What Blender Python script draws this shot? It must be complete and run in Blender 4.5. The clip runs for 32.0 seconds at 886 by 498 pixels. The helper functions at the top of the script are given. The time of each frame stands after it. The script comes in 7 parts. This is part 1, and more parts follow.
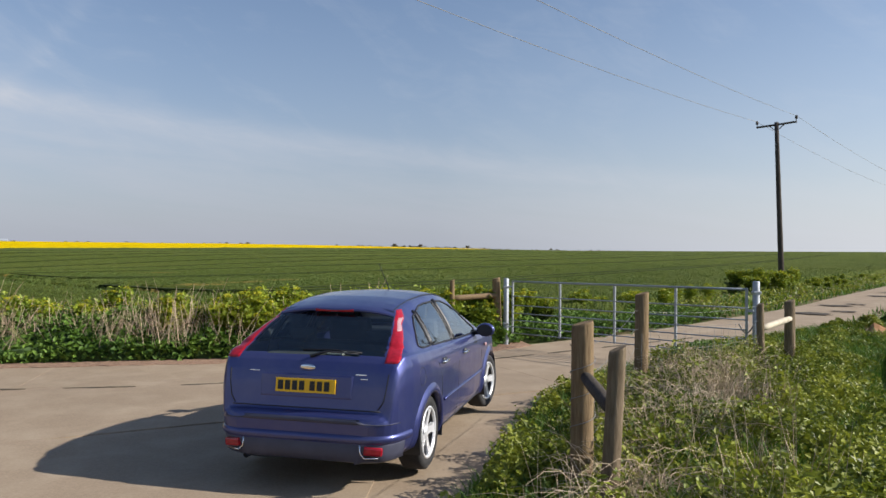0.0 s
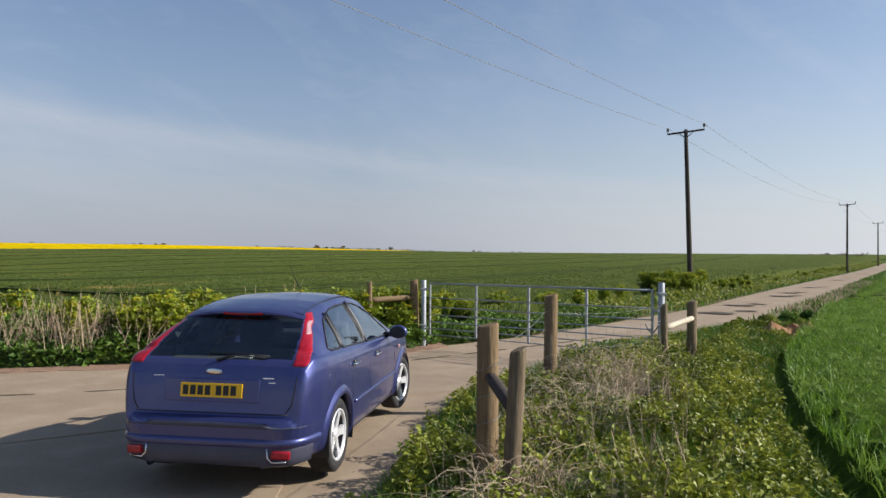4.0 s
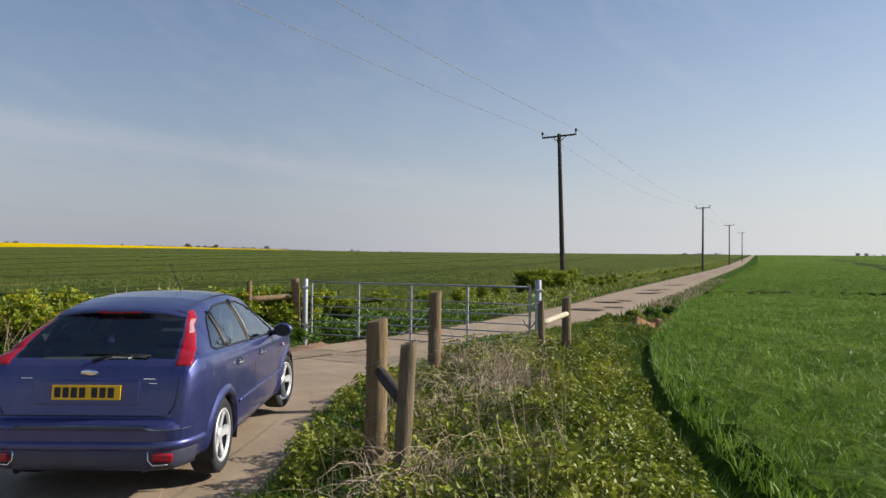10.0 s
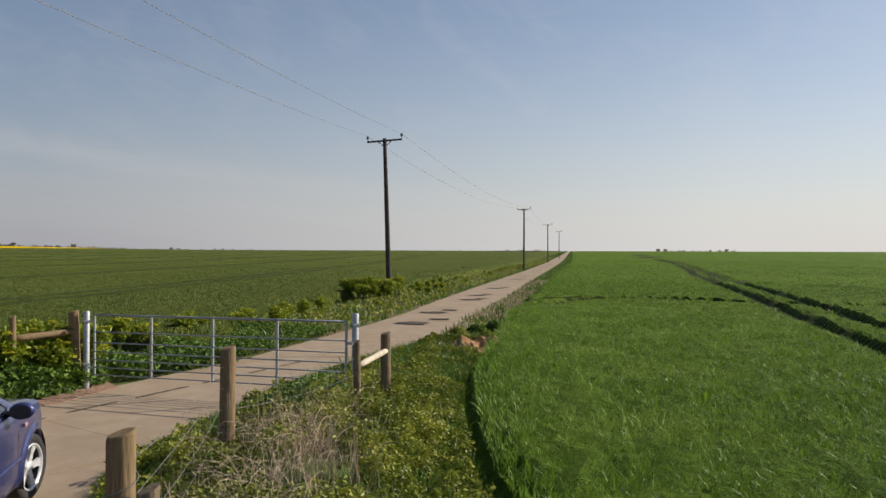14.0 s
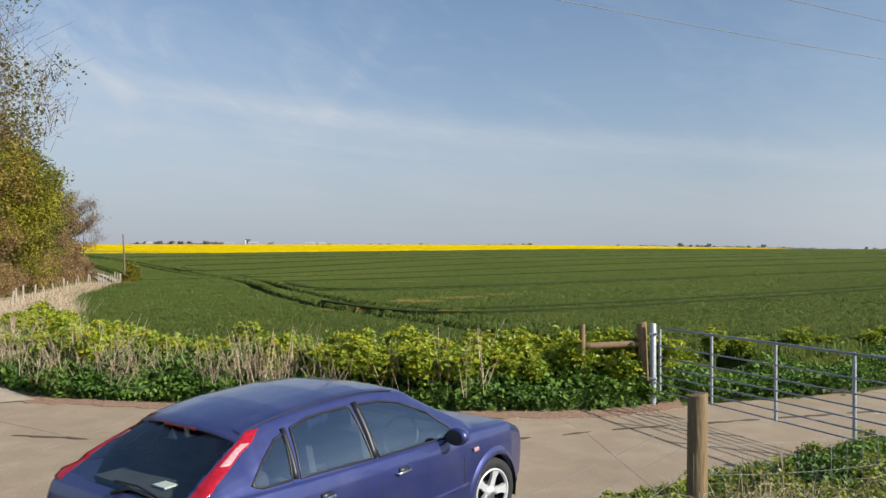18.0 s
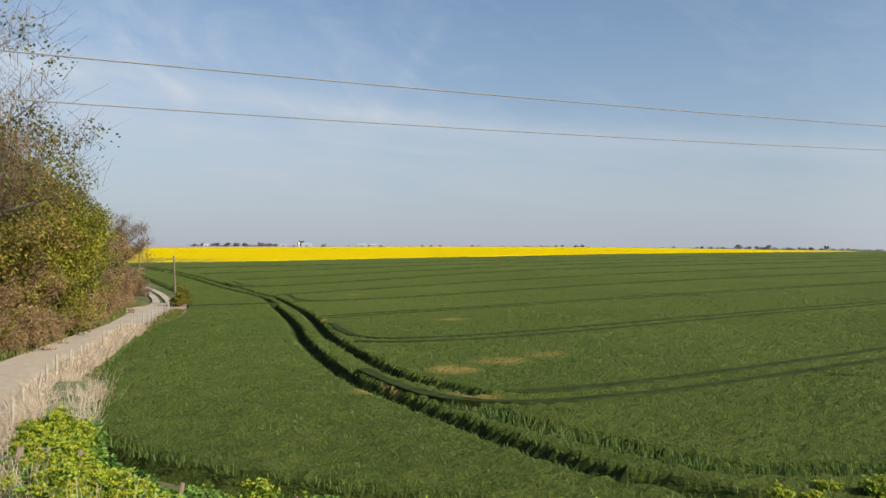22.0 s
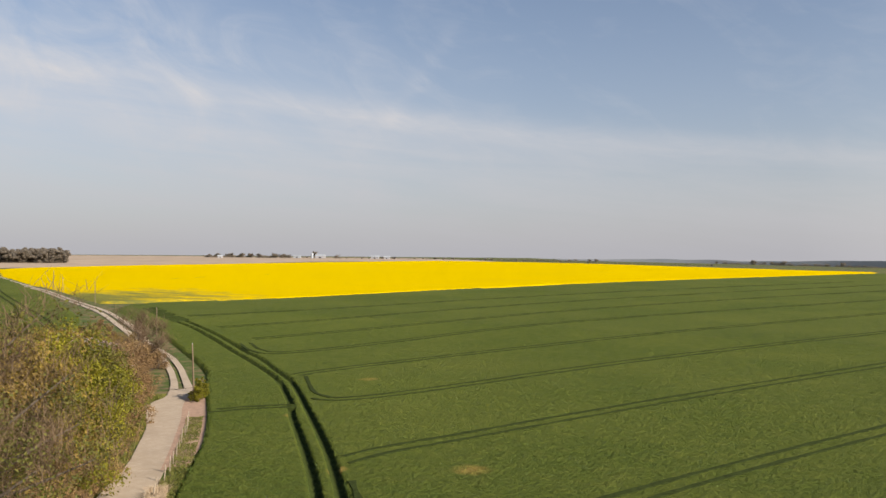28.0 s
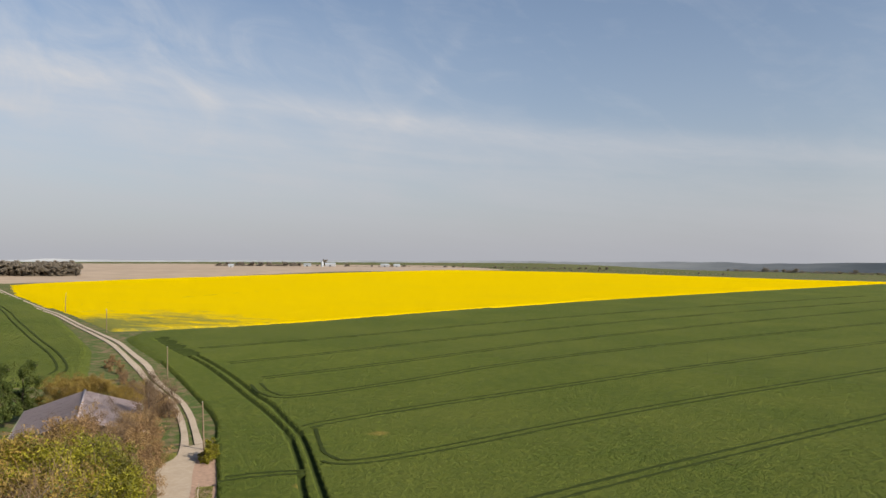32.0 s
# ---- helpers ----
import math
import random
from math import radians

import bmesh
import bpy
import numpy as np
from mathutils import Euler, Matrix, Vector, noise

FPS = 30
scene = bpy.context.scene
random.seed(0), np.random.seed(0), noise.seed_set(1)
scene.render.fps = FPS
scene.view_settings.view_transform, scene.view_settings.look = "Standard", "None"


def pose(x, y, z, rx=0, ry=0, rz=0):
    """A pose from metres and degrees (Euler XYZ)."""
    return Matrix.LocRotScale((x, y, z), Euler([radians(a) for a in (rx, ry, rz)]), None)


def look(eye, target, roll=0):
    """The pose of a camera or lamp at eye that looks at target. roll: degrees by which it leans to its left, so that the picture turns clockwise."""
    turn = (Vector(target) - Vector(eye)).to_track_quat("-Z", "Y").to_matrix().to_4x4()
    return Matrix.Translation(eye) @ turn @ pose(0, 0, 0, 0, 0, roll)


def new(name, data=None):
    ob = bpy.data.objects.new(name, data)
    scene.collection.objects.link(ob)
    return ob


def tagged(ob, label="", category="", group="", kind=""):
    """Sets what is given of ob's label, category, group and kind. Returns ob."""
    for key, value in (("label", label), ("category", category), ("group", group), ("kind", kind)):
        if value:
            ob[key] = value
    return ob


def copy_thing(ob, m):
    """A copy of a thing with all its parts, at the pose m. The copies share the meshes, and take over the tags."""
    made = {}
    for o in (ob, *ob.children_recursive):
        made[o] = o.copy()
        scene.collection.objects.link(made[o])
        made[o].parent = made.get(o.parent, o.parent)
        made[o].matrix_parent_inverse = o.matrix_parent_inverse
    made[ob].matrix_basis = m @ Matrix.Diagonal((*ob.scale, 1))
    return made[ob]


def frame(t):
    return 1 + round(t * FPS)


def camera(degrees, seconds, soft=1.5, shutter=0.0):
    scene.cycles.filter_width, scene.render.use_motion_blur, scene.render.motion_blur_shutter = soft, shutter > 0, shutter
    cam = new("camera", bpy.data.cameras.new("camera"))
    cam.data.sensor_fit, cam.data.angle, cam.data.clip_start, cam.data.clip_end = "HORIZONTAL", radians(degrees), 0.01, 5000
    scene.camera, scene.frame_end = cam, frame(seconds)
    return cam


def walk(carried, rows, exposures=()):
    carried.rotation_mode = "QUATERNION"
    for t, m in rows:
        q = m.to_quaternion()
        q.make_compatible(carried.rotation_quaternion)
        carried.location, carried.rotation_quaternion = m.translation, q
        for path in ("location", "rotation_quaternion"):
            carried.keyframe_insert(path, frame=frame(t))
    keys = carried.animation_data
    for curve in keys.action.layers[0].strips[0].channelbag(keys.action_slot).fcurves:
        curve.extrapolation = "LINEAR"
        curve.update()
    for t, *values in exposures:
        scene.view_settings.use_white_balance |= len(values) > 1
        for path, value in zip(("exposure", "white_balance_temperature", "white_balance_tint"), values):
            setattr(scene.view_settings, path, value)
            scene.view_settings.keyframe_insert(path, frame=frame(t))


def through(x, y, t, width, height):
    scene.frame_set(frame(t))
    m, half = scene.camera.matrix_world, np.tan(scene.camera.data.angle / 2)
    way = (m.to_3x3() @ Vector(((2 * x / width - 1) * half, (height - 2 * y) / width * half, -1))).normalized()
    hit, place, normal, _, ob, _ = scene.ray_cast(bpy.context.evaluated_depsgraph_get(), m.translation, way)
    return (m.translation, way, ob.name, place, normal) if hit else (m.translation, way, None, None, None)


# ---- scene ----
# The camera hovers, turns, drifts over the verge and climbs; eye x, y, z, then yaw, pitch, roll.
cam = camera(60.99, 32.0)
PATH = [
    (0, -0, 0, 1.881, -0, 0.293, -0.39),
    (0.5, 0.053, -0.018, 1.896, -2.15, 0.353, -0.36),
    (1, 0.074, -0.018, 1.921, -3.64, 0.393, -0.34),
    (1.5, 0.076, -0.026, 1.929, -4.69, 0.413, -0.35),
    (2, 0.084, -0.019, 1.927, -5.28, 0.423, -0.39),
    (2.5, 0.083, -0.031, 1.921, -5.61, 0.403, -0.42),
    (3, 0.103, -0.06, 1.917, -5.7, 0.403, -0.44),
    (3.5, 0.114, -0.068, 1.909, -5.78, 0.43, -0.45),
    (5.5, 0.058, -0.128, 1.853, -5.97, 0.509, -0.47),
    (6, 0.026, -0.142, 1.864, -6.04, 0.546, -0.44),
    (6.5, 0.012, -0.132, 1.899, -6.07, 0.563, -0.41),
    (7, 0.01, -0.097, 1.93, -6.11, 0.581, -0.41),
    (7.5, 0.026, -0.092, 1.908, -6.19, 0.588, -0.45),
    (8, 0.05, -0.084, 1.858, -6.26, 0.545, -0.51),
    (8.5, 0.052, -0.068, 1.819, -6.31, 0.512, -0.58),
    (9, 0.053, -0.098, 1.801, -9.15, 0.479, -0.59),
    (9.5, 0.036, -0.145, 1.824, -13.16, 0.475, -0.58),
    (10, 0.016, -0.153, 1.87, -15.06, 0.491, -0.55),
    (10.5, 0.002, -0.174, 1.934, -16.31, 0.496, -0.5),
    (10.6, 0, -0.181, 1.945, -17.23, 0.503, -0.48),
    (10.8, -0.004, -0.195, 1.967, -21.2, 0.518, -0.45),
    (11, -0.008, -0.21, 1.99, -22.29, 0.532, -0.41),
    (11.5, -0.015, -0.246, 2.014, -24.35, 0.537, -0.37),
    (12, -0.036, -0.332, 2.02, -25.64, 0.493, -0.39),
    (12.5, 0.168, 0.086, 1.974, -26.74, 0.414, -0.41),
    (13, 0.562, 0.663, 2.003, -27.42, 0.436, -0.38),
    (13.5, 0.7, 0.877, 1.981, -27.75, 0.357, -0.34),
    (14, 0.631, 0.835, 2.417, -27.99, 0.329, -0.23),
    (14.5, 0.555, 0.767, 2.696, -28.22, 0.35, -0.15),
    (16.5, 2.292, 2.666, 2.653, -25.8, 0.068, 0.02),
    (16.6, 2.339, 2.657, 2.635, -21.49, 0.079, 0.04),
    (16.7, 2.385, 2.647, 2.618, -14.57, 0.09, 0.06),
    (16.8, 2.432, 2.638, 2.599, -7.54, 0.102, 0.08),
    (16.9, 2.478, 2.629, 2.582, -0.03, 0.113, 0.1),
    (17, 2.525, 2.62, 2.566, 8.41, 0.125, 0.12),
    (17.2, 2.535, 2.481, 2.571, 17.3, 0.146, 0.12),
    (17.5, 2.55, 2.273, 2.579, 19.11, 0.173, 0.12),
    (18, 2.658, 2.424, 2.58, 21.37, 0.191, -0.07),
    (18.5, 2.528, 2.893, 2.673, 22.64, 0.183, -0.15),
    (19, 2.157, 3.723, 2.885, 23.24, 0.115, -0.06),
    (19.5, 1.994, 4.372, 3.013, 23.75, 0.015, 0),
    (20, 2.245, 4.397, 3.054, 24.26, 0.006, 0.02),
    (20.5, 2.472, 4.252, 3.261, 24.6, 0.047, 0.03),
    (21, 2.493, 4.158, 3.905, 24.92, 0.078, 0.01),
    (21.5, 2.437, 4.097, 4.612, 25.06, 0.108, -0.02),
    (22, 2.489, 4.046, 5.357, 25.3, 0.129, -0.06),
    (22.5, 2.554, 3.99, 6.167, 25.45, 0.151, -0.1),
    (23, 2.587, 3.926, 7.032, 25.48, 0.162, -0.16),
    (23.5, 2.573, 3.852, 7.933, 25.61, 0.164, -0.23),
    (24, 2.506, 3.775, 8.87, 25.67, 0.165, -0.3),
    (24.5, 2.437, 3.718, 9.83, 25.74, 0.188, -0.35),
    (25.0, 2.367, 3.664, 10.774, 25.79, 0.23, -0.40),
    (25.5, 2.307, 3.625, 11.709, 25.88, 0.25, -0.42),
    (27.5, 2.130, 3.525, 15.375, 26.19, 0.36, -0.48),
    (28.0, 2.109, 3.512, 16.255, 26.26, 0.39, -0.49),
    (28.5, 2.095, 3.498, 17.119, 26.37, 0.41, -0.48),
    (29.0, 2.088, 3.485, 17.962, 26.45, 0.43, -0.46),
    (29.5, 2.081, 3.475, 18.817, 26.58, 0.45, -0.43),
    (30.0, 2.082, 3.467, 19.643, 26.71, 0.46, -0.40),
    (30.5, 2.084, 3.474, 20.512, 26.79, 0.48, -0.36),
    (31.0, 2.095, 3.500, 21.392, 26.91, 0.51, -0.32),
    (31.5, 2.121, 3.542, 22.262, 26.99, 0.53, -0.28),
    (32.0, 2.160, 3.602, 23.144, 27.02, 0.56, -0.25),
]
EXPOSURES = [(0.0, 0.42, 6300, 10), (3.5, 0.39, 6300, 10), (8.5, 0.34, 6350, 10), (11.0, 0.24, 6650, 10), (12.5, 0.18, 6800, 11), (14.5, 0.18, 6850, 11), (16.5, 0.20, 6800, 10), (17.0, 0.0, 6500, 9), (17.5, 0.45, 6300, 7), (20.5, 0.45, 6250, 5), (22.3, 0.48, 6300, 6), (24.0, 0.53, 6850, 11), (28.0, 0.49, 7000, 12), (32.0, 0.42, 6800, 10)]
walk(cam, [(t, pose(x, y, z, 90 + pitch, roll, yaw)) for t, x, y, z, yaw, pitch, roll in PATH], EXPOSURES)

# ---- sky and sun ----
SUN_BEARING, SUN_HEIGHT = 96.0, 31.0
world = bpy.data.worlds.new("sky")
scene.world = world
world.use_nodes = True
wt = world.node_tree
wt.nodes.clear()


def wnode(kind, **kw):
    n = wt.nodes.new(kind)
    for k, v in kw.items():
        n.inputs[k].default_value = v
    return n


sky = wt.nodes.new("ShaderNodeTexSky")
sky.sky_type = "NISHITA"
sky.sun_disc = False
sky.sun_elevation = radians(SUN_HEIGHT)
sky.sun_rotation = radians(SUN_BEARING)
sky.air_density, sky.dust_density, sky.ozone_density = 1.0, 0.7, 3.5
coord = wt.nodes.new("ShaderNodeTexCoord")
sep = wt.nodes.new("ShaderNodeSeparateXYZ")
wt.links.new(coord.outputs["Generated"], sep.inputs[0])


def wmath(op, a, b=None, c=None, clamp=False):
    n = wt.nodes.new("ShaderNodeMath")
    n.operation, n.use_clamp = op, clamp
    for i, v in enumerate((a, b, c)):
        if v is None:
            continue
        if isinstance(v, (int, float)):
            n.inputs[i].default_value = v
        else:
            wt.links.new(v, n.inputs[i])
    return n.outputs[0]


# high thin cloud: a long bright streak that falls from the north-west to the east, a veil under it, mottled blue above
up = wmath("MAXIMUM", sep.outputs["Z"], 0.0)
elev = wmath("MULTIPLY", wmath("ARCSINE", up), 57.296)
bear = wmath("MULTIPLY", wmath("ARCTAN2", sep.outputs["X"], sep.outputs["Y"]), 57.296)
edge = wmath("MULTIPLY_ADD", wmath("SINE", wmath("MULTIPLY", bear, 1 / 57.296)), -6.6, 7.0)
over = wmath("SUBTRACT", elev, edge)
# 1 in the north-west, 0 towards the north-east
westward = wmath("MULTIPLY_ADD", bear, -1 / 26.0, -0.72, clamp=True)


def cloud_noise(sx, sy, seed, detail=6.0, rough=0.55, bent=0.4, slant=0.0):
    c = wt.nodes.new("ShaderNodeCombineXYZ")
    wt.links.new(wmath("MULTIPLY_ADD", over, slant, wmath("MULTIPLY", bear, sx)), c.inputs[0])
    wt.links.new(wmath("MULTIPLY", over, sy), c.inputs[1])
    c.inputs[2].default_value = seed
    n = wnode("ShaderNodeTexNoise", Scale=1.0, Detail=detail, Roughness=rough, Distortion=bent)
    wt.links.new(c.outputs[0], n.inputs["Vector"])
    return wmath("SUBTRACT", n.outputs[0], 0.5)


def bump_at(v, wide):
    d = wmath("MULTIPLY", v, 1.0 / wide)
    return wmath("EXPONENT", wmath("MULTIPLY", wmath("MULTIPLY", d, d), -1.0))


broad = cloud_noise(0.05, 0.16, 1.3, 4.0, 0.5, 0.6)
streaks = cloud_noise(0.05, 0.55, 4.1, 7.0, 0.6, 0.5)
fine = cloud_noise(0.20, 0.75, 7.7, 8.0, 0.65, 0.8)
mottle = cloud_noise(0.16, 0.20, 12.4, 6.0, 0.6, 0.9, 0.12)
# the veil under the streak
under = wmath("MULTIPLY_ADD", over, -0.22, 0.25, clamp=True)
veil = wmath("MULTIPLY", under, wmath("ADD", wmath("MULTIPLY_ADD", streaks, 1.5, 0.62), wmath("MULTIPLY", broad, 0.9), clamp=True))
# the streak itself, with a thinner one below it and a bluer gap between them
wave = wmath("ADD", over, wmath("MULTIPLY_ADD", broad, 2.2, wmath("MULTIPLY", streaks, 0.8)))
streak = wmath("MULTIPLY", bump_at(wave, 0.95), wmath("MULTIPLY_ADD", fine, 1.4, 0.85, clamp=True))
second = wmath("MULTIPLY", bump_at(wmath("ADD", wave, 2.6), 0.5), wmath("MULTIPLY_ADD", streaks, 2.0, 0.4, clamp=True))
streak = wmath("MULTIPLY_ADD", second, 0.35, streak)
streak = wmath("MULTIPLY", streak, wmath("MULTIPLY_ADD", bear, -1 / 60.0, 0.85, clamp=True))
# a patchy white sheet over the streak in the north-west
sheet = wmath("MULTIPLY", westward, wmath("MULTIPLY", bump_at(wmath("SUBTRACT", over, 0.8), 5.2), wmath("ADD", wmath("MULTIPLY_ADD", mottle, 2.2, 0.60), wmath("MULTIPLY", broad, 0.8), clamp=True)))
# faint mottling in the open blue
wisp = wmath("MULTIPLY_ADD", wmath("ADD", wmath("MULTIPLY", mottle, 0.9), wmath("MULTIPLY", fine, 0.5)), 1.5, 0.04, clamp=True)


def trail(at, slope, low, high, wide, amount):
    """An old vapour trail, steep in the sky, frayed and broken."""
    lean = wmath("MULTIPLY_ADD", wmath("SUBTRACT", elev, 12.0), slope, at)
    d = wmath("SUBTRACT", bear, wmath("MULTIPLY_ADD", fine, 2.6, lean))
    ends = wmath("MULTIPLY", wmath("MULTIPLY_ADD", elev, 0.5, -0.5 * low, clamp=True), wmath("MULTIPLY_ADD", elev, -0.3, 0.3 * high, clamp=True))
    return wmath("MULTIPLY", wmath("MULTIPLY", bump_at(d, wide), ends), wmath("MULTIPLY", wmath("MULTIPLY_ADD", mottle, 2.2, 0.7, clamp=True), amount))


cover = wmath("MULTIPLY_ADD", veil, 0.60, wmath("MULTIPLY", streak, 0.36))
cover = wmath("ADD", cover, wmath("MULTIPLY", sheet, 0.42))
cover = wmath("ADD", cover, wmath("MULTIPLY", wisp, 0.26))
cover = wmath("ADD", cover, wmath("ADD", trail(-44.6, 0.0, 7.0, 19.0, 1.0, 0.16), trail(-29.0, 0.72, 7.0, 18.0, 0.8, 0.13)))
cover = wmath("ADD", cover, wmath("ADD", trail(-62.0, -0.3, 6.0, 15.0, 1.2, 0.15), 0.02), clamp=True)
haze = wmath("POWER", wmath("SUBTRACT", 1.0, up, clamp=True), 4.6)
haze = wmath("MULTIPLY", haze, 0.95)
cloud_mix = wt.nodes.new("ShaderNodeMix")
cloud_mix.data_type = "RGBA"
cloud_mix.inputs["B"].default_value = (5.9, 6.1, 6.5, 1)
wt.links.new(cover, cloud_mix.inputs["Factor"])
wt.links.new(sky.outputs[0], cloud_mix.inputs["A"])
haze_mix = wt.nodes.new("ShaderNodeMix")
haze_mix.data_type = "RGBA"
# the haze is brighter on the sun's side
toward = wmath("ADD", wmath("MULTIPLY", sep.outputs["X"], math.sin(radians(SUN_BEARING))), wmath("MULTIPLY", sep.outputs["Y"], math.cos(radians(SUN_BEARING))))
glow = wt.nodes.new("ShaderNodeMix")
glow.data_type = "RGBA"
glow.inputs["A"].default_value = (3.45, 3.6, 4.1, 1)
glow.inputs["B"].default_value = (6.6, 6.7, 6.9, 1)
wt.links.new(wmath("MULTIPLY", wmath("ADD", toward, 0.12), 1.25, clamp=True), glow.inputs["Factor"])
wt.links.new(glow.outputs["Result"], haze_mix.inputs["B"])
wt.links.new(haze, haze_mix.inputs["Factor"])
wt.links.new(cloud_mix.outputs["Result"], haze_mix.inputs["A"])
back = wnode("ShaderNodeBackground", Strength=0.090)
wt.links.new(haze_mix.outputs["Result"], back.inputs["Color"])
wout = wt.nodes.new("ShaderNodeOutputWorld")
wt.links.new(back.outputs[0], wout.inputs["Surface"])

sun = new("sun", bpy.data.lights.new("sun", "SUN"))
sun.data.energy, sun.data.angle, sun.data.color = 5.0, radians(0.6), (1.0, 0.93, 0.82)
sb, sh = radians(SUN_BEARING), radians(SUN_HEIGHT)
SUN_WAY = Vector((math.sin(sb) * math.cos(sh), math.cos(sb) * math.cos(sh), math.sin(sh)))
sun.matrix_world = look(SUN_WAY * 200, (0, 0, 0))

# ---- materials ----
class Mat:
    """A small builder for node materials."""

    def __init__(self, name, rough=0.8, metal=0.0, spec=0.5):
        self.m = bpy.data.materials.new(name)
        self.m.use_nodes = True
        self.t = self.m.node_tree
        self.b = self.t.nodes["Principled BSDF"]
        self.b.inputs["Roughness"].default_value = rough
        self.b.inputs["Metallic"].default_value = metal
        self.b.inputs["Specular IOR Level"].default_value = spec
        self.geo = self.t.nodes.new("ShaderNodeNewGeometry")
        self.tc = self.t.nodes.new("ShaderNodeTexCoord")

    def put(self, socket, v):
        if isinstance(v, (int, float)):
            socket.default_value = v
        elif isinstance(v, (tuple, list)):
            socket.default_value = v if len(v) != 3 or socket.type == "VECTOR" else (*v, 1)
        else:
            self.t.links.new(v, socket)

    def noise(self, scale, detail=4.0, rough=0.55, distort=0.0, world=True, stretch=None):
        n = self.t.nodes.new("ShaderNodeTexNoise")
        n.inputs["Scale"].default_value = scale
        n.inputs["Detail"].default_value = detail
        n.inputs["Roughness"].default_value = rough
        n.inputs["Distortion"].default_value = distort
        v = self.geo.outputs["Position"] if world else self.tc.outputs["Object"]
        if stretch:
            mp = self.t.nodes.new("ShaderNodeMapping")
            mp.inputs["Scale"].default_value = stretch
            self.t.links.new(v, mp.inputs[0])
            v = mp.outputs[0]
        self.t.links.new(v, n.inputs["Vector"])
        return n.outputs[0]

    def math(self, op, a, b=0.0, clamp=False):
        n = self.t.nodes.new("ShaderNodeMath")
        n.operation, n.use_clamp = op, clamp
        self.put(n.inputs[0], a)
        self.put(n.inputs[1], b)
        return n.outputs[0]

    def ramp(self, v, a, b):
        """v mapped from a..b to 0..1."""
        n = self.t.nodes.new("ShaderNodeMapRange")
        self.put(n.inputs["Value"], v)
        n.inputs["From Min"].default_value, n.inputs["From Max"].default_value = a, b
        return n.outputs[0]

    def mix(self, f, a, b):
        n = self.t.nodes.new("ShaderNodeMix")
        n.data_type = "RGBA"
        self.put(n.inputs["Factor"], f)
        self.put(n.inputs["A"], a)
        self.put(n.inputs["B"], b)
        return n.outputs["Result"]

    def color(self, v):
        self.put(self.b.inputs["Base Color"], v)
        return self

    def bump(self, v, strength=0.3, distance=0.02):
        n = self.t.nodes.new("ShaderNodeBump")
        n.inputs["Strength"].default_value, n.inputs["Distance"].default_value = strength, distance
        self.put(n.inputs["Height"], v)
        self.t.links.new(n.outputs[0], self.b.inputs["Normal"])
        return self

    def island(self):
        return self.geo.outputs["Random Per Island"]

    def piece(self):
        n = self.t.nodes.new("ShaderNodeObjectInfo")
        return n.outputs["Random"]

    def see_through(self, amount, colour):
        """Some light passes through a thin leaf."""
        tr = self.t.nodes.new("ShaderNodeBsdfTranslucent")
        self.put(tr.inputs["Color"], colour)
        mx = self.t.nodes.new("ShaderNodeMixShader")
        mx.inputs[0].default_value = amount
        out = self.t.nodes["Material Output"]
        self.t.links.new(self.b.outputs[0], mx.inputs[1])
        self.t.links.new(tr.outputs[0], mx.inputs[2])
        self.t.links.new(mx.outputs[0], out.inputs["Surface"])
        return self


def plain(name, colour, rough=0.6, metal=0.0, spec=0.5, vary=0.12, scale=6.0, bump=0.0):
    m = Mat(name, rough, metal, spec)
    dark = tuple(c * (1 - vary) for c in colour)
    light = tuple(min(1, c * (1 + vary)) for c in colour)
    n = m.noise(scale, 6)
    m.color(m.mix(m.ramp(n, 0.3, 0.7), dark, light))
    if bump:
        m.bump(m.noise(scale * 8, 5), bump, 0.01)
    return m.m


def leaf_material(name, low, mid, high, rough=0.55, through=0.25, patch=0.6):
    """Leaves: three tones picked leaf by leaf and patch by patch."""
    low, mid, high = (tuple(0.87 * v for v in c) for c in (low, mid, high))
    m = Mat(name, rough, spec=0.35)
    base = m.mix(m.island(), low, mid)
    p = m.ramp(m.noise(patch, 3), 0.42, 0.68)
    c = m.mix(m.math("MULTIPLY", p, 0.6), base, high)
    m.color(c)
    m.see_through(through, c)
    return m.m


def crop_material(name, dark, light, pale, scale=1.0, bald=()):
    m = Mat(name, 0.85, spec=0.05)
    fine = m.noise(9 * scale, 6, 0.7)
    mid = m.noise(0.7 * scale, 5, 0.6)
    broad = m.noise(0.035 * scale, 4, 0.55)
    c = m.mix(m.ramp(fine, 0.3, 0.72), dark, light)
    c = m.mix(m.math("MULTIPLY", m.ramp(mid, 0.45, 0.8), 0.5), c, pale)
    c = m.mix(m.math("MULTIPLY", m.ramp(broad, 0.4, 0.75), 0.45), c, pale)
    blotch = m.noise(0.9, 5, 0.6) if bald else None
    for (x, y, r, k) in bald:
        dist = m.t.nodes.new("ShaderNodeVectorMath")
        dist.operation = "DISTANCE"
        m.t.links.new(m.geo.outputs["Position"], dist.inputs[0])
        dist.inputs[1].default_value = (x, y, 0.2)
        spot = m.math("MULTIPLY", m.ramp(dist.outputs["Value"], r, 0.0), m.math("MULTIPLY", blotch, 2.4))
        c = m.mix(m.math("MULTIPLY", m.ramp(spot, 0.2, 0.9), k), c, (0.36, 0.24, 0.07))
    m.color(c)
    m.bump(m.math("ADD", fine, m.math("MULTIPLY", mid, 1.5)), 0.9, 0.25)
    return m.m


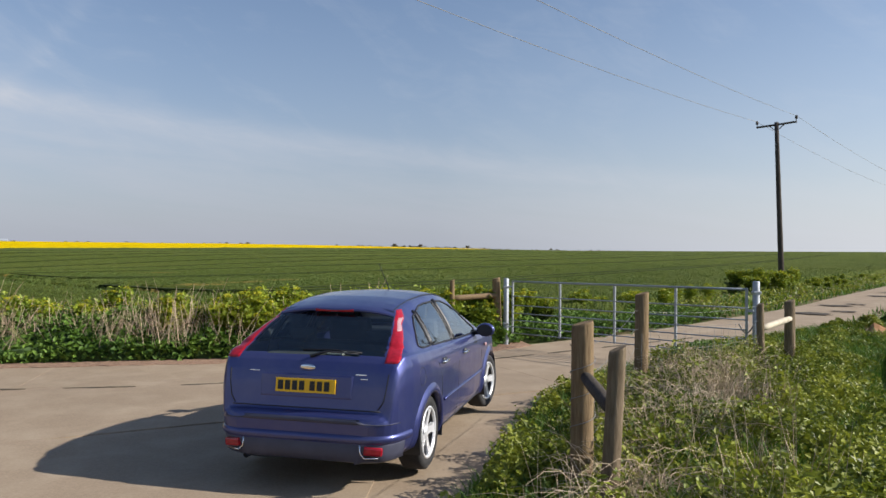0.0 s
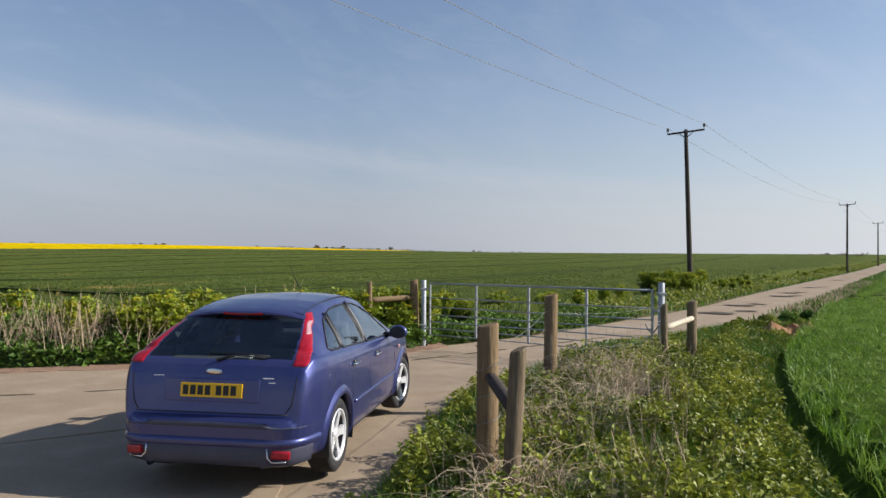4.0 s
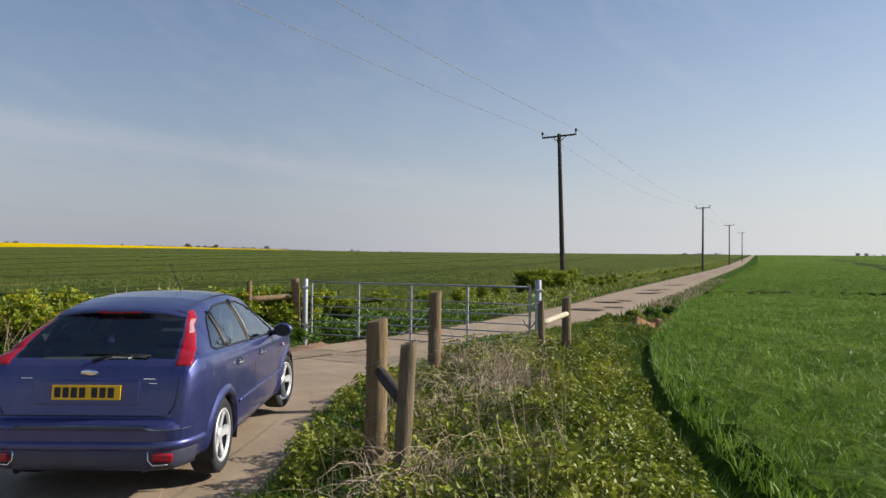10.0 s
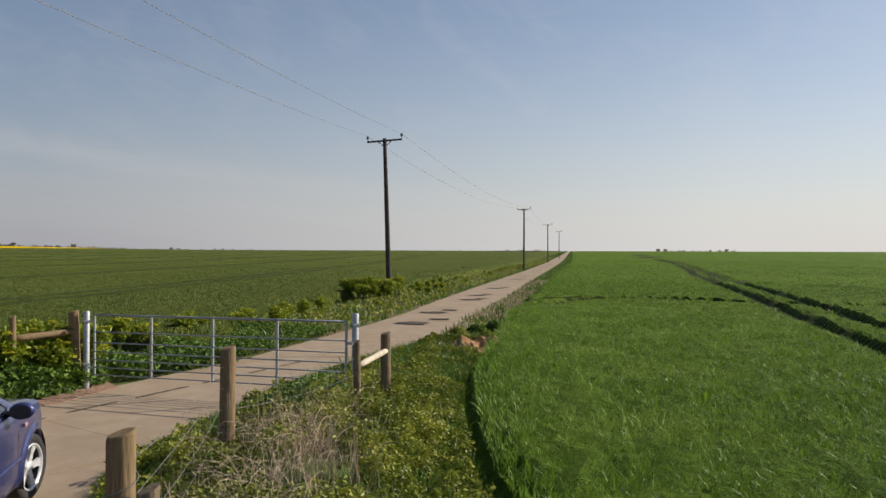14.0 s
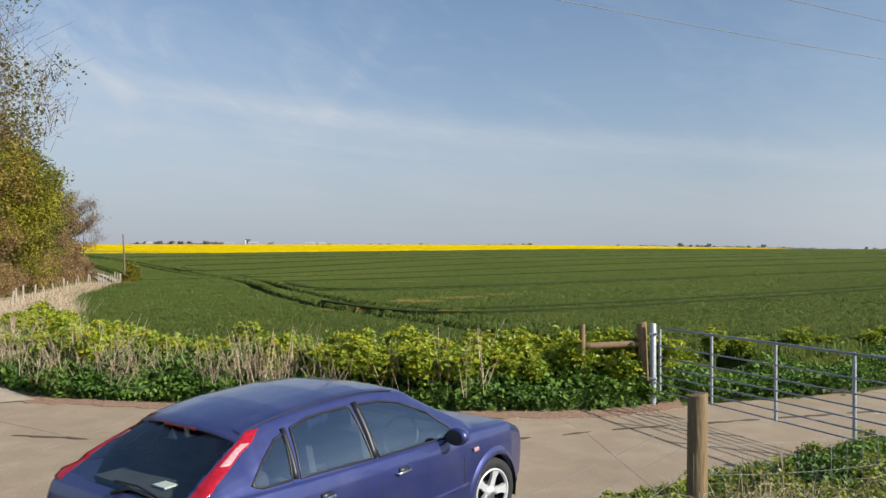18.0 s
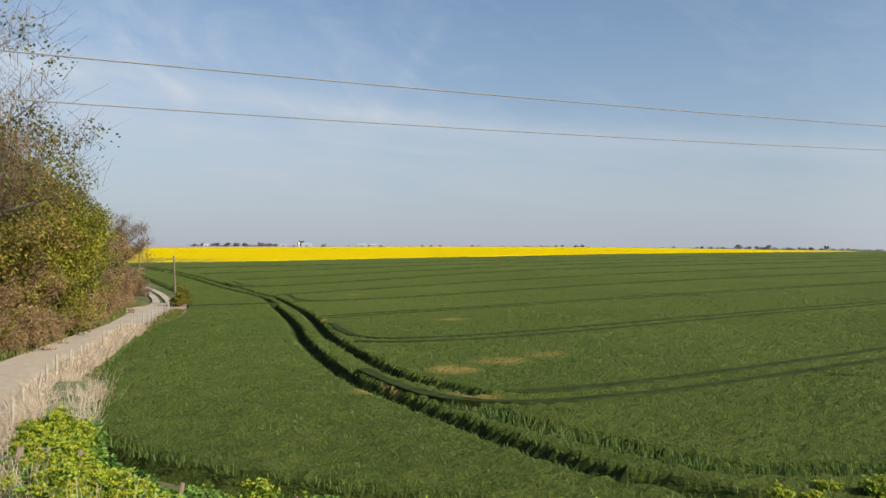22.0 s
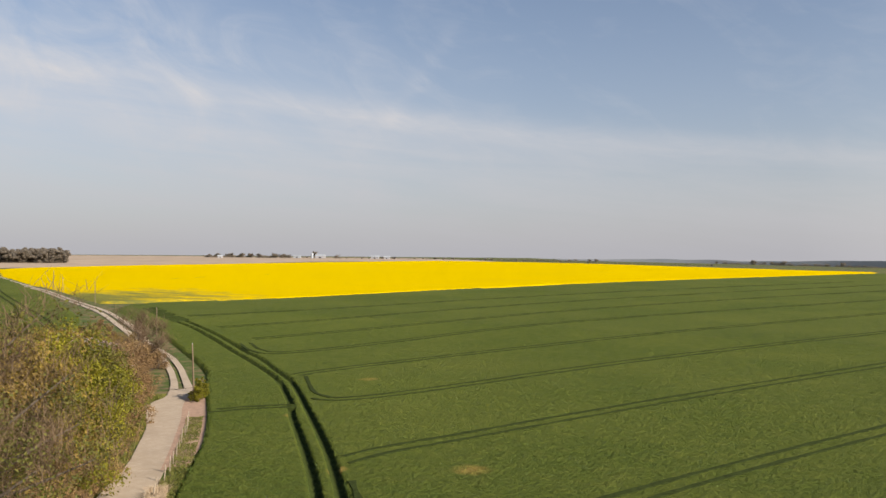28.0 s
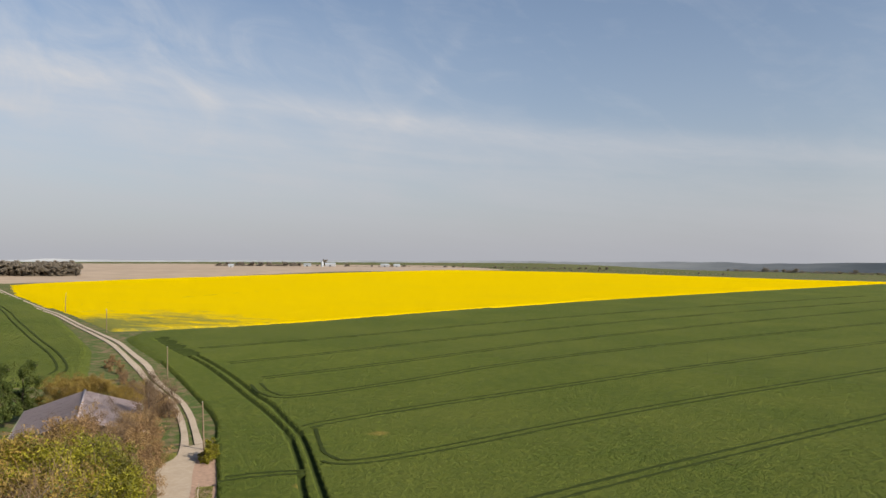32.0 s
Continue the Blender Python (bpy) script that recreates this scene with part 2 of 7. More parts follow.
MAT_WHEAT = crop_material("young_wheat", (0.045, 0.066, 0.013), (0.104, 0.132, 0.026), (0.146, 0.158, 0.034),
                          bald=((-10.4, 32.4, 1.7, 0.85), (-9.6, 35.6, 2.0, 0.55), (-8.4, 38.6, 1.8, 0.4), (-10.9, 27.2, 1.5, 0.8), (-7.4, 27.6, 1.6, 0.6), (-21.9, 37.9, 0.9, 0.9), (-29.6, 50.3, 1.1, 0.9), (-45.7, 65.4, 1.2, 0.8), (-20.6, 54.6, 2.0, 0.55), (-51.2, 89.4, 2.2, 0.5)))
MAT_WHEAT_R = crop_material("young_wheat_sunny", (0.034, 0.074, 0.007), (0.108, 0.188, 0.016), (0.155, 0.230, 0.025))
MAT_SOIL = Mat("soil", 0.95, spec=0.1)
MAT_SOIL.color(MAT_SOIL.mix(MAT_SOIL.ramp(MAT_SOIL.noise(3, 8, 0.65), 0.3, 0.7), (0.13, 0.085, 0.05), (0.30, 0.20, 0.12)))
MAT_SOIL.bump(MAT_SOIL.noise(12, 6), 0.6, 0.05)
MAT_SOIL = MAT_SOIL.m


def ground_material():
    m = Mat("rough_ground", 0.95, spec=0.1)
    soil = m.mix(m.ramp(m.noise(4, 8, 0.65), 0.3, 0.7), (0.12, 0.09, 0.05), (0.26, 0.19, 0.11))
    grass = m.mix(m.ramp(m.noise(6, 8, 0.7), 0.3, 0.7), (0.035, 0.06, 0.015), (0.10, 0.14, 0.035))
    c = m.mix(m.ramp(m.noise(0.5, 6, 0.6), 0.36, 0.56), soil, grass)
    m.color(c)
    m.bump(m.noise(9, 6), 0.7, 0.06)
    return m.m


MAT_GROUND = ground_material()


def rape_material():
    m = Mat("oilseed_rape_flower", 1.0, spec=0.0)
    fine = m.noise(5, 6, 0.7)
    broad = m.noise(0.012, 4, 0.6, 0.4, stretch=(1.0, 2.4, 1.0))
    thin = m.noise(0.11, 8, 0.72, stretch=(0.6, 1.6, 1.0))
    c = m.mix(m.ramp(fine, 0.25, 0.75), (0.54, 0.37, 0.002), (0.74, 0.53, 0.004))
    c = m.mix(m.math("MULTIPLY", m.ramp(broad, 0.45, 0.7), 0.25), c, (0.55, 0.41, 0.01))
    # the thin, patchy corner of the field by the track
    sepx = m.t.nodes.new("ShaderNodeVectorMath")
    sepx.operation = "DISTANCE"
    m.t.links.new(m.geo.outputs["Position"], sepx.inputs[0])
    sepx.inputs[1].default_value = (-190, 158, 3)
    near = m.ramp(sepx.outputs["Value"], 75, 10)
    bare = m.ramp(m.math("ADD", m.math("MULTIPLY", near, 0.45), thin), 0.70, 0.95)
    c = m.mix(bare, c, (0.19, 0.19, 0.05))
    m.color(c)
    m.bump(fine, 0.8, 0.3)
    return m.m


MAT_RAPE = rape_material()


def concrete_material(name, low, high, pale):
    m = Mat(name, 0.9, spec=0.2)
    grit = m.noise(40, 8, 0.7)
    wear = m.noise(1.6, 8, 0.6, 0.3)
    broad = m.noise(0.25, 5, 0.6)
    c = m.mix(m.ramp(grit, 0.3, 0.7), low, high)
    c = m.mix(m.math("MULTIPLY", m.ramp(wear, 0.45, 0.75), 0.55), c, pale)
    c = m.mix(m.math("MULTIPLY", m.ramp(broad, 0.5, 0.75), 0.5), c, tuple(v * 0.72 for v in low))
    t = m.math("MULTIPLY", m.piece(), 0.25)
    c = m.mix(t, c, tuple(v * 0.8 for v in high))
    m.color(c)
    m.bump(m.math("ADD", grit, m.math("MULTIPLY", wear, 2.0)), 0.35, 0.01)
    return m.m


MAT_SLAB = concrete_material("worn_concrete", (0.25, 0.188, 0.130), (0.36, 0.278, 0.198), (0.46, 0.375, 0.275))
MAT_TRACK = concrete_material("chalky_track", (0.35, 0.275, 0.20), (0.46, 0.375, 0.285), (0.57, 0.49, 0.40))


def bark_material(name, dark, light, scale=8.0):
    m = Mat(name, 0.9, spec=0.15)
    g = m.noise(scale, 8, 0.65, 0.4, world=False, stretch=(6.0, 6.0, 0.5))
    s = m.noise(1.5, 4, world=False)
    c = m.mix(m.ramp(g, 0.3, 0.7), dark, light)
    c = m.mix(m.math("MULTIPLY", m.ramp(s, 0.45, 0.8), 0.5), c, tuple(v * 0.6 for v in dark))
    m.color(c)
    m.bump(g, 0.6, 0.02)
    return m.m


MAT_POST = bark_material("weathered_post_timber", (0.15, 0.10, 0.055), (0.30, 0.215, 0.125))
MAT_POST_OLD = bark_material("old_grey_timber", (0.11, 0.08, 0.05), (0.26, 0.20, 0.135))
MAT_POLE = bark_material("creosoted_pole", (0.042, 0.036, 0.033), (0.11, 0.09, 0.075))
MAT_BARK = bark_material("bark", (0.07, 0.055, 0.045), (0.17, 0.14, 0.11))
MAT_GALV = plain("galvanised_steel", (0.38, 0.40, 0.43), 0.5, 0.35, vary=0.18, scale=14)
# darker copy of the steel: the gate bars' shaded side put into colour
MAT_GALV_SHADED = plain("shaded_galvanised_bars", (0.27, 0.30, 0.34), 0.55, 0.3, vary=0.15, scale=14)
MAT_WIRE = plain("line_wire", (0.26, 0.24, 0.21), 0.95, spec=0.05)
MAT_BARB = plain("fence_wire", (0.24, 0.235, 0.23), 0.6, 0.5)


# ---- shape helpers ----
def smooth(a, b, x):
    t = np.clip((x - a) / (b - a), 0, 1)
    return t * t * (3 - 2 * t)


def height(x, y):
    """The lie of the land: level by the gate, a dip by the lower track, a long rise beyond."""
    x, y = np.asarray(x, float), np.asarray(y, float)
    r = np.hypot(x, y)
    b = np.degrees(np.arctan2(x, y))
    amount = 0.84 - 0.39 * smooth(-16, 12, b)
    d = r - 130
    rise = 0.5 * (d + np.sqrt(d * d + 1600)) - 0.5 * (-130 + math.sqrt(130 ** 2 + 1600))
    e = r - 780
    cap = 0.5 * (e + np.sqrt(e * e + 6400))
    far = smooth(1500, 3600, r) * 26 + smooth(880, 1700, r) * 34 * smooth(-20, -6, b)
    return amount * 0.0178 * (rise - cap) - 1.6 * np.exp(-((x + 80) ** 2 + (y - 88) ** 2) / 48 ** 2) - far


def z_at(x, y):
    return float(height(x, y))


def curve_through(points, steps=8):
    """A smooth line through a few places on the plan."""
    p = np.array(points, float)
    p = np.vstack([2 * p[0] - p[1], p, 2 * p[-1] - p[-2]])
    out = []
    for i in range(1, len(p) - 2):
        a, b, c, d = p[i - 1], p[i], p[i + 1], p[i + 2]
        for t in np.arange(steps) / steps:
            out.append(0.5 * (2 * b + (c - a) * t + (2 * a - 5 * b + 4 * c - d) * t ** 2 + (3 * b - a - 3 * c + d) * t ** 3))
    out.append(p[-2])
    return np.array(out)


def even(line, step):
    """The line again, in equal steps."""
    seg = np.hypot(*np.diff(line, axis=0).T)
    s = np.concatenate([[0], np.cumsum(seg)])
    n = max(2, int(round(s[-1] / step)) + 1)
    q = np.linspace(0, s[-1], n)
    return np.stack([np.interp(q, s, line[:, 0]), np.interp(q, s, line[:, 1])], 1)


def away(px, py, line):
    """The distance of places from a line on the plan."""
    best = np.full(px.shape, 1e9)
    for (ax, ay), (bx, by) in zip(line[:-1], line[1:]):
        dx, dy = bx - ax, by - ay
        t = np.clip(((px - ax) * dx + (py - ay) * dy) / (dx * dx + dy * dy + 1e-9), 0, 1)
        best = np.minimum(best, np.hypot(px - ax - t * dx, py - ay - t * dy))
    return best


def inside(px, py, poly):
    odd = np.zeros(px.shape, bool)
    n = len(poly)
    for i in range(n):
        (ax, ay), (bx, by) = poly[i], poly[(i + 1) % n]
        if ay == by:
            continue
        odd ^= ((ay > py) != (by > py)) & (px < (bx - ax) * (py - ay) / (by - ay) + ax)
    return odd


def depth_in(px, py, poly):
    d = away(px, py, np.vstack([poly, poly[:1]]))
    return np.where(inside(px, py, poly), d, -d)


def fill_mesh(name, verts, faces, material=None, shade=False):
    """A mesh from arrays; all faces have the same number of corners."""
    verts, faces = np.asarray(verts, np.float32), np.asarray(faces, np.int32)
    me = bpy.data.meshes.new(name)
    k = faces.shape[1]
    me.vertices.add(len(verts))
    me.vertices.foreach_set("co", verts.ravel())
    me.loops.add(faces.size)
    me.loops.foreach_set("vertex_index", faces.ravel())
    me.polygons.add(len(faces))
    me.polygons.foreach_set("loop_start", np.arange(0, faces.size, k, dtype=np.int32))
    me.polygons.foreach_set("loop_total", np.full(len(faces), k, np.int32))
    me.polygons.foreach_set("use_smooth", np.full(len(faces), shade))
    me.update(calc_edges=True)
    if material:
        me.materials.append(material)
    return me


def grid_faces(nu, nv, closed=False):
    i, j = np.meshgrid(np.arange(nu - 1), np.arange(nv if closed else nv - 1), indexing="ij")
    j2 = (j + 1) % nv
    return np.stack([i * nv + j, (i + 1) * nv + j, (i + 1) * nv + j2, i * nv + j2], -1).reshape(-1, 4)


def ribbon(name, left, right, material, lift=0.0, drop=0.12):
    """A paved strip between two edges of equal count, with a thickness."""
    n = len(left)
    rows = []
    for p, dz in ((left, -drop), (left, lift), (right, lift), (right, -drop)):
        rows.append(np.column_stack([p, height(p[:, 0], p[:, 1]) + dz]))
    v = np.concatenate(rows)
    f = []
    for k in range(3):
        i = np.arange(n - 1)
        f.append(np.stack([k * n + i, k * n + i + 1, (k + 1) * n + i + 1, (k + 1) * n + i], -1)[:, ::-1])
    return fill_mesh(name, v, np.concatenate(f), material)


def empty(name, place=(0, 0, 0)):
    ob = new(name)
    ob.location = place
    ob.empty_display_size = 0.2
    return ob


def part(name, bm, material, parent, label=""):
    """Links a bmesh (or a mesh) as one mesh object under a thing or a part."""
    if isinstance(bm, bmesh.types.BMesh):
        me = bpy.data.meshes.new(name)
        bm.to_mesh(me)
        bm.free()
    else:
        me = bm
    if material and not me.materials:
        me.materials.append(material)
    ob = new(name, me)
    ob.parent = parent
    if label:
        ob["label"] = label
    return ob


# ---- the plan: edges of roads and fields ----
HEDGE_EDGE = curve_through([(-8.8, 12.1), (-5.1, 12.9), (-1.9, 13.6), (0.9, 14.6), (2.5, 16.3), (4.9, 18.4)])
LANE_L = curve_through([(4.9, 18.4), (8.7, 22.7), (13.0, 27.7), (20.0, 37.0), (41.0, 63.9), (120, 164.4), (232, 308), (330, 434), (520, 680)])
LANE_R = curve_through([(8.1, 17.0), (9.6, 18.7), (12.6, 22.7), (16.7, 27.9), (24.4, 37.4), (44.2, 62.9), (123.2, 163.2), (234.5, 306.5), (332, 432), (522, 678)])
VERGE_EDGE = curve_through([(-0.9, 2.5), (-0.2, 4.6), (0.45, 6.4), (0.75, 7.7), (1.4, 9.7), (2.3, 11.2), (3.2, 12.3), (4.4, 13.9), (6.2, 15.6), (8.1, 17.0)])
CROP_R_EDGE = curve_through([(1.2, -6), (2.6, 1.5), (3.9, 5.4), (4.8, 7.6), (6.0, 10.0), (8.1, 13.6), (11.9, 18.9), (18.3, 27.7), (25.6, 36.8), (45.3, 61.8), (124.5, 161.5), (235.5, 305), (333, 430), (523, 676)])
TRACK_R = curve_through([(-8.8, 12.1), (-13.5, 14.2), (-19.0, 18.6), (-23.6, 23.1), (-27.2, 27.2), (-31.0, 31.8), (-36.8, 38.6), (-41.0, 44.2), (-46.3, 50.5), (-55.2, 60.5), (-60.5, 66.0), (-65.3, 71.5), (-68.0, 75.0), (-73.0, 79.4), (-80.0, 85.5), (-84.5, 89.4), (-93.3, 96.0), (-102.0, 101.2), (-111.4, 107.0), (-124.0, 116.3), (-138.2, 124.8), (-156.0, 135.8), (-172.0, 144.0), (-197.0, 156.5), (-234.0, 176.0), (-260.0, 188.0), (-319.0, 217.0), (-420.0, 268.0)])
TRACK_L = curve_through([(-14.0, 5.5), (-20.5, 12.0), (-27.0, 20.2), (-33.0, 28.2), (-35.4, 31.5), (-41.4, 39.2), (-45.4, 44.8), (-50.0, 50.0), (-56.5, 57.0), (-65.5, 65.0), (-67.3, 69.4), (-71.8, 74.6), (-78.0, 80.6), (-85.5, 87.0), (-94.0, 93.6), (-102.0, 98.6), (-111.5, 104.0), (-122.0, 110.8), (-131.0, 116.4), (-146.0, 126.0), (-160.0, 134.4), (-182.0, 146.0), (-198.0, 154.2), (-235.0, 173.6), (-261.0, 185.4), (-320.0, 214.4), (-421.0, 265.4)])

# ---- ground: one sheet to the horizon ----
rr = np.concatenate([[0.05], np.geomspace(0.6, 4700, 170)])
aa = np.linspace(0, 2 * math.pi, 361)[:-1]
R, A = np.meshgrid(rr, aa, indexing="ij")
gx, gy = 2 + R * np.sin(A), 8 + R * np.cos(A)
gz = height(gx, gy) - 0.045 - 0.08 * smooth(14, 40, R)
verge_mid = curve_through([(1.2, 2.0), (2.3, 5.6), (2.7, 7.6), (3.7, 10.0), (5.6, 13.2), (9.4, 17.4), (15.5, 24.6)])


def hump(y):
    """How far the verge stands up, less towards the lane."""
    return np.interp(y, [9.0, 14.0], [0.36, 0.08])


vm = away(gx, gy, verge_mid)
gz += hump(gy) * np.exp(-(vm / 1.0) ** 2)
ditch = np.exp(-(away(gx, gy, CROP_R_EDGE[:100]) / 0.5) ** 2) * (R < 60)
gz -= 0.28 * ditch * (np.hypot(gx, gy) > 3)
ground = new("ground", fill_mesh("ground", np.stack([gx, gy, gz], -1).reshape(-1, 3), grid_faces(len(rr), len(aa), True)[:, ::-1], MAT_GROUND, True))
tagged(ground, "rough grassy farmland soil rolling out to the horizon", "ground", kind="structure")


def verge_z(x, y):
    p = np.array([[x, y]])
    d = float(away(p[:, 0], p[:, 1], verge_mid)[0])
    return z_at(x, y) - 0.045 + float(hump(y)) * math.exp(-(d / 1.0) ** 2)


# ---- fields ----
YELLOW_EDGE = [(-166, 160), (-163, 169), (-155, 176), (-148, 192), (-140.5, 213), (-125, 260), (-98, 328), (-61.5, 408), (-11, 520), (38, 630)]
FIELD_L = np.vstack([
    even(curve_through([(1.2, 18.6), (-3.5, 17.6), (-9.5, 17.2), (-14.0, 18.0), (-18.2, 21.0), (-23.0, 25.6), (-29.1, 32.0), (-36.0, 40.6), (-41.0, 47.2), (-45.0, 52.4), (-53.0, 61.4),
                        (-60.5, 69.2), (-68.5, 77.4), (-83.0, 91.4), (-122.0, 118.0), (-157.0, 139.0), (-166, 150)]), 2.0),
    even(np.array(YELLOW_EDGE, float), 20.0),
    even(LANE_L[::-1], 3.0)[:-4] + np.array([-3.6, 2.4]),
    [(5.2, 21.6)]])
keep = ~((FIELD_L[:, 1] > 640))
FIELD_L = FIELD_L[keep]
FIELD_R = np.vstack([even(CROP_R_EDGE, 2.0), [(900, 500), (900, -300), (30, -60), (1.2, -30)]])

RUT_A = curve_through([(2.5, 20.0), (-0.4, 20.6), (-1.7, 21.0), (-4.3, 22.5), (-7.7, 24.9), (-10.6, 27.0), (-12.5, 28.4), (-15.2, 30.9), (-20.0, 36.0), (-24.7, 41.3), (-29.2, 46.9), (-34.3, 52.9), (-40.0, 59.4), (-45.9, 66.1), (-50.0, 71.2), (-56.5, 78.4), (-62.0, 84.2), (-69.0, 90.2), (-77.0, 96.4), (-87.0, 103.4), (-98.0, 111.0), (-114.0, 121.3), (-133.0, 131.8), (-154.0, 145.0)])
RUT_B = curve_through([(-7.5, 28.2), (-10.4, 29.6), (-12.2, 30.8), (-15.1, 33.5), (-18.0, 36.6), (-21.5, 40.2), (-24.6, 43.8), (-29.8, 50.2), (-34.0, 55.3), (-41.0, 63.3), (-49.0, 72.3), (-54.8, 78.8), (-61.0, 85.3), (-68.8, 92.0), (-77.5, 99.3), (-85.3, 104.4), (-96.0, 112.0), (-110.5, 121.3), (-131.0, 133.1), (-153.0, 146.2)])
RUT_C = curve_through([(-8.2, 26.8), (-6.6, 25.8), (-4.4, 24.5), (-2.2, 23.5), (-0.4, 22.7), (1.2, 22.4), (4.3, 23.6)])


ROW_NEAR = [curve_through(p) for p in (
    [(-27.6, 47.6), (-24.6, 44.0), (-21.5, 41.0), (-18.6, 40.3), (-15.2, 42.7), (-11.1, 48.7), (-2.6, 64.6), (9.1, 85.2), (60, 173), (150, 330)],
    [(-30.8, 51.0), (-29.4, 56.6), (-25.6, 64.0), (-20.0, 75.0), (-11.7, 90.4), (-3.3, 105.2), (10.0, 128.4), (70, 232), (160, 390)],
    [(-61.4, 87.8), (-53.5, 78.6), (-50.5, 76.1), (-47.0, 75.0), (-43.4, 78.6), (-38.1, 88.1), (-30.0, 104.0), (-17.4, 126.4), (9.1, 171.8), (70, 277), (150, 415)])]
ROW_FAR = [curve_through(p) for p in (
    [(-62.5, 88.8), (-61.6, 92.8), (-55.0, 105.8), (-39.6, 131.0), (-23.0, 161.0), (11.3, 222.0), (60, 308), (120, 412)],
    [(-91.0, 111.0), (-84.0, 105.9), (-77.7, 106.5), (-66.8, 126.5), (-46.5, 171.0), (23.7, 298.0), (100, 435)],
    [(-93.4, 116.0), (-76.8, 147.5), (-52.6, 204.0), (0, 310), (70, 440)],
    [(-110, 124.5), (-96, 153), (-71, 215), (-20, 322), (40, 440)],
    [(-130, 136), (-112, 172), (-84, 240), (-30, 350), (20, 450)])]


def pair(line, half=0.9):
    """Two wheelings either side of a middle line."""
    t = np.gradient(line, axis=0)
    t /= np.hypot(t[:, 0], t[:, 1])[:, None]
    side = np.stack([-t[:, 1], t[:, 0]], 1) * half
    return [line - side, line + side]


ROW_FIRST = curve_through([(-13.2, 31.4), (-9.8, 28.6), (-7.2, 27.5), (-4.6, 28.9), (-1.0, 33.6), (3.4, 40.6), (6.6, 46.0), (10.0, 51.8), (15.0, 60.4), (24.0, 76.0), (45.0, 112.0), (90, 190), (180, 345)])
ROWS_L = [even(w, 0.6) for m in [ROW_FIRST] + ROW_NEAR + ROW_FAR for w in pair(m)]
CROSS_LINK = pair(curve_through([(-55.4, 62.2), (-52.4, 66.5), (-48.4, 69.9)]), 0.7)
RIGHT_RUTS = []
for pts in ([(11.5, 5), (18.5, 12.1), (23.6, 17.7), (30, 24.4), (38.0, 33.0), (60, 57), (109.5, 109), (152.6, 160), (260, 285)],
            [(17.5, 27.5), (20.9, 30.1), (24.5, 30.5), (26.9, 29.1), (28.6, 24.6), (30.9, 21.4), (36, 16.5), (46, 8)]):
    ln = curve_through(pts)
    RIGHT_RUTS += [ln, ln + np.array([1.35, -1.2])]


# trodden ground, darkened in colour for the leaf shade down in the wheelings
MAT_WHEELING_SHADE = plain("trodden_wheeling_shade", (0.034, 0.046, 0.012), 0.95, spec=0.05, vary=0.4, scale=3)


def crop(name, poly, ruts, boxes, tall, material, label, category):
    """A standing crop: a raised, uneven sheet with wheelings pressed into it; nested grids, finest near the path."""
    vs, fs, ps, base = [], [], [], 0
    for bi, (x0, x1, y0, y1, step) in enumerate(boxes):
        xs, ys = np.arange(x0, x1 + step / 2, step), np.arange(y0, y1 + step / 2, step)
        X, Y = np.meshgrid(xs, ys, indexing="ij")
        d = depth_in(X, Y, poly)
        wob = np.random.rand(*X.shape) - 0.5
        top = tall * smooth(0, max(0.35, step * 0.8), d + wob * 0.25 * min(step, 1)) - 0.35 * smooth(0.05, -0.6 * step - 0.3, d)
        press = np.ones(X.shape)
        for ln in ruts:
            lo, hi = ln.min(0) - 3, ln.max(0) + 3
            m = (X > lo[0]) & (X < hi[0]) & (Y > lo[1]) & (Y < hi[1]) & (d > -2)
            if m.any():
                q = away(X[m], Y[m], ln)
                press[m] = np.minimum(press[m], smooth(0.24, 0.44 + 0.3 * step, q))
        top = np.where(d > 0, 0.03 + (top - 0.03) * press, top)
        bump = (np.random.rand(*X.shape) - 0.5) * min(0.16, 0.10 + 0.05 * step) * press * (d > 0)
        Z = height(X, Y) + top + bump
        nx, ny = X.shape
        f = grid_faces(nx, ny)
        cx, cy = (X[:-1, :-1] + step / 2).ravel(), (Y[:-1, :-1] + step / 2).ravel()
        ok = (d[:-1, :-1].ravel() > -2.2 * step)
        for (a0, a1, b0, b1, _) in boxes[:bi]:
            ok &= ~((cx > a0) & (cx < a1) & (cy > b0) & (cy < b1))
        f = f[ok]
        used = np.unique(f)
        remap = np.zeros(nx * ny, int)
        remap[used] = np.arange(len(used))
        low_ = (press[:-1, :-1] + press[1:, :-1] + press[1:, 1:] + press[:-1, 1:]).ravel()[ok] / 4
        ps.append(low_ < (0.55 if step < 0.3 else 0.62))
        vs.append(np.stack([X, Y, Z], -1).reshape(-1, 3)[used])
        fs.append(remap[f] + base)
        base += len(used)
    me = fill_mesh(name, np.concatenate(vs), np.concatenate(fs), material, False)
    if ruts:
        # pressed faces take the colour that carries the wheelings' shade
        me.materials.append(MAT_WHEELING_SHADE)
        me.polygons.foreach_set("material_index", np.concatenate(ps).astype(np.int32))
    return tagged(new(name, me), label, category, kind="stuff")


crop("wheat_field", FIELD_L, [RUT_A, RUT_B, RUT_C],
     [(-60, 16, 16, 92, 0.25), (-124, 50, 16, 156, 0.4), (-184, 140, 12, 276, 1.5), (-184, 480, 12, 660, 6.0)], 0.5, MAT_WHEAT,
     "dense green young wheat crossed by dark tractor wheelings", "crop field")
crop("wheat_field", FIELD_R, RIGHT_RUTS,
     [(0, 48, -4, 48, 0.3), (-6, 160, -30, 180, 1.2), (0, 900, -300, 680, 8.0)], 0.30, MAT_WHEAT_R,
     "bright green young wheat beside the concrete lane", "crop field")
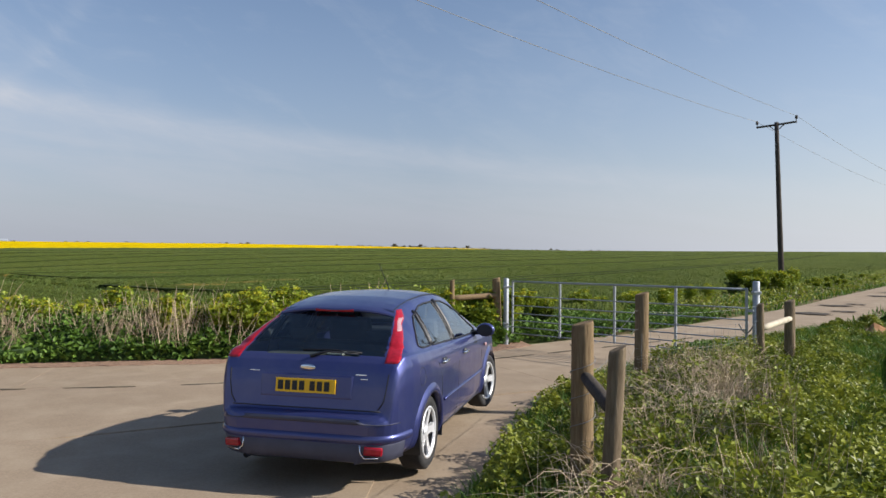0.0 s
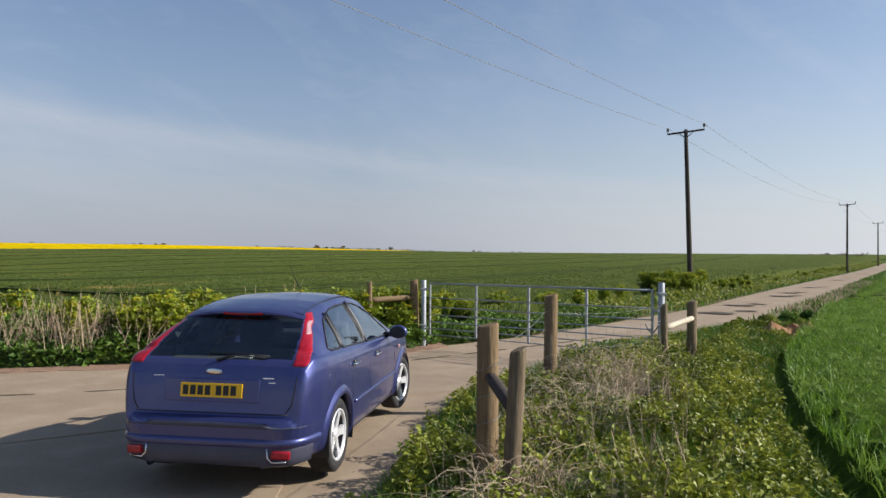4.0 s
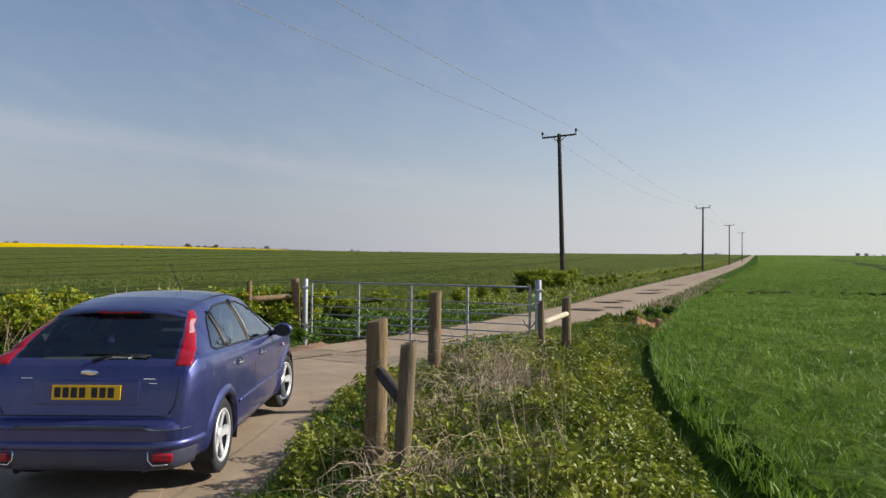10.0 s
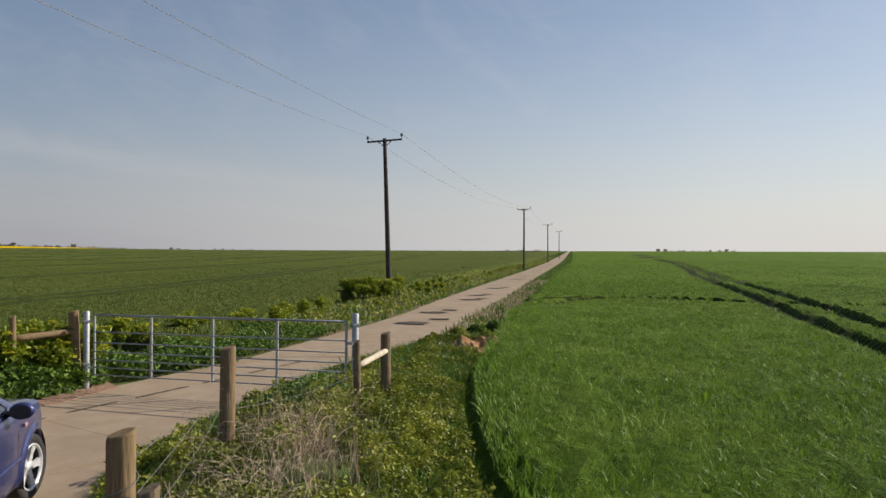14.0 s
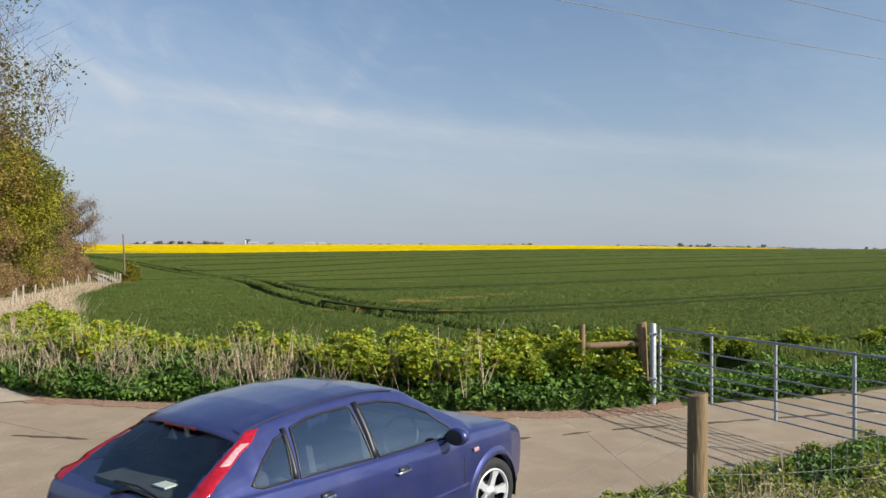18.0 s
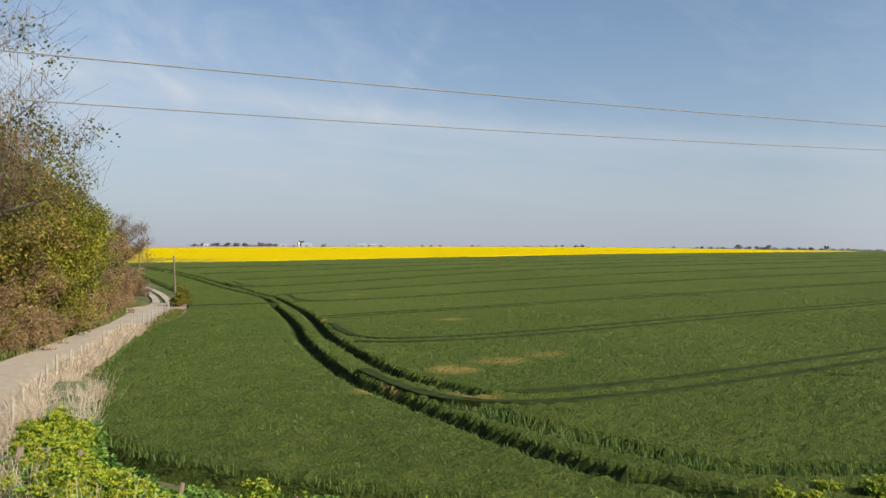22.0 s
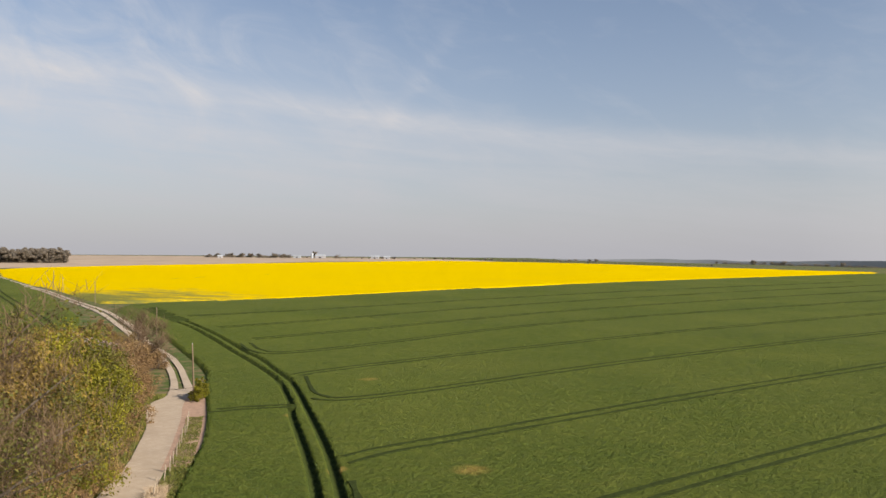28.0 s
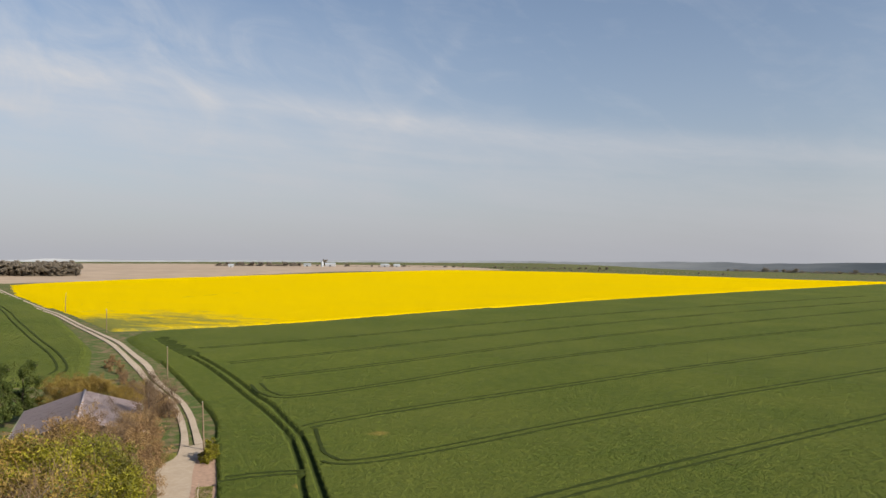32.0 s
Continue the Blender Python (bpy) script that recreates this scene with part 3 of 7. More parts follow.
# dark strips laid on the crop top, painting the shade of each wheeling
tramlines = tagged(empty("tramline_set"), "narrow sprayer wheelings in the wheat, their shade painted as dark strips", "wheelings", kind="stuff")
for i, ln in enumerate(ROWS_L + CROSS_LINK):
    q = even(ln, 1.2)
    on_rut = np.minimum(away(q[:, 0], q[:, 1], RUT_A), away(q[:, 0], q[:, 1], RUT_B)) < 0.8
    if on_rut.any() and i < len(ROWS_L):
        q = q[np.where(on_rut)[0].max() + 1:]
    q = q[inside(q[:, 0], q[:, 1], FIELD_L)]
    if len(q) < 3:
        continue
    t_ = np.gradient(q, axis=0)
    t_ /= np.hypot(t_[:, 0], t_[:, 1])[:, None]
    side = np.stack([-t_[:, 1], t_[:, 0]], 1) * (0.17 + 0.16 * np.random.rand(len(q)))[:, None]
    part("wheeling", ribbon("wheeling", q + side, q - side, MAT_WHEELING_SHADE, 0.50 + 0.07, 0.0), MAT_WHEELING_SHADE, tramlines)
RAPE = np.vstack([even(np.array(YELLOW_EDGE, float)[1:], 12),
                  even(np.array([(45, 668), (-18, 655), (-105, 660), (-212, 687), (-345, 695), (-397, 503), (-425, 360), (-418, 280)], float), 20),
                  even(np.array([(-335, 228), (-260, 192), (-234, 180), (-197, 161), (-178, 151.5)], float), 12)])
crop("oilseed_rape_field", RAPE, [], [(-260, -60, 140, 330, 2.0), (-440, 80, 130, 740, 6.0)], 0.6, MAT_RAPE,
     "bright yellow oilseed rape in full flower", "crop field")
FIELD_FAR_L = np.vstack([even(np.array([(-118, 96), (-150, 122), (-222, 166), (-305, 210), (-420, 264), (-560, 320), (-620, 180), (-300, 20), (-150, 60)], float), 10)])
crop("wheat_field", FIELD_FAR_L, [],
     [(-240, -100, 60, 190, 1.2), (-640, -100, 0, 340, 6.0)], 0.45, MAT_WHEAT,
     "dark green wheat field beyond the farm track", "crop field")
for ln in pair(curve_through([(-128, 97), (-133.4, 102.8), (-152, 114), (-178.9, 128.0), (-225, 153), (-271, 178), (-400, 240)]), 0.9):
    q = even(ln, 4.0)
    t_ = np.gradient(q, axis=0)
    t_ /= np.hypot(t_[:, 0], t_[:, 1])[:, None]
    side = np.stack([-t_[:, 1], t_[:, 0]], 1) * 0.24
    part("wheeling", ribbon("wheeling", q + side, q - side, MAT_WHEELING_SHADE, 0.55, 0.0), MAT_WHEELING_SHADE, tramlines)
MAT_PLOUGH = plain("bare_tilled_soil", (0.36, 0.27, 0.19), 0.95, vary=0.15, scale=0.05)
crop("tilled_field", np.array([(-440, 280), (-420, 392), (-412, 592), (-300, 740), (-500, 980), (-900, 900), (-1100, 700), (-760, 380), (-560, 325)], float), [],
     [(-1120, -280, 260, 1000, 14.0)], 0.25, MAT_PLOUGH, "pale brown tilled field beyond the rape", "field")

# ---- roads ----
road = tagged(empty("road"), "worn buff concrete farm road of large slabs with grassy joints", "road", kind="structure")
yard_poly = np.vstack([even(TRACK_R[:10], 1.0)[::-1], even(HEDGE_EDGE, 0.7), even(VERGE_EDGE[::-1], 0.7), [(-2.5, -4), (-16, -4)], even(TRACK_L[:10], 1.0)])
MAT_JOINT = plain("joint_dirt", (0.07, 0.055, 0.035), 0.95, vary=0.3, scale=9, bump=0.4)


def slab_mesh(a, b, c, d, lift=0.0):
    """One cast slab between four corners on the plan, counter-clockwise, with a softened rim."""
    p = np.array([a, b, c, d], float)
    mid = p.mean(0)
    grow = lambda k: mid + (p - mid) * (1 - k / (np.linalg.norm(p - mid, axis=1)[:, None] + 1e-6))
    rows = [(grow(0.003), -0.10), (grow(0.004), lift)]
    v = np.concatenate([np.column_stack([q, height(q[:, 0], q[:, 1]) + dz]) for q, dz in rows])
    f = []
    for k in range(1):
        for i in range(4):
            j = (i + 1) % 4
            f.append((k * 4 + i, k * 4 + j, (k + 1) * 4 + j, (k + 1) * 4 + i))
    f.append((4, 5, 6, 7))
    return fill_mesh("slab", v, f, MAT_SLAB)


def lay(left, right, strips, first, count=None):
    """Slabs between two edge lines of equal count, in a number of strips side by side."""
    n = len(left) - 1
    for i in range(n):
        for s in range(strips):
            u0, u1 = s / strips, (s + 1) / strips
            a0, a1 = left[i] * (1 - u0) + right[i] * u0, left[i] * (1 - u1) + right[i] * u1
            b0, b1 = left[i + 1] * (1 - u0) + right[i + 1] * u0, left[i + 1] * (1 - u1) + right[i + 1] * u1
            part("slab", slab_mesh(a0, a1, b1, b0, random.uniform(-0.002, 0.003)), MAT_SLAB, road)


def both(left, right, n):
    """Two edge lines cut into n matching steps."""
    out = []
    for ln in (left, right):
        seg = np.hypot(*np.diff(ln, axis=0).T)
        s = np.concatenate([[0], np.cumsum(seg)])
        q = np.linspace(0, s[-1], n + 1)
        out.append(np.stack([np.interp(q, s, ln[:, 0]), np.interp(q, s, ln[:, 1])], 1))
    return out


# the poured apron under and beside the slabs
apron = bmesh.new()
apron.faces.new([apron.verts.new((p[0], p[1], z_at(*p) - 0.012)) for p in yard_poly])
bmesh.ops.triangulate(apron, faces=apron.faces[:])
bmesh.ops.recalc_face_normals(apron, faces=apron.faces[:])
part("apron", apron, MAT_SLAB, road)

hedge_line = np.vstack([curve_through([(-12.6, 13.7), (-8.8, 12.1)])[:-1], HEDGE_EDGE])
joint_line = curve_through([(-12.8, 11.6), (-9.0, 10.0), (-5.9, 10.35), (-3.1, 10.95), (-0.3, 12.5), (1.0, 13.6), (3.0, 15.1), (6.4, 17.7)])
near_line = curve_through([(-14.0, 8.3), (-9.0, 6.6), (-5.0, 6.9), (-1.8, 8.0), (0.8, 9.8), (2.6, 11.5), (4.4, 13.7), (8.0, 16.9)])
low_line = curve_through([(-14.5, 5.0), (-9.0, 3.0), (-5.0, 3.0), (-2.2, 4.0), (-0.6, 5.6)])
back_line = curve_through([(-15, 0), (-9, -1.5), (-5, -1.5), (-2.5, -0.5), (-1.4, 2.4)])
a, b = both(hedge_line, joint_line, 3)
lay(a, b, 1, 0)
a, b = both(joint_line, near_line, 3)
lay(a, b, 1, 0)
a, b = both(near_line[:29], low_line, 2)
lay(a, b, 1, 0)
a, b = both(low_line, back_line, 2)
lay(a, b, 1, 0)
lane_left, lane_right = both(LANE_L, LANE_R, 190)
lay(lane_left[:70], lane_right[:70], 1, 0)
part("lane_far", ribbon("lane_far", lane_left[69:], lane_right[69:], MAT_SLAB, 0.0), MAT_SLAB, road)
part("joint_bed", ribbon("joint_bed", lane_left[:71], lane_right[:71], MAT_JOINT, -0.03), MAT_JOINT, road)
# the lower track, chalky, with two wheel strips and a green crown further down
track = tagged(empty("farm_track"), "pale chalky farm track winding past the wood", "track", kind="structure")
tl, tr = both(TRACK_L, TRACK_R, 120)
cut = int(np.argmax(tl[:, 0] < -69.5))
part("surface", ribbon("surface", tl[: cut + 1], tr[: cut + 1], MAT_TRACK, 0.02), MAT_TRACK, track)
for u0, u1 in ((0.0, 0.37), (0.62, 1.0)):
    part("wheel_strip", ribbon("wheel_strip", tl[cut:] * (1 - u0) + tr[cut:] * u0, tl[cut:] * (1 - u1) + tr[cut:] * u1, MAT_TRACK, 0.06), MAT_TRACK, track)

# the long open joint by the hedge, broken by filled stretches
def seam(line, wide, lo, hi):
    q = even(line, 0.12)
    q = q[int(len(q) * lo):int(len(q) * hi)]
    if len(q) < 4:
        return
    t = np.gradient(q, axis=0)
    t /= np.hypot(t[:, 0], t[:, 1])[:, None] + 1e-9
    q = q + np.stack([-t[:, 1], t[:, 0]], 1) * (np.random.rand(len(q))[:, None] - 0.5) * 0.03
    w = wide * (0.35 + 0.9 * np.random.rand(len(q)))
    w[0] = w[-1] = 0.004
    side = np.stack([-t[:, 1], t[:, 0]], 1) * w[:, None]
    part("open_joint", ribbon("open_joint", q + side, q - side, MAT_JOINT, 0.009, 0.0), MAT_JOINT, road)


f_ = 0.02
while f_ < 0.95:
    g_ = f_ + random.uniform(0.02, 0.07)
    seam(joint_line, 0.034, f_, min(0.97, g_))
    f_ = g_ + random.uniform(0.004, 0.02)
# bare pinkish earth between the track and the crop at the bend
MAT_EARTH = plain("bare_pink_earth", (0.36, 0.235, 0.165), 0.95, vary=0.25, scale=2.0, bump=0.5)
bend_edge = even(TRACK_R[58:94], 1.0)
eg = np.gradient(bend_edge, axis=0)
eg /= np.hypot(eg[:, 0], eg[:, 1])[:, None]
out_ = np.stack([eg[:, 1], -eg[:, 0]], 1)
wide_ = (1.2 + 1.6 * np.sin(np.linspace(0, math.pi, len(bend_edge))) + 0.4 * np.random.rand(len(bend_edge)))[:, None]
part("bare_earth", ribbon("bare_earth", bend_edge - out_ * 0.3, bend_edge + out_ * wide_, MAT_EARTH, 0.035, 0.01), MAT_EARTH, track)

# the eroded bank of orange earth where the verge meets the lane
MAT_ORANGE = plain("eroded_orange_earth", (0.33, 0.17, 0.075), 0.95, vary=0.3, scale=5.0, bump=0.6)
bank = bmesh.new()
rings = []
for f in np.linspace(0.001, 1, 8):
    ring = []
    for a in np.linspace(0, 2 * math.pi, 29)[:-1]:
        w = 1 + 0.3 * noise.noise(Vector((math.cos(a) * 1.7, math.sin(a) * 1.7, 4)))
        x_, y_ = 10.5 + 0.75 * f * w * math.cos(a) + 0.5 * f * w * math.sin(a), 17.4 - 0.35 * f * w * math.cos(a) + 1.1 * f * w * math.sin(a)
        lump = 0.5 + noise.noise(Vector((x_ * 2.2, y_ * 2.2, 1)))
        ring.append(bank.verts.new((x_, y_, z_at(x_, y_) - 0.12 + (0.16 + 0.26 * lump) * (1 - f ** 4) + 0.13 * noise.noise(Vector((x_ * 5, y_ * 5, 2))))))
    rings.append(ring)
for a, b in zip(rings[:-1], rings[1:]):
    for k in range(28):
        bank.faces.new((a[k], b[k], b[(k + 1) % 28], a[(k + 1) % 28]))
part("eroded_bank", bank, MAT_ORANGE, road)

# mud and weed patches where the lane's joints have broken up
MAT_MUD = plain("dark_mud", (0.055, 0.040, 0.028), 0.9, vary=0.35, scale=5, bump=0.4)
for k in range(2, 34):
    if k % 3 == 1 or (k % 2 and k > 8):
        continue
    c = (lane_left[k] + lane_right[k]) / 2 + np.random.uniform(-0.35, 0.35, 2)
    g = lane_left[k + 1] - lane_left[k]
    g /= np.hypot(*g)
    for side, size in ((0.0, 1.0), (np.random.uniform(0.8, 1.2), 0.55)):
        o = c + g * side * 1.6 + np.array([g[1], -g[0]]) * side * 0.5
        bm = bmesh.new()
        ring = []
        for a in np.linspace(0, 2 * math.pi, 19)[:-1]:
            w = 1 + 0.7 * noise.noise(Vector((math.cos(a) * 1.9 + k, math.sin(a) * 1.9, side)))
            q = o + (g * math.cos(a) * 0.45 + np.array([g[1], -g[0]]) * math.sin(a) * 0.62) * size * w
            ring.append(bm.verts.new((q[0], q[1], z_at(*q) + 0.03)))
        bm.faces.new(ring)
        part("mud_patch", bm, MAT_MUD, road)


def tube(bm, points, radius, sides=6, closed=False):
    """A round bar along points, added to a bmesh."""
    pts = [Vector(p) for p in points]
    n = len(pts)
    rings = []
    prev = None
    for i, p in enumerate(pts):
        a = pts[i - 1] if (i or closed) else p
        b = pts[(i + 1) % n] if (i < n - 1 or closed) else p
        d = (b - a).normalized() if (b - a).length > 1e-9 else Vector((0, 0, 1))
        if prev is None:
            u = d.orthogonal().normalized()
        else:
            u = (prev - d * prev.dot(d)).normalized()
        prev = u
        v = d.cross(u)
        r = radius[i] if isinstance(radius, (list, tuple)) else radius
        rings.append([bm.verts.new(p + (u * math.cos(k * 2 * math.pi / sides) + v * math.sin(k * 2 * math.pi / sides)) * r) for k in range(sides)])
    m = n if closed else n - 1
    for i in range(m):
        A, B = rings[i], rings[(i + 1) % n]
        for k in range(sides):
            f = bm.faces.new((A[k], A[(k + 1) % sides], B[(k + 1) % sides], B[k]))
            f.smooth = True
    if not closed:
        bm.faces.new(rings[0][::-1])
        bm.faces.new(rings[-1])
    return bm


def tube_bm(points, radius, sides=6, closed=False):
    return tube(bmesh.new(), points, radius, sides, closed)


def box_bm(center, size, bevel=0.0, rot=(0, 0, 0), segments=2):
    bm = bmesh.new()
    bmesh.ops.create_cube(bm, size=1, matrix=pose(*center, *rot) @ Matrix.Diagonal((*size, 1)))
    if bevel:
        bmesh.ops.bevel(bm, geom=bm.edges[:], offset=bevel, segments=segments, affect="EDGES", profile=0.6)
    return bm


def turned(profile, axis_pose, sides=36):
    """A lathe-turned piece: (radius, along) pairs spun round the local z axis."""
    bm = bmesh.new()
    rings = []
    for r, h in profile:
        rings.append([bm.verts.new(axis_pose @ Vector((r * math.cos(2 * math.pi * k / sides), r * math.sin(2 * math.pi * k / sides), h))) for k in range(sides)])
    for a, b in zip(rings[:-1], rings[1:]):
        for k in range(sides):
            f = bm.faces.new((a[k], a[(k + 1) % sides], b[(k + 1) % sides], b[k]))
            f.smooth = True
    return bm


# ---- gate, posts and fence ----
def round_post(x, y, top, radius, lean=(0, 0), material=None, foot=-0.25, name="fence_post", label="weathered round timber fence post in rough grass"):
    """A round post with a sawn, slightly slanted and chamfered top."""
    post = tagged(empty(name, (x, y, 0)), label, "post")
    bm = bmesh.new()
    n = 14
    rings = []
    for z, k in ((foot, 1.0), (0.35, 1.03), (0.8, 0.99), (top - 0.02, 0.97), (top, 0.90)):
        f = (z - foot) / (top - foot)
        rings.append([bm.verts.new((lean[0] * f + radius * k * (1 + 0.05 * math.sin(3 * a + z * 4)) * math.cos(a), lean[1] * f + radius * k * math.sin(a),
                                    z + (0.02 * math.cos(a) if z > top - 0.1 else 0))) for a in np.linspace(0, 2 * math.pi, n + 1)[:-1]])
    for a, b in zip(rings[:-1], rings[1:]):
        for i in range(n):
            f = bm.faces.new((a[i], a[(i + 1) % n], b[(i + 1) % n], b[i]))
            f.smooth = True
    bm.faces.new(rings[-1])
    part("shaft", bm, material or MAT_POST, post)
    return post


round_post(1.17, 15.77, 1.36, 0.085, (-0.05, 0), name="gate_post", label="stout round timber post beside the steel gate post")
round_post(0.21, 15.27, 1.33, 0.05, (-0.02, 0), name="fence_post", label="thin round timber post at the hedge end")
round_post(2.34, 8.90, 1.42, 0.082, (0.02, 0), label="round timber fence post standing in dead grass")
big = round_post(1.03, 5.57, 1.37, 0.084, (0.01, 0), label="stout round timber straining post wound with barbed wire")
round_post(0.99, 4.60, 1.30, 0.056, (0.09, 0.03), MAT_POST_OLD, label="shorter leaning timber post braced to its neighbour")
round_post(5.29, 11.47, 1.19, 0.078, (0.0, 0), MAT_POST_OLD, label="timber post at the end of a pale rail")
round_post(4.50, 10.62, 1.19, 0.052, (-0.02, 0), MAT_POST_OLD, label="slim timber fence post beside the gate catch post")


def rail(a, b, radius, name, label, material=None):
    r = tagged(empty(name, ((a[0] + b[0]) / 2, (a[1] + b[1]) / 2, 0)), label, "rail")
    o = r.location
    pts = [Vector(a).lerp(Vector(b), k) - o for k in np.linspace(0, 1, 7)]
    part("pole", tube_bm(pts, [radius * (0.85 if i in (0, 6) else 1.0) for i in range(7)], 10), material or MAT_POST, r)
    return r


rail((0.17, 15.28, 0.96), (1.13, 15.74, 1.0), 0.058, "fence_rail", "short round timber rail between two posts")
rail((4.52, 10.66, 0.84), (5.29, 11.44, 0.92), 0.045, "fence_rail", "pale bare timber rail between two posts", plain("pale_timber", (0.52, 0.45, 0.34), 0.8, vary=0.2, scale=8))
rail((1.05, 5.50, 0.98), (1.05, 4.62, 0.92), 0.048, "brace_rail", "dark weathered brace rail between two posts", MAT_POLE)


def steel_gate():
    """A seven-bar tubular field gate with five uprights."""
    a, b = Vector((1.44, 15.54, 0)), Vector((4.86, 12.04, 0))
    way = (b - a).normalized()
    gate = tagged(empty("field_gate", a), "closed galvanised steel seven-bar field gate across the lane", "gate")
    span = (b - a).length
    lift0, lift1 = 0.24, 0.27
    at = lambda s, z: way * s + Vector((0, 0, z + lift0 + (lift1 - lift0) * s / span))
    for k, z in enumerate((0.0, 0.13, 0.265, 0.41, 0.57, 0.76, 1.06)):
        top = k == 6
        part("top_bar" if top else "bar", tube_bm([at(s, z) for s in np.linspace(0, span, 6)], 0.018 if top else 0.011, 8), MAT_GALV_SHADED, gate)
    for s in (0.0, 1.205, 2.44, 3.66, span):
        side = Vector((way.y, -way.x, 0)) * -0.022
        bm = bmesh.new()
        w = 0.021 if 0 < s < span else 0.019
        rot = math.degrees(math.atan2(way.y, way.x))
        c = at(s, 0.53) + side * 0.4
        bmesh.ops.create_cube(bm, size=1, matrix=pose(*c, 0, 0, rot) @ Matrix.Diagonal((w * 2, 0.038, 1.10, 1)))
        bmesh.ops.bevel(bm, geom=bm.edges[:], offset=0.008, segments=2, affect="EDGES")
        part("upright", bm, MAT_GALV, gate)
    for z in (0.12, 0.95):
        part("hinge", tube_bm([at(0, z) - way * 0.02, at(0, z) - way * 0.17], 0.016, 6), MAT_GALV, gate)
    part("latch", box_bm(at(span + 0.07, 0.72), (0.10, 0.03, 0.05), 0.008, (0, 0, math.degrees(math.atan2(way.y, way.x)))), MAT_GALV, gate)
    chain = [at(span - 0.12, 0.5) + Vector((0, 0, -0.14 * math.sin(k * math.pi))) + way * 0.24 * k for k in np.linspace(0, 1, 9)]
    part("chain", tube_bm(chain, 0.012, 5), MAT_BARB, gate)
    return gate


steel_gate()


def steel_post(x, y, top, label):
    p = tagged(empty("steel_gate_post", (x, y, 0)), label, "post")
    bm = turned([(0.054, -0.2), (0.054, top - 0.01), (0.048, top), (0.001, top + 0.004)], Matrix.Identity(4), 20)
    part("tube", bm, MAT_GALV, p)
    for z in (0.42, top - 0.18):
        part("bracket", box_bm((0.0, 0.0, z), (0.125, 0.125, 0.045), 0.012), MAT_GALV, p)
    return p


steel_post(1.32, 15.66, 1.36, "galvanised steel hanging post at the hinge end")
steel_post(5.00, 12.00, 1.46, "galvanised steel catch post at the latch end")


def strand(points, sag=0.03):
    out = []
    for a, b in zip(points[:-1], points[1:]):
        for k in np.linspace(0, 1, 9)[:-1]:
            p = Vector(a).lerp(Vector(b), k)
            p.z -= sag * 4 * k * (1 - k)
            out.append(p)
    return out + [Vector(points[-1])]


fence = tagged(empty("wire_fence", (2.3, 8.8, 0)), "slack wire stock fence strung between timber posts", "fence")
for z in (0.35, 0.55, 0.78, 1.0, 1.22):
    pts = [Vector((1.12, 5.57, z)), Vector((2.25, 8.8, z)), Vector((4.48, 10.62, z - 0.05))]
    part("strand", tube_bm([p - Vector((2.3, 8.8, 0)) for p in strand(pts, random.uniform(0.02, 0.09))], 0.0022, 4), MAT_BARB, fence)
for k in range(16):
    f = k / 16
    a = Vector((2.33, 8.8, 0)).lerp(Vector((4.5, 10.62, 0)), f)
    part("stay", tube_bm([a + Vector((0, 0, z)) - Vector((2.3, 8.8, 0)) for z in (0.3, 0.6, 0.95)], 0.0018, 4), MAT_BARB, fence)
coil = [Vector((0.094 * math.cos(a * 1.7) + 0.01, 0.094 * math.sin(a * 1.7), 0.5 + a * 0.055)) for a in np.linspace(0, 13, 60)]
part("barbed_wire", tube_bm(coil, 0.003, 4), MAT_BARB, big)


# ---- overhead line ----
LINE = [(-38.0, -35.4), (16.15, 36.5), (60.0, 88.9), (101.5, 140.5), (143.5, 192.5)]
LINE_DIR = Vector((0.62, 0.785, 0)).normalized()
ARM_DIR = Vector((LINE_DIR.y, -LINE_DIR.x, 0))


def power_pole(x, y, tall, lean):
    base = z_at(x, y)
    p = tagged(empty("power_pole", (x, y, base)), "dark creosoted wooden power pole with a crossarm", "power pole")
    part("mast", tube_bm([(lean[0] * f, lean[1] * f, -0.5 + (tall + 0.5) * f) for f in np.linspace(0, 1, 8)], [0.145 - 0.05 * f for f in np.linspace(0, 1, 8)], 14), MAT_POLE, p)
    top = Vector((lean[0], lean[1], tall - 0.12))
    tilt = Vector((0, 0, 0.055))
    a, b = top - ARM_DIR * 0.92 - tilt, top + ARM_DIR * 0.92 + tilt
    rot = math.degrees(math.atan2(ARM_DIR.y, ARM_DIR.x))
    bm = bmesh.new()
    tube(bm, [a, top, b], 0.055, 4)
    part("crossarm", bm, MAT_POLE, p)
    for s in (-1, 1):
        part("arm_brace", tube_bm([top + Vector((0, 0, -0.32)), top + ARM_DIR * 0.38 * s], 0.022, 5), MAT_POLE, p)
        q = top + (ARM_DIR * 0.90 + tilt) * s
        ins = part("insulator", turned([(0.018, 0.0), (0.018, 0.14), (0.06, 0.15), (0.075, 0.19), (0.05, 0.22), (0.07, 0.25), (0.045, 0.31), (0.001, 0.32)], Matrix.Translation(q), 14), plain("brown_porcelain", (0.06, 0.04, 0.035), 0.25), p)
    return p


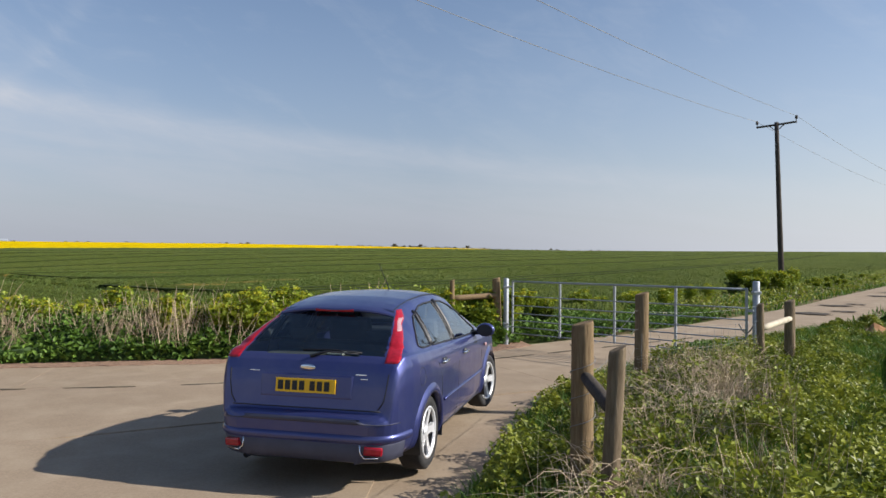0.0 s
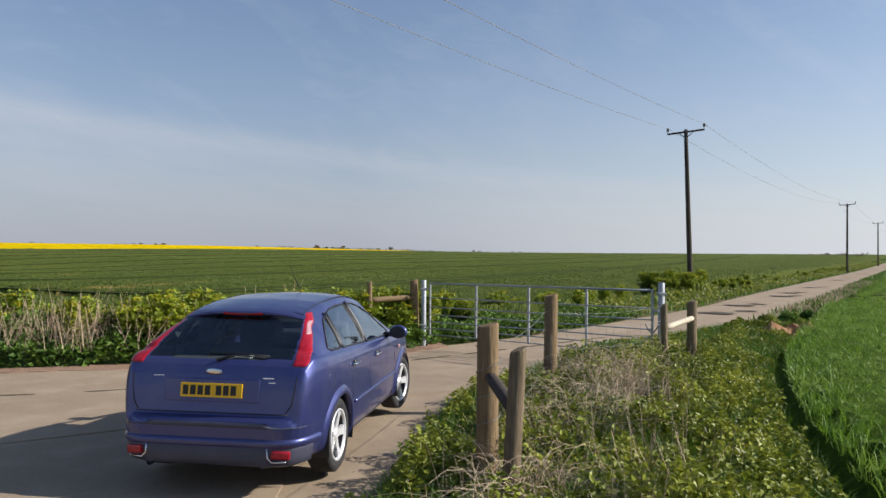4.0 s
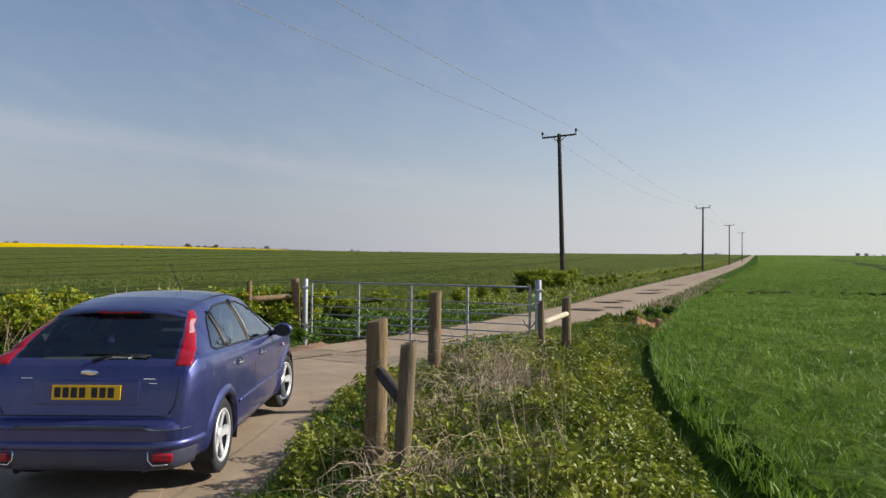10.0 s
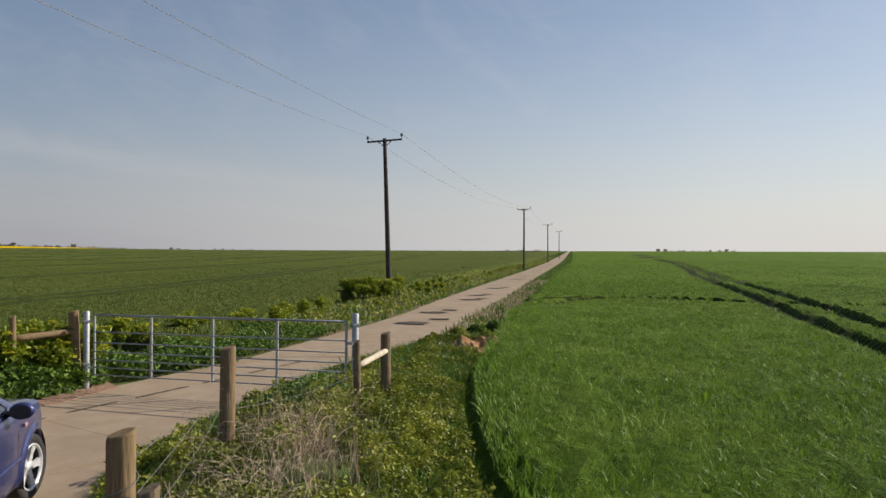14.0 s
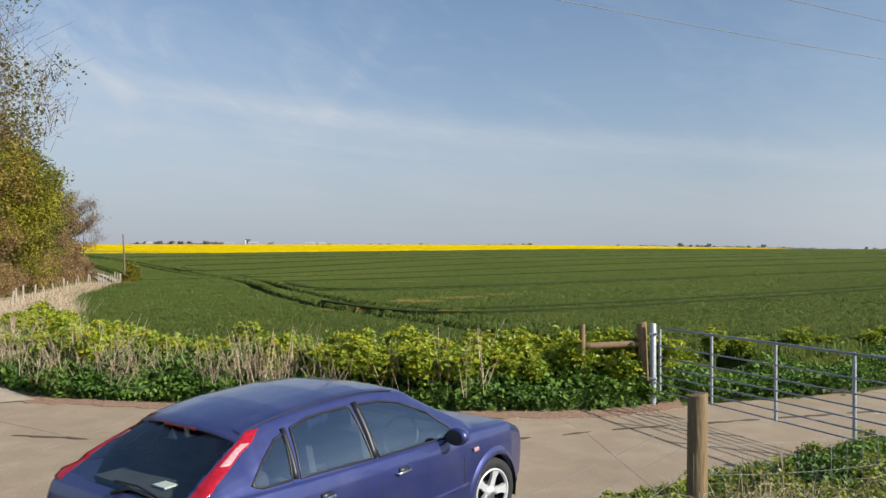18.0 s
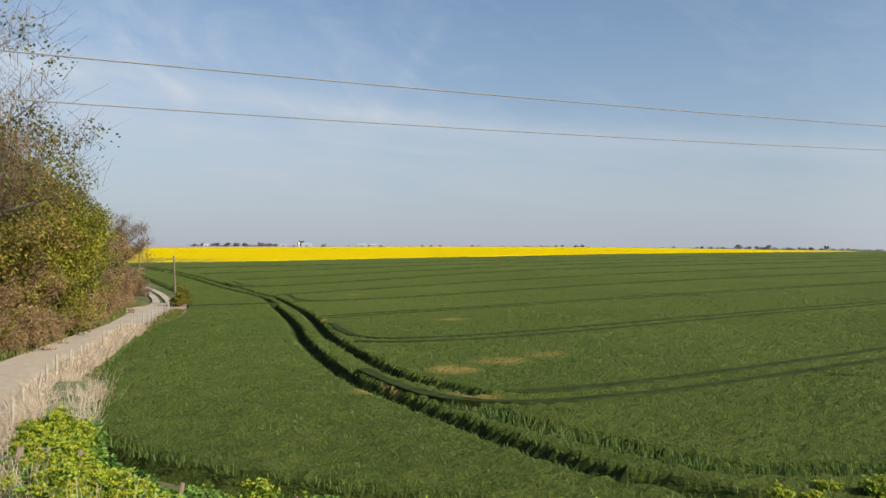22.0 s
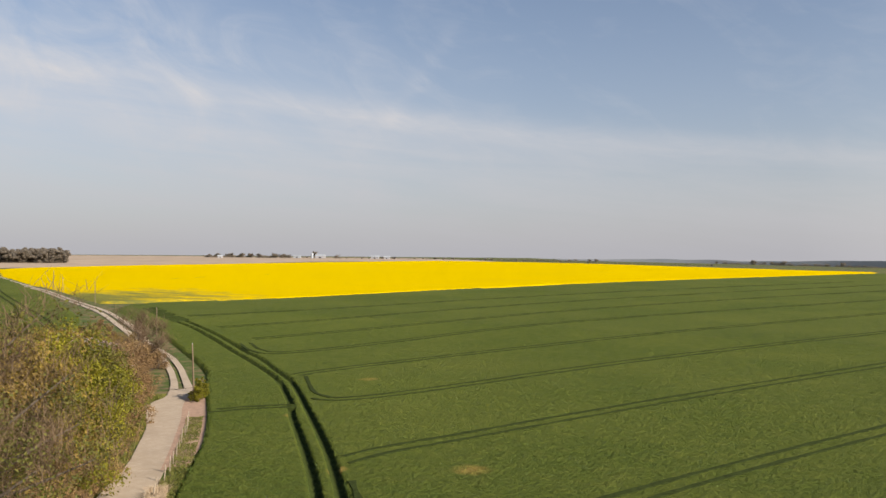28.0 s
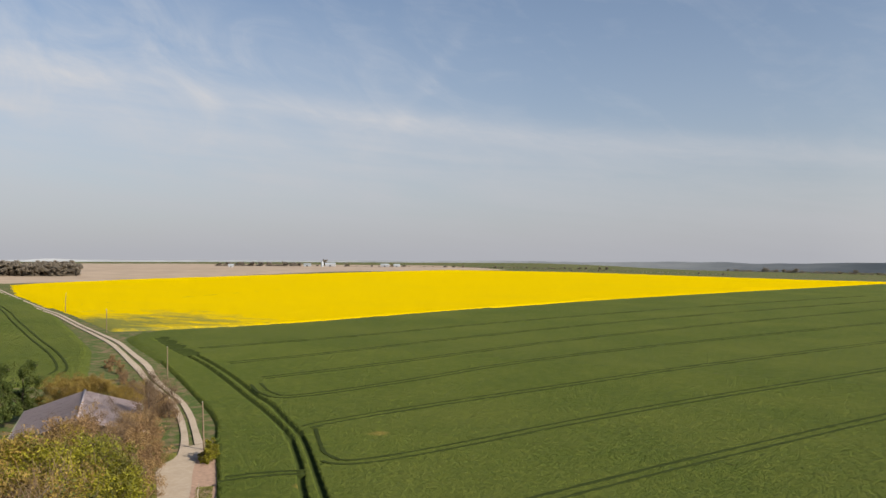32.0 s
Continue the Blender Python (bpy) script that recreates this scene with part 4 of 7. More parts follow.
for i, (x, y) in enumerate(LINE[1:]):
    power_pole(x + 0.30, y - 0.05, 8.35 if i == 0 else 8.7, (-0.30, 0.05) if i == 0 else (random.uniform(-0.15, 0.0), 0.0))
power_pole(LINE[0][0], LINE[0][1], 8.3, (0, 0))
for s in (-1, 1):
    wire = tagged(empty("overhead_wire", (16.15, 36.5, 0)), "thin bare overhead power wire", "wire")
    o = wire.location
    for i, (a, b) in enumerate(zip(LINE[:-1], LINE[1:])):
        pts = []
        ends = []
        for k, (x, y) in ((i, a), (i + 1, b)):
            tall = 8.35 if k == 1 else (8.3 if k == 0 else 8.7)
            ends.append(Vector((x, y, z_at(x, y) + tall + 0.17)) + ARM_DIR * 0.90 * s + Vector((0, 0, 0.055 * s)))
        for k in np.linspace(0, 1, 33):
            q = ends[0].lerp(ends[1], k)
            q.z -= (1.5 if i == 0 else 0.9) * 4 * k * (1 - k)
            pts.append(q - o)
        part("span", tube_bm(pts, 0.0075, 5), MAT_WIRE, wire)


def track_pole(x, y, tall, lean):
    base = z_at(x, y)
    p = tagged(empty("telegraph_pole", (x, y, base)), "slim pale grey telegraph pole beside the farm track", "pole")
    part("mast", tube_bm([(lean[0] * f, lean[1] * f, -0.4 + (tall + 0.4) * f) for f in np.linspace(0, 1, 6)], [0.13 - 0.045 * f for f in np.linspace(0, 1, 6)], 10), MAT_POST_OLD, p)
    part("cap", tube_bm([(lean[0], lean[1], tall), (lean[0], lean[1], tall + 0.08)], [0.09, 0.02], 10), MAT_GALV, p)


track_pole(-67.5, 74.4, 6.0, (-0.45, 0.1))
track_pole(-110.5, 108.4, 6.0, (-0.2, 0.1))
track_pole(-176, 147.5, 6.5, (-0.2, 0.1))
track_pole(-243, 184, 6.5, (0.1, 0.1))


# ---- the car ----
MAT_PAINT = Mat("blue_violet_car_paint", 0.32, 0.55)
MAT_PAINT.b.inputs["Coat Weight"].default_value = 0.8
MAT_PAINT.b.inputs["Coat Roughness"].default_value = 0.06
MAT_PAINT.color(MAT_PAINT.mix(MAT_PAINT.ramp(MAT_PAINT.noise(2.2, 6, 0.65), 0.4, 0.75), (0.042, 0.052, 0.185), (0.075, 0.082, 0.200)))
MAT_PAINT.put(MAT_PAINT.b.inputs["Roughness"], MAT_PAINT.math("ADD", 0.24, MAT_PAINT.math("MULTIPLY", MAT_PAINT.noise(5, 6, 0.7), 0.28)))
MAT_PAINT = MAT_PAINT.m
MAT_TRIM = plain("black_plastic_trim", (0.018, 0.018, 0.022), 0.45, vary=0.3)
MAT_STRIP = plain("dusty_grey_bumper_strip", (0.052, 0.054, 0.085), 0.5, vary=0.2)
MAT_TYRE = plain("tyre_rubber", (0.022, 0.021, 0.022), 0.85, vary=0.3, scale=20)
MAT_ALLOY = plain("silver_alloy", (0.74, 0.74, 0.76), 0.36, 0.45, vary=0.1)
MAT_CHROME = plain("chrome", (0.8, 0.8, 0.82), 0.12, 1.0, vary=0.03)
MAT_REDLENS = plain("red_lamp_lens", (0.33, 0.010, 0.022), 0.12, vary=0.25, scale=30)
MAT_CLEARLENS = plain("clear_lamp_lens", (0.46, 0.27, 0.29), 0.12, vary=0.15, scale=40)
MAT_PLATE = plain("yellow_number_plate", (0.86, 0.50, 0.008), 0.4, vary=0.03)
MAT_INK = plain("black_characters", (0.012, 0.012, 0.012), 0.5, vary=0.0)
MAT_SEAT = plain("grey_seat_fabric", (0.045, 0.047, 0.055), 0.95, vary=0.2)
MAT_WHITE_PAPER = plain("white_card", (0.75, 0.76, 0.76), 0.6, vary=0.05)


def glass_material(name, tint, gloss_low, gloss_high):
    m = Mat(name)
    t = m.t
    clear = t.nodes.new("ShaderNodeBsdfTransparent")
    clear.inputs["Color"].default_value = (*tint, 1)
    shine = t.nodes.new("ShaderNodeBsdfGlossy")
    shine.inputs["Roughness"].default_value = 0.03
    shine.inputs["Color"].default_value = (0.9, 0.95, 1.0, 1)
    fr = t.nodes.new("ShaderNodeFresnel")
    fr.inputs["IOR"].default_value = 1.5
    amount = m.ramp(fr.outputs[0], 0.0, 1.0)
    amount = m.math("ADD", m.math("MULTIPLY", amount, gloss_high), gloss_low, clamp=True)
    mx = t.nodes.new("ShaderNodeMixShader")
    t.links.new(amount, mx.inputs[0])
    t.links.new(clear.outputs[0], mx.inputs[1])
    t.links.new(shine.outputs[0], mx.inputs[2])
    t.links.new(mx.outputs[0], t.nodes["Material Output"].inputs["Surface"])
    return m.m


MAT_SIDE_GLASS = glass_material("side_window_glass", (0.66, 0.78, 0.78), 0.24, 0.9)
MAT_REAR_GLASS = glass_material("tinted_rear_glass", (0.66, 0.76, 0.72), 0.05, 0.8)


# body shape, y from the tail (0) to the nose (4.34), x to the right
TOP_Y = [0.0, 0.012, 0.035, 0.07, 0.085, 0.105, 0.135, 0.165, 0.205, 0.45, 0.72, 0.80, 0.95, 1.2, 1.7, 2.05, 2.35, 2.5, 3.22, 3.4, 3.8, 4.1, 4.24, 4.31, 4.34]
TOP_Z = [0.555, 0.585, 0.60, 0.615, 0.70, 0.82, 0.93, 0.995, 1.03, 1.185, 1.35, 1.395, 1.428, 1.460, 1.482, 1.474, 1.435, 1.40, 0.985, 0.965, 0.915, 0.80, 0.70, 0.60, 0.50]


def car_section(y):
    """One half cross-section, from the sill to the roof's middle, as (x, z) pairs."""
    top = float(np.interp(y, TOP_Y, TOP_Z))
    w = 0.862 * float(np.interp(y, [0, 0.015, 0.04, 0.08, 0.14, 0.22, 0.34, 0.5, 0.8, 1.6, 2.8, 3.4, 3.8, 4.1, 4.25, 4.34], [0.66, 0.74, 0.80, 0.85, 0.895, 0.93, 0.965, 0.985, 1.0, 1.0, 1.0, 0.985, 0.95, 0.86, 0.76, 0.60]))
    belt = float(np.interp(y, [0, 0.5, 1.2, 3.2, 4.34], [1.06, 1.045, 1.01, 0.94, 0.86]))
    low = float(np.interp(y, [0, 0.06, 0.3, 0.8, 3.5, 4.2, 4.34], [0.32, 0.28, 0.25, 0.20, 0.20, 0.22, 0.30]))
    roofx = float(np.interp(y, [0, 0.2, 0.72, 0.9, 1.2, 2.0, 2.4, 3.22, 4.34], [0.60, 0.66, 0.565, 0.565, 0.575, 0.57, 0.555, 0.66, 0.5]))
    cab = min(1.0, max(0.0, (top - belt) / 0.3))
    shoulder = min(belt, top - 0.02)
    side = [(0.78 * w, low - 0.02), (0.93 * w, low + 0.03), (0.975 * w, low + 0.12)]
    for k, wide in ((0.45, 0.995), (0.7, 1.0), (0.87, 0.985)):
        side.append((wide * w, low + 0.12 + (shoulder - low - 0.12) * k))
    side.append((0.955 * w, shoulder - 0.012))
    bx = 0.925 * w
    rx = roofx * cab + min(0.84 * w, bx) * (1 - cab)
    side.append((bx, shoulder + 0.004))
    zr = shoulder + (top - shoulder) * (0.80 if cab > 0.3 else 0.5)
    for k in (0.25, 0.5, 0.75, 1.0):
        bow = 0.022 * math.sin(math.pi * k) * cab
        side.append((bx + (rx - bx) * k + bow, shoulder + 0.004 + (zr - shoulder) * k))
    side.append((rx * 0.93, zr + (top - zr) * 0.50))
    side.append((rx * 0.80, zr + (top - zr) * 0.76))
    side.append((rx * 0.5, zr + (top - zr) * 0.94))
    side.append((rx * 0.2, top - (top - zr) * 0.008))
    side.append((0.0, top))
    return side


CAR_YS = np.unique(np.concatenate([np.linspace(0, 0.2, 34), np.linspace(0.2, 0.85, 44), np.linspace(0.85, 3.3, 104), np.linspace(3.3, 4.34, 50)]))


def car_grid():
    rows = []
    for y in CAR_YS:
        s = np.array(car_section(y))
        d = np.concatenate([[0], np.cumsum(np.hypot(*np.diff(s, axis=0).T))])
        d = np.arange(len(s)) / (len(s) - 1.0)
        q = np.linspace(0, 1, 103)
        rows.append(np.stack([np.interp(q, d, s[:, 0]), np.full(103, y), np.interp(q, d, s[:, 1])], -1))
    return np.array(rows)


CAR_G = car_grid()
for _ in range(2):
    CAR_G[:, 1:-1] = (CAR_G[:, :-2] + 2 * CAR_G[:, 1:-1] + CAR_G[:, 2:]) / 4
WHEELS = ((0.80, 0.735), (3.44, 0.735))
SIDE_WINDOWS = {
    "quarter_window": [(0.68, 1.08), (0.75, 1.055), (1.00, 1.045), (1.075, 1.315), (0.99, 1.295), (0.82, 1.19)],
    "rear_door_window": [(1.075, 1.04), (1.80, 1.005), (1.765, 1.378), (1.5, 1.38), (1.30, 1.368), (1.145, 1.335)],
    "front_door_window": [(1.875, 1.0), (2.80, 0.965), (2.88, 1.0), (2.64, 1.185), (2.36, 1.305), (2.1, 1.362), (1.84, 1.378)],
}


def car_faces():
    """Which patch each face of the body belongs to."""
    ny, nv, _ = CAR_G.shape
    c = (CAR_G[:-1, :-1] + CAR_G[1:, :-1] + CAR_G[1:, 1:] + CAR_G[:-1, 1:]) / 4
    x, y, z = c[..., 0], c[..., 1], c[..., 2]
    kind = np.full(x.shape, "body", dtype=object)
    for name, poly in SIDE_WINDOWS.items():
        kind[inside(y, z, np.array(poly)) & (x > 0.4)] = name
    edge = np.interp(z, [1.02, 1.2, 1.40], [0.625, 0.585, 0.50])
    kind[(y < 0.79) & (z > 1.04) & (z < 1.385) & (x < edge)] = "rear_window"
    wind = (y > 2.52) & (y < 3.18) & (x < np.interp(y, [2.5, 3.2], [0.50, 0.66])) & (z > 0.96)
    kind[wind] = "windscreen"
    for wy, _ in WHEELS:
        kind[(np.hypot(y - wy, z - 0.315) < 0.352) & (x > 0.45)] = "gone"
    return kind


CAR_KIND = car_faces()


def car_patch(name, side, push=0.0):
    """The faces of one patch as a mesh; side +1, -1 or 0 for both."""
    i, j = np.where(CAR_KIND == name)
    ny, nv, _ = CAR_G.shape
    idx = np.stack([i * nv + j, (i + 1) * nv + j, (i + 1) * nv + j + 1, i * nv + j + 1], -1)
    flat = CAR_G.reshape(-1, 3)
    vs, fs, base = [], [], 0
    for s in ((1, -1) if side == 0 else (side,)):
        used, inv = np.unique(idx, return_inverse=True)
        v = flat[used].copy()
        if push:
            v += push * np.stack([v[:, 0] * 0.9, np.where(v[:, 1] < 1, -0.35, 0.35), (v[:, 2] - 0.6) * 0.5], -1)
        v[:, 0] *= s
        f = inv.reshape(-1, 4) + base
        vs.append(v)
        fs.append(f if s > 0 else f[:, ::-1])
        base += len(v)
    me = fill_mesh(name, np.concatenate(vs), np.concatenate(fs), None, True)
    bm = bmesh.new()
    bm.from_mesh(me)
    bmesh.ops.remove_doubles(bm, verts=bm.verts[:], dist=0.0005)
    return bm


def on_side(y, z, out=0.004, s=1):
    """A place on the car's flank."""
    k = np.argmin(np.abs(CAR_YS - y))
    row = CAR_G[k]
    m = row[:, 0] > 0.35
    x = float(np.interp(z, row[m][:, 2], row[m][:, 0])) if m.any() else 0.8
    return Vector((s * (x + out), y, z))


def on_back(x, z, out=0.004):
    """A place on the car's tail."""
    col = []
    for k in range(72):
        row = CAR_G[k]
        order = np.argsort(row[50:, 0])
        col.append(np.interp(abs(x), row[50:, 0][order], row[50:, 2][order]))
    col = np.maximum.accumulate(np.array(col))
    y = float(np.interp(z, col, CAR_YS[:72]))
    return Vector((x, y - out, z))


def lamp_in(z):
    """Inner edge of the tail lamp, beside the rear glass."""
    return float(np.interp(z, [1.0, 1.06, 1.2, 1.40], [0.632, 0.622, 0.588, 0.502]))


def lamp_wide(z):
    return float(np.interp(z, [0.99, 1.01, 1.1, 1.25, 1.35, 1.38], [0.10, 0.145, 0.15, 0.135, 0.115, 0.09]))


def tail_outline(z):
    """The body's plan at one height, from the middle of the tail round the corner to the flank."""
    pts = []
    for k in range(len(CAR_YS)):
        row = CAR_G[k]
        if CAR_YS[k] > 1.0:
            break
        if row[:, 2].max() > z:
            pts.append((float(np.interp(z, row[:, 2], row[:, 0])), float(CAR_YS[k])))
    return np.array([(0.0, pts[0][1])] + pts)


def lens(zs, start, end, s, out):
    """A curved lens following the tail's corner, with a rim turned back into the body."""
    bm = bmesh.new()
    rows = []
    for z in zs:
        o = tail_outline(z)
        d = np.concatenate([[0], np.cumsum(np.hypot(*np.diff(o, axis=0).T))])
        first = float(np.interp(lamp_in(z), o[:, 0], d))
        row = []
        for k, q in enumerate(np.linspace(first + start * lamp_wide(z), first + end * lamp_wide(z), 9)):
            p = np.array([np.interp(q, d, o[:, 0]), np.interp(q, d, o[:, 1])])
            e = np.array([np.interp(q + 0.01, d, o[:, 0]), np.interp(q + 0.01, d, o[:, 1])]) - p
            e /= np.hypot(*e) + 1e-9
            rim = 0 < k < 8 and z not in (zs[0], zs[-1])
            p = p + np.array([e[1], -e[0]]) * (out if rim else -0.008)
            row.append(bm.verts.new((s * p[0], p[1], z)))
        rows.append(row)
    for a, b in zip(rows[:-1], rows[1:]):
        for k in range(8):
            q = (a[k], a[k + 1], b[k + 1], b[k])
            f = bm.faces.new(q if s > 0 else q[::-1])
            f.smooth = True
    return bm


def build_car():
    car = tagged(empty("hatchback_car"), "dusty blue-violet five-door hatchback parked on the concrete road", "car")
    body = part("body", car_patch("body", 0), MAT_PAINT, car)
    tail = bmesh.new()
    ring = [tail.verts.new(Vector((float(p[0]), 0.0, float(p[2])))) for p in CAR_G[0][::6]] + [tail.verts.new(Vector((-float(p[0]), 0.0, float(p[2])))) for p in CAR_G[0][::6][::-1]]
    tail.faces.new(ring)
    part("rear_skin", tail, MAT_PAINT, body)
    nose = bmesh.new()
    ring = [nose.verts.new(Vector((float(p[0]), 4.34, float(p[2])))) for p in CAR_G[-1][::6]] + [nose.verts.new(Vector((-float(p[0]), 4.34, float(p[2])))) for p in CAR_G[-1][::6][::-1]]
    nose.faces.new(ring[::-1])
    part("front_grille", nose, MAT_TRIM, body)
    part("underbody", box_bm((0, 2.15, 0.30), (1.42, 3.9, 0.16), 0.03), MAT_TRIM, car)
    for name in SIDE_WINDOWS:
        for s in (1, -1):
            w = part(name, car_patch(name, s), MAT_SIDE_GLASS, car)
            w.visible_shadow = False
            pts = SIDE_WINDOWS[name]
            ring = []
            for (a, b), (c, d) in zip(pts, pts[1:] + pts[:1]):
                for k in range(6):
                    ring.append(on_side(a + (c - a) * k / 6, b + (d - b) * k / 6, 0.001, s))
            part("window_seal", tube_bm(ring, 0.010, 5, True), MAT_TRIM, w)
    rw = part("rear_window", car_patch("rear_window", 0), MAT_REAR_GLASS, car)
    rw.visible_shadow = False
    part("windscreen", car_patch("windscreen", 0), MAT_SIDE_GLASS, car).visible_shadow = False
    # pillar strip between the doors
    for s in (1, -1):
        part("door_pillar", tube_bm([on_side(1.83, z, -0.004, s) for z in np.linspace(1.0, 1.39, 8)], 0.030, 6), MAT_TRIM, car)
        part("door_pillar", tube_bm([on_side(1.035 + 0.05 * (z - 1.04) / 0.3, z, -0.004, s) for z in np.linspace(1.04, 1.34, 8)], 0.022, 6), MAT_TRIM, car)
    # tail lamps, with a clear middle
    for s in (1, -1):
        zs = np.linspace(0.99, 1.375, 28)
        lamp = part("tail_lamp", lens(zs, 0.0, 1.0, s, 0.012), MAT_REDLENS, car, "tall tapered red tail lamp with a clear middle")
        part("clear_lens", lens(np.linspace(1.205, 1.315, 12), 0.22, 0.80, s, 0.016), MAT_CLEARLENS, lamp, "clear white lens")
    # roof spoiler and high brake lamp
    sp = bmesh.new()
    rows = []
    for y, z, hw in ((1.06, 1.452, 0.52), (0.93, 1.436, 0.535), (0.80, 1.408, 0.545), (0.69, 1.384, 0.545), (0.675, 1.374, 0.542), (0.68, 1.358, 0.535), (0.82, 1.345, 0.50)):
        rows.append([sp.verts.new((hw * u, y + 0.05 * u * u, z - 0.055 * abs(u) ** 3)) for u in np.linspace(-1, 1, 25)])
    for a, b in zip(rows[:-1], rows[1:]):
        for k in range(24):
            f = sp.faces.new((a[k], a[k + 1], b[k + 1], b[k]))
            f.smooth = True
    spoiler = part("roof_spoiler", sp, MAT_PAINT, car)
    part("high_brake_lamp", box_bm((0, 0.688, 1.363), (0.36, 0.02, 0.024), 0.006), MAT_REDLENS, spoiler, "thin red brake lamp")
    # tailgate seam, plate recess, plate
    for s in (1, -1):
        part("tailgate_seam", tube_bm([on_back(s * x, z, -0.001) for x, z in ((0.70, 1.0), (0.69, 0.90), (0.68, 0.80), (0.66, 0.70), (0.62, 0.645))], 0.006, 4), MAT_TRIM, car)
    part("tailgate_seam", tube_bm([on_back(x, 0.632, 0.0) for x in np.linspace(-0.64, 0.64, 15)], 0.006, 4), MAT_TRIM, car)
    part("plate_recess", box_bm((0, 0.112, 0.80), (0.80, 0.035, 0.19), 0.014, (-8, 0, 0)), MAT_PAINT, car)
    plate = part("number_plate", box_bm((0, 0.086, 0.805), (0.52, 0.012, 0.111), 0.003, (-8, 0, 0)), MAT_PLATE, car, "yellow rear number plate with dark bars")
    x = -0.215
    for wide in (0.045, 0.045, 0.045, 0.045, 0.0, 0.045, 0.045, 0.045):
        if wide:
            part("plate_bar", box_bm((x, 0.0785, 0.806), (wide, 0.003, 0.075), 0.0, (-8, 0, 0)), MAT_INK, plate)
        x += 0.062 if wide else 0.03
    # badge, small lettering bars, wiper
    part("badge", turned([(0.001, 0.012), (0.035, 0.011), (0.04, 0.0)], pose(0, 0.134, 0.945, 106, 0, 0) @ Matrix.Diagonal((1.7, 0.75, 1, 1)), 28), MAT_CHROME, car, "small chrome oval badge")
    part("badge_bar", box_bm((0.46, 0.128, 0.905), (0.09, 0.005, 0.010), 0.002, (-8, 0, 0)), MAT_CHROME, car)
    part("badge_bar", box_bm((0.49, 0.120, 0.872), (0.06, 0.005, 0.008), 0.002, (-8, 0, 0)), MAT_CHROME, car)
    part("badge_bar", box_bm((-0.47, 0.128, 0.905), (0.09, 0.005, 0.007), 0.002, (-8, 0, 0)), MAT_CHROME, car)
    wiper = part("rear_wiper", tube_bm([on_back(0.0, 1.03, 0.03), on_back(0.12, 1.065, 0.025), on_back(0.40, 1.055, 0.02)], [0.014, 0.010, 0.005], 6), MAT_TRIM, car)
    part("wiper_blade", tube_bm([on_back(-0.10, 1.07, 0.012), on_back(0.15, 1.078, 0.012), on_back(0.42, 1.062, 0.012)], 0.007, 5), MAT_TRIM, wiper)
    # bumper: strip, lower valance, reflectors
    def bumper_band(name, profile, material, reach, label=""):
        """A band wrapped round the tail at a few heights: (height, how far out)."""
        bm = bmesh.new()
        rows = []
        for z, out in profile:
            o = tail_outline(min(z, 0.56)) if z > 0.30 else tail_outline(0.31)
            o = np.vstack([(0.0, 0.0), (0.50, 0.0), o[o[:, 1] > 0.001]])
            d = np.concatenate([[0], np.cumsum(np.hypot(*np.diff(o, axis=0).T))])
            row = []
            for k in np.linspace(-1, 1, 49):
                q = abs(k) * reach
                p = np.array([np.interp(q, d, o[:, 0]), np.interp(q, d, o[:, 1])])
                e = np.array([np.interp(q + 0.02, d, o[:, 0]), np.interp(q + 0.02, d, o[:, 1])]) - p
                e /= np.hypot(*e) + 1e-9
                p = p + np.array([e[1], -e[0]]) * out
                row.append(bm.verts.new((math.copysign(p[0], k), p[1], z)))
            rows.append(row)
        for a, b in zip(rows[:-1], rows[1:]):
            for k in range(48):
                bm.faces.new((a[k], a[k + 1], b[k + 1], b[k])).smooth = True
        return part(name, bm, material, car, label)

    bumper_band("bumper_strip", [(0.535, 0.0), (0.54, 0.010), (0.565, 0.012), (0.575, -0.004)], MAT_STRIP, 0.86, "dusty grey strip along the bumper")
    bumper_band("bumper_crease", [(0.385, 0.0), (0.40, 0.016), (0.425, 0.020), (0.45, 0.006), (0.455, -0.002)], MAT_PAINT, 1.02)
    bumper_band("rear_valance", [(0.225, -0.05), (0.25, 0.002), (0.30, 0.008), (0.37, 0.006), (0.385, -0.002)], MAT_STRIP, 0.92, "grey plastic lower bumper panel")
    for s in (1, -1):
        refl = part("bumper_reflector", box_bm((s * 0.60, 0.028, 0.335), (0.15, 0.07, 0.066), 0.016, (0, s * 5, s * 16)), MAT_REDLENS, car, "red reflector with a chrome rim")
        part("reflector_rim", tube_bm([Vector((s * (0.60 + dx), -0.004 + 0.28 * max(0.0, dx), 0.335 + dz)) for dx, dz in ((-0.10, 0.05), (-0.095, -0.02), (-0.06, -0.055), (0.05, -0.05))], 0.007, 6), MAT_CHROME, refl)
    part("exhaust_pipe", turned([(0.024, 0.0), (0.026, 0.12), (0.021, 0.12), (0.02, 0.0)], pose(-0.5, 0.16, 0.225, 90, 0, 0), 18), MAT_TRIM, car)
